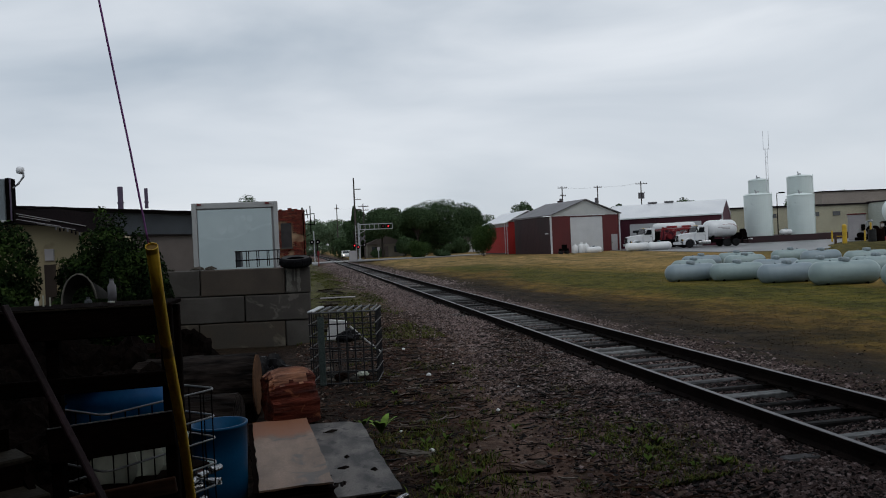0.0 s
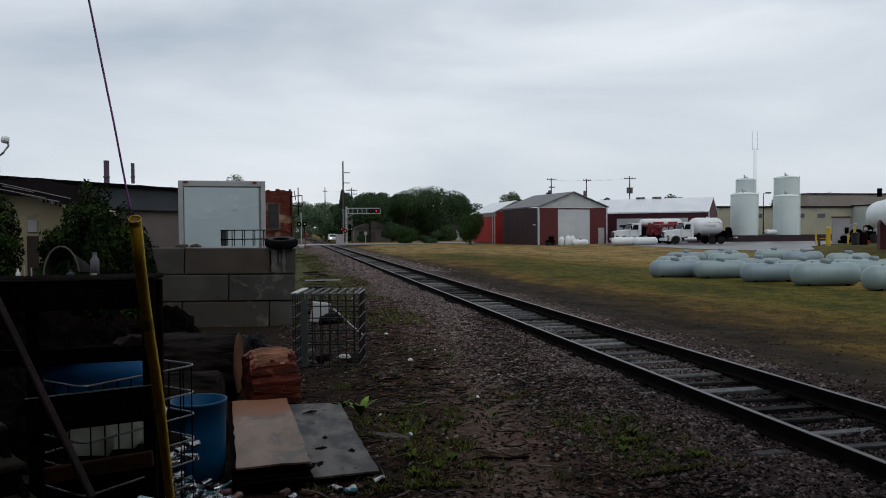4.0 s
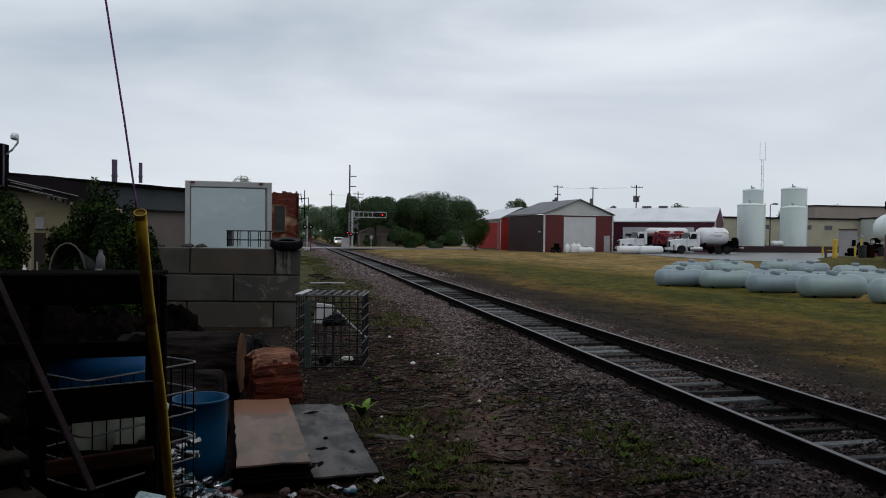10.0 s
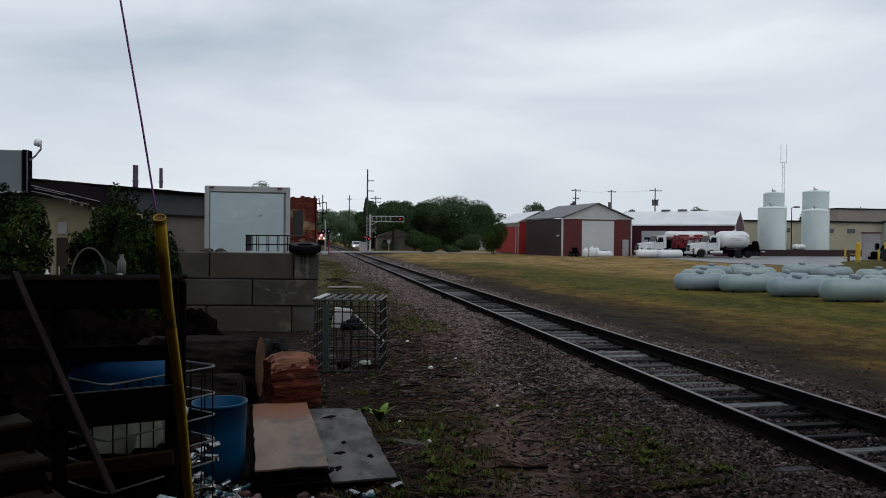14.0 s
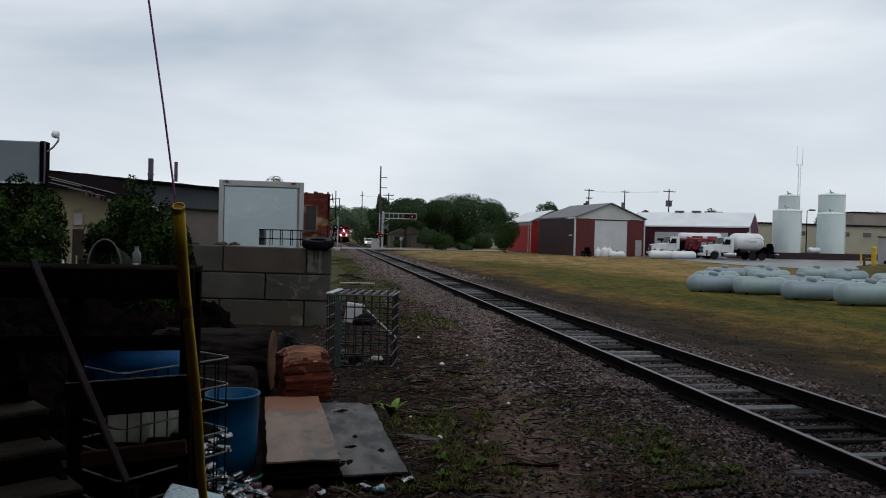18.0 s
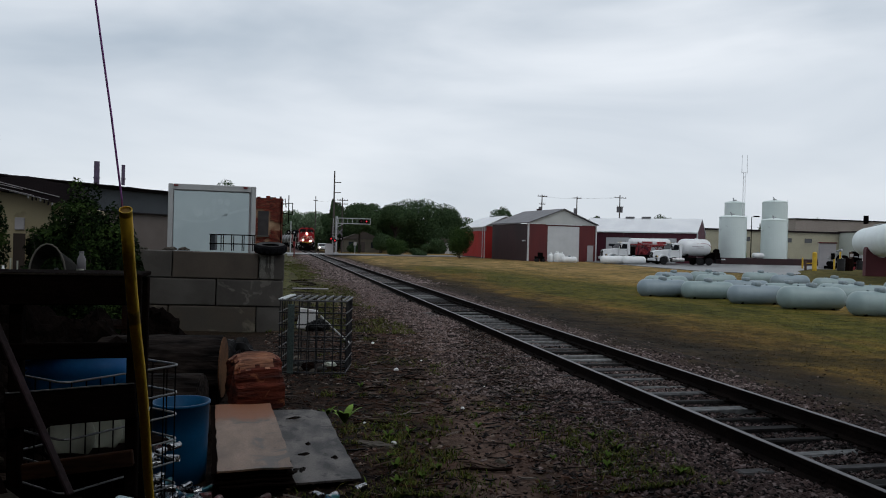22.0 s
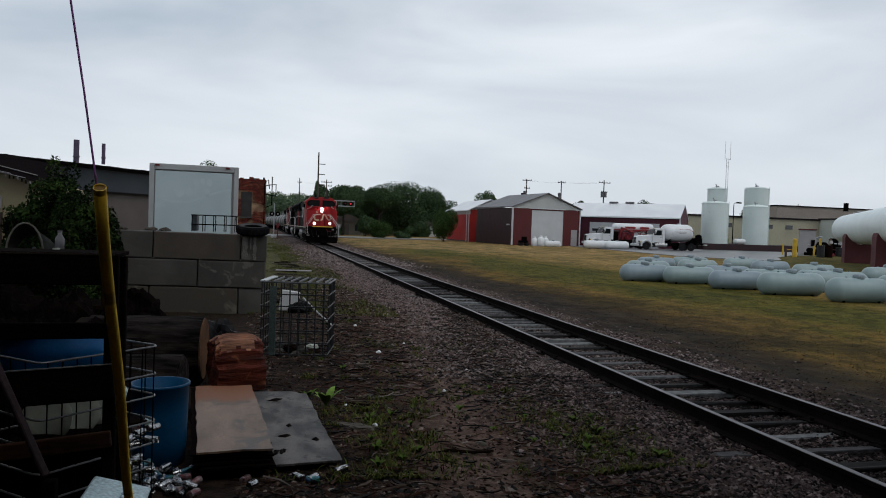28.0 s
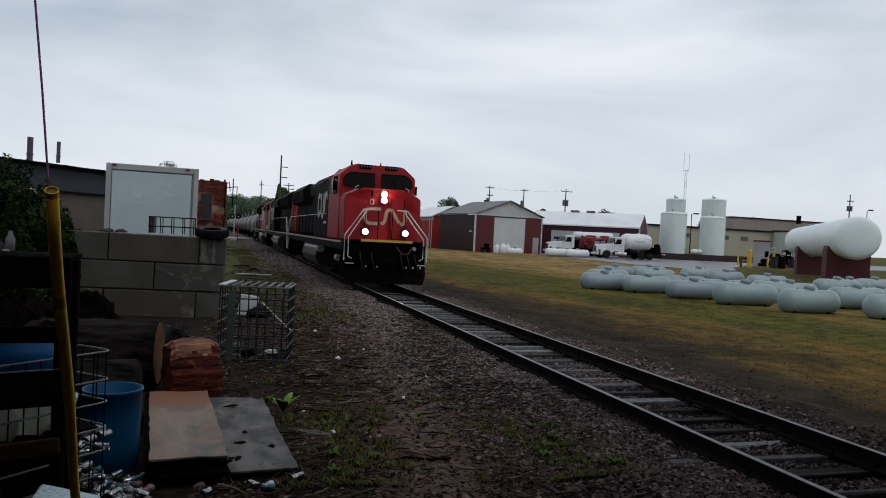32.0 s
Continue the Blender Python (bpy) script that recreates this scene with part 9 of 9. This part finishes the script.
def pick_soil(r, n):
    ys = near_y(r, n, 6, 45, 1.6)
    return TRACK_X + 2.2 + 2.6 * r.uniform(0, 1, n) ** 1.4, ys


stones(14000, pick_far_ballast, 0.05, M_STONEFAR, "far_ballast", "grey ballast stones towards the crossing", 0.6, 11)
stones(11000, pick_crib, 0.024, M_CRIB, "crib_ballast", "ballast stones between the sleepers", 0.6, 12, 0.1)
stones(1500, pick_soil, 0.018, M_CHIP, "soil_crumbs", "dark soil crumbs and stones beside the ballast", 0.5, 13, 0.15)
stones(36000, pick_ballast, 0.022, M_STONE, "ballast_gravel", "grey angular railway ballast stones", 0.6, 1)
stones(30000, pick_mid_ballast, 0.024, M_STONEFAR, "middle_ballast", "pale grey-brown ballast stones along the track", 0.6, 15)
stones(13000, pick_dirt, 0.019, M_DIRTSTONE, "dirt_gravel", "small grey stones pressed into the dirt", 0.5, 2, 0.1)
stones(6500, pick_dirt, 0.026, M_CHIP, "wood_chips", "dark wood chips and dead leaves on the dirt", 0.18, 3, 0.15)


def twigs(n, pick, name, label, seed):
    r = np.random.default_rng(seed)
    xs, ys = pick(r, n)
    v, f = [], []
    for x, y in zip(xs, ys):
        L, w, a = r.uniform(0.05, 0.22), r.uniform(0.003, 0.010), r.normal(0, 0.7)
        z = ground_z(x, y) + 0.012
        dx, dy = math.cos(a) * L, math.sin(a) * L
        nx, ny = -math.sin(a) * w, math.cos(a) * w
        k = len(v)
        b = r.uniform(-0.02, 0.02)
        v += [(x - dx + nx, y - dy + ny, z), (x - dx - nx, y - dy - ny, z), (x - dx, y - dy, z + w), (x + b + nx, y + b + ny, z + 0.008), (x + b - nx, y + b - ny, z + 0.008), (x + b, y + b, z + w + 0.012), (x + dx, y + dy, z)]
        f += [(k, k + 1, k + 4, k + 3), (k + 1, k + 2, k + 5, k + 4), (k + 2, k, k + 3, k + 5), (k + 3, k + 4, k + 6), (k + 4, k + 5, k + 6), (k + 5, k + 3, k + 6), (k, k + 2, k + 1)]
    return soup(name, v, f, M_CHIP, None, label, "twigs", "stuff")


def strips(n, pick, name, label, seed, grow=1.0):
    r = np.random.default_rng(seed)
    xs, ys = pick(r, n)
    v, f = [], []
    for x, y in zip(xs, ys):
        L, w, a = grow * r.uniform(0.04, 0.17), grow * r.uniform(0.010, 0.032), r.normal(0, 0.5)
        z = ground_z(x, y) + 0.008
        ca, sa = math.cos(a), math.sin(a)
        k = len(v)
        for i in range(5):
            t = i / 4 * 2 - 1
            ww = w * (1 - 0.55 * t * t) * r.uniform(0.6, 1.2)
            lift = 0.022 * t * t * r.uniform(0, 1.2)
            for e in (-1, 1):
                v.append((x + ca * t * L - sa * ww * e, y + sa * t * L + ca * ww * e, z + lift + 0.010))
                v.append((x + ca * t * L - sa * ww * e, y + sa * t * L + ca * ww * e, z + lift))
        for i in range(4):
            p = k + i * 4
            f += [(p, p + 4, p + 6, p + 2), (p + 1, p + 3, p + 7, p + 5), (p, p + 1, p + 5, p + 4), (p + 2, p + 6, p + 7, p + 3)]
        f += [(k, k + 2, k + 3, k + 1), (k + 16, k + 17, k + 19, k + 18)]
    return soup(name, v, f, M_CHIP, None, label, "bark", "stuff")


twigs(1100, pick_dirt, "loose_twigs", "broken twigs on the dirt", 8)
strips(420, pick_dirt, "bark_strips", "flat torn bark strips and chips on the dirt", 18, 0.65)
strips(1300, pick_mid_dirt, "bark_litter", "dark bark and broken branches strewn on the dirt", 19, 0.85)


def blades(n, pick, h, w, material, name, label, seed):
    r = np.random.default_rng(seed)
    xs, ys = pick(r, n)
    n = len(xs)
    zs = np.array([ground_z(x, y) for x, y in zip(xs, ys)])
    a = r.uniform(0, math.tau, n)
    hh = h * r.uniform(0.4, 1.3, n)
    lean = r.uniform(0.3, 1.6, n) * hh
    ww = w * r.uniform(0.6, 1.4, n)
    b = np.stack([xs, ys, zs - 0.005], 1)
    side = np.stack([-np.sin(a), np.cos(a), 0 * a], 1) * ww[:, None]
    fwd = np.stack([np.cos(a), np.sin(a), 0 * a], 1)
    mid = b + fwd * (lean * 0.35)[:, None] + np.array([0, 0, 1]) * (hh * 0.6)[:, None]
    tip = b + fwd * lean[:, None] + np.array([0, 0, 1]) * hh[:, None]
    q = np.stack([b - side, b + side, mid + side * 0.7, mid - side * 0.7, tip], 1).reshape(-1, 3)
    f = []
    for i in range(n):
        k = i * 5
        f += [(k, k + 1, k + 2, k + 3), (k + 3, k + 2, k + 4)]
    return soup(name, q.tolist(), f, material, None, label, "grass", "stuff")


M_GRASSNEAR = island_mat("green_weed_blades", [(0.034, 0.052, 0.009), (0.072, 0.104, 0.016), (0.105, 0.105, 0.026), (0.050, 0.072, 0.011), (0.085, 0.066, 0.022)], 0.8, 0.05)
M_GRASSDRY = ground_material("mown_grass_blades", True)

M_VERGE = mat("dull_green_verge_blades", (0.048, 0.063, 0.014), (0.090, 0.088, 0.028), 0.5, 0.85, bump=0, fine=6, spec=0.05)


def pick_weeds(r, n):
    """Tufts: by the boards, beside the ballast, and thinly between."""
    m = 200
    spots = np.array([(0.84, 8.29), (1.21, 8.14), (1.34, 7.77), (1.7, 7.86), (1.94, 8.48), (2.79, 9.12), (3.27, 9.16), (2.93, 7.65), (3.35, 7.86), (3.68, 7.48), (3.55, 6.96), (3.24, 6.89), (1.17, 6.15), (0.71, 5.98), (1.08, 6.23), (1.93, 13.1), (1.37, 12.2), (1.41, 15.4), (2.0, 15.8), (1.67, 7.01), (1.42, 6.67), (0.69, 9.99), (3.83, 6.3), (3.29, 5.95), (3.06, 5.95)])
    zone = r.choice(3, m, p=[0.42, 0.34, 0.24])
    cx = np.choose(zone, [r.normal(1.30, 0.32, m), r.normal(3.45, 0.32, m), r.uniform(0.6, 4.0, m)])
    cy = np.choose(zone, [r.normal(7.3, 1.1, m), r.normal(6.9, 0.8, m), r.uniform(6, 14, m)])
    cx, cy = np.concatenate([cx, np.repeat(spots[:, 0], 3)]), np.concatenate([cy, np.repeat(spots[:, 1], 3)])
    m = len(cx)
    k = r.integers(0, m, n)
    spread = r.uniform(0.03, 0.13, m)[k]
    return cx[k] + r.normal(0, 1, n) * spread, np.maximum(5.9, cy[k] + r.normal(0, 1, n) * spread)


def pick_field(r, n):
    ys = near_y(r, n * 2, 6, 60, 1.5)
    xs = 8.9 + r.uniform(0, 1, n * 2) ** 1.2 * 14
    keep = np.array([x > 9.7 + 2.4 * noise.noise((x * 0.5, y * 0.5, 3)) for x, y in zip(xs, ys)])
    return xs[keep][:n], ys[keep][:n]


def pick_strip(r, n):
    ys = 17 + 55 * r.uniform(0, 1, n * 3) ** 1.3
    xs = r.uniform(-0.2, 3.3, n * 3)
    keep = np.array([noise.noise((x * 0.8, y * 0.25, 6)) + 0.6 * noise.noise((x * 2.5, y * 1.2, 2)) - 0.28 * abs(x - 1.5) > -0.22 for x, y in zip(xs, ys)])
    return xs[keep][:n], ys[keep][:n]


blades(8500, pick_weeds, 0.055, 0.0058, M_GRASSNEAR, "weed_grass", "short green weeds growing in patches of dirt", 4)
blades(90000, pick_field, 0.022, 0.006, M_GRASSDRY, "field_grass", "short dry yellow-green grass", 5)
blades(12000, pick_strip, 0.075, 0.011, M_VERGE, "verge_grass", "rough grass verge beside the ballast", 6)

# ---- unseen porch about the viewer, added to shade the near ground ----
porch = thing("porch", pose(0, 0, 0), "unseen walls, deck and roof added to shade the near ground", "porch", "", "structure")
part("deck", box(B(), (2.1, -1.2, 0.45), (12.3, 3.6, 0.14)), M_DARKWOOD, porch)
part("back_wall", box(B(), (3.0, -3.1, 5.4), (15.0, 0.2, 10.8)), M_SHEDWALL, porch)
part("right_wall", box(B(), (8.4, 1.85, 5.4), (0.2, 9.9, 10.8)), M_SHEDWALL, porch)
part("roof", box(B(), (4.5, 0.0, 4.25), (7.6, 6.6, 0.16)), M_DARKROOF, porch)
part("side_wall", box(B(), (-4.15, 3.0, 2.5), (0.2, 12.2, 5.0)), M_DARKWOOD, porch)
part("side_roof", box(B(), (-2.9, 0.65, 4.25), (2.4, 7.9, 0.16)), M_DARKROOF, porch)
for y in (-2.0, 4.3):
    part("post", box(B(), (8.0, y, 2.1), (0.14, 0.14, 4.2)), M_DARKWOOD, porch)

# ---- what moves ----


def front_y(t):
    """Where along the track the train's nose stands."""
    u = 32.0 - t
    return 25.3 + 10.5 * u + 0.12 * u * u


def motions():
    lengths = [(loco_front, 0.0, 22.4), (loco_second, 22.9, 22.4), (loco_third, 45.8, 22.4)]
    at = 69.0
    for w in wagons:
        lengths.append((w, at, 16.8))
        at += 17.2
    for ob, back, length in lengths:
        rows = []
        for k in range(33):
            y = front_y(k) + back
            a = (track_x(y), y)
            b = (track_x(y + length), y + length)
            yaw = -math.degrees(math.atan2(b[0] - a[0], b[1] - a[1]))
            rows.append((k, pose(b[0], b[1], RAIL_Z, 0, 0, yaw + 180) if ob is loco_second else pose(a[0], a[1], RAIL_Z, 0, 0, yaw)))
        walk(ob, rows)
    # the rod sways a little in its pipe
    sway = [(0, 0.5), (1, 1.0), (2, 0.4), (3, -1.3), (6, 1.5), (7, 2.2), (8, -0.45), (9, 0.45), (10, 0.5), (11, -0.1), (12, 0.3), (13, -0.55), (14, -0.6), (17, 0.45), (18, 0.45), (19, 1.05), (20, 1.05), (21, 0.45), (22, 0.55), (23, 0.4), (24, 0.7), (25, 0.6), (28, 0.15), (29, 0.25), (30, 1.05), (31, 1.25), (32, 2.85)]
    walk(rod, [(k, Matrix.Translation(ROD_FOOT) @ Matrix.Rotation(radians(a), 4, "Y") @ Matrix.Translation(-ROD_FOOT)) for k, a in sway])


motions()
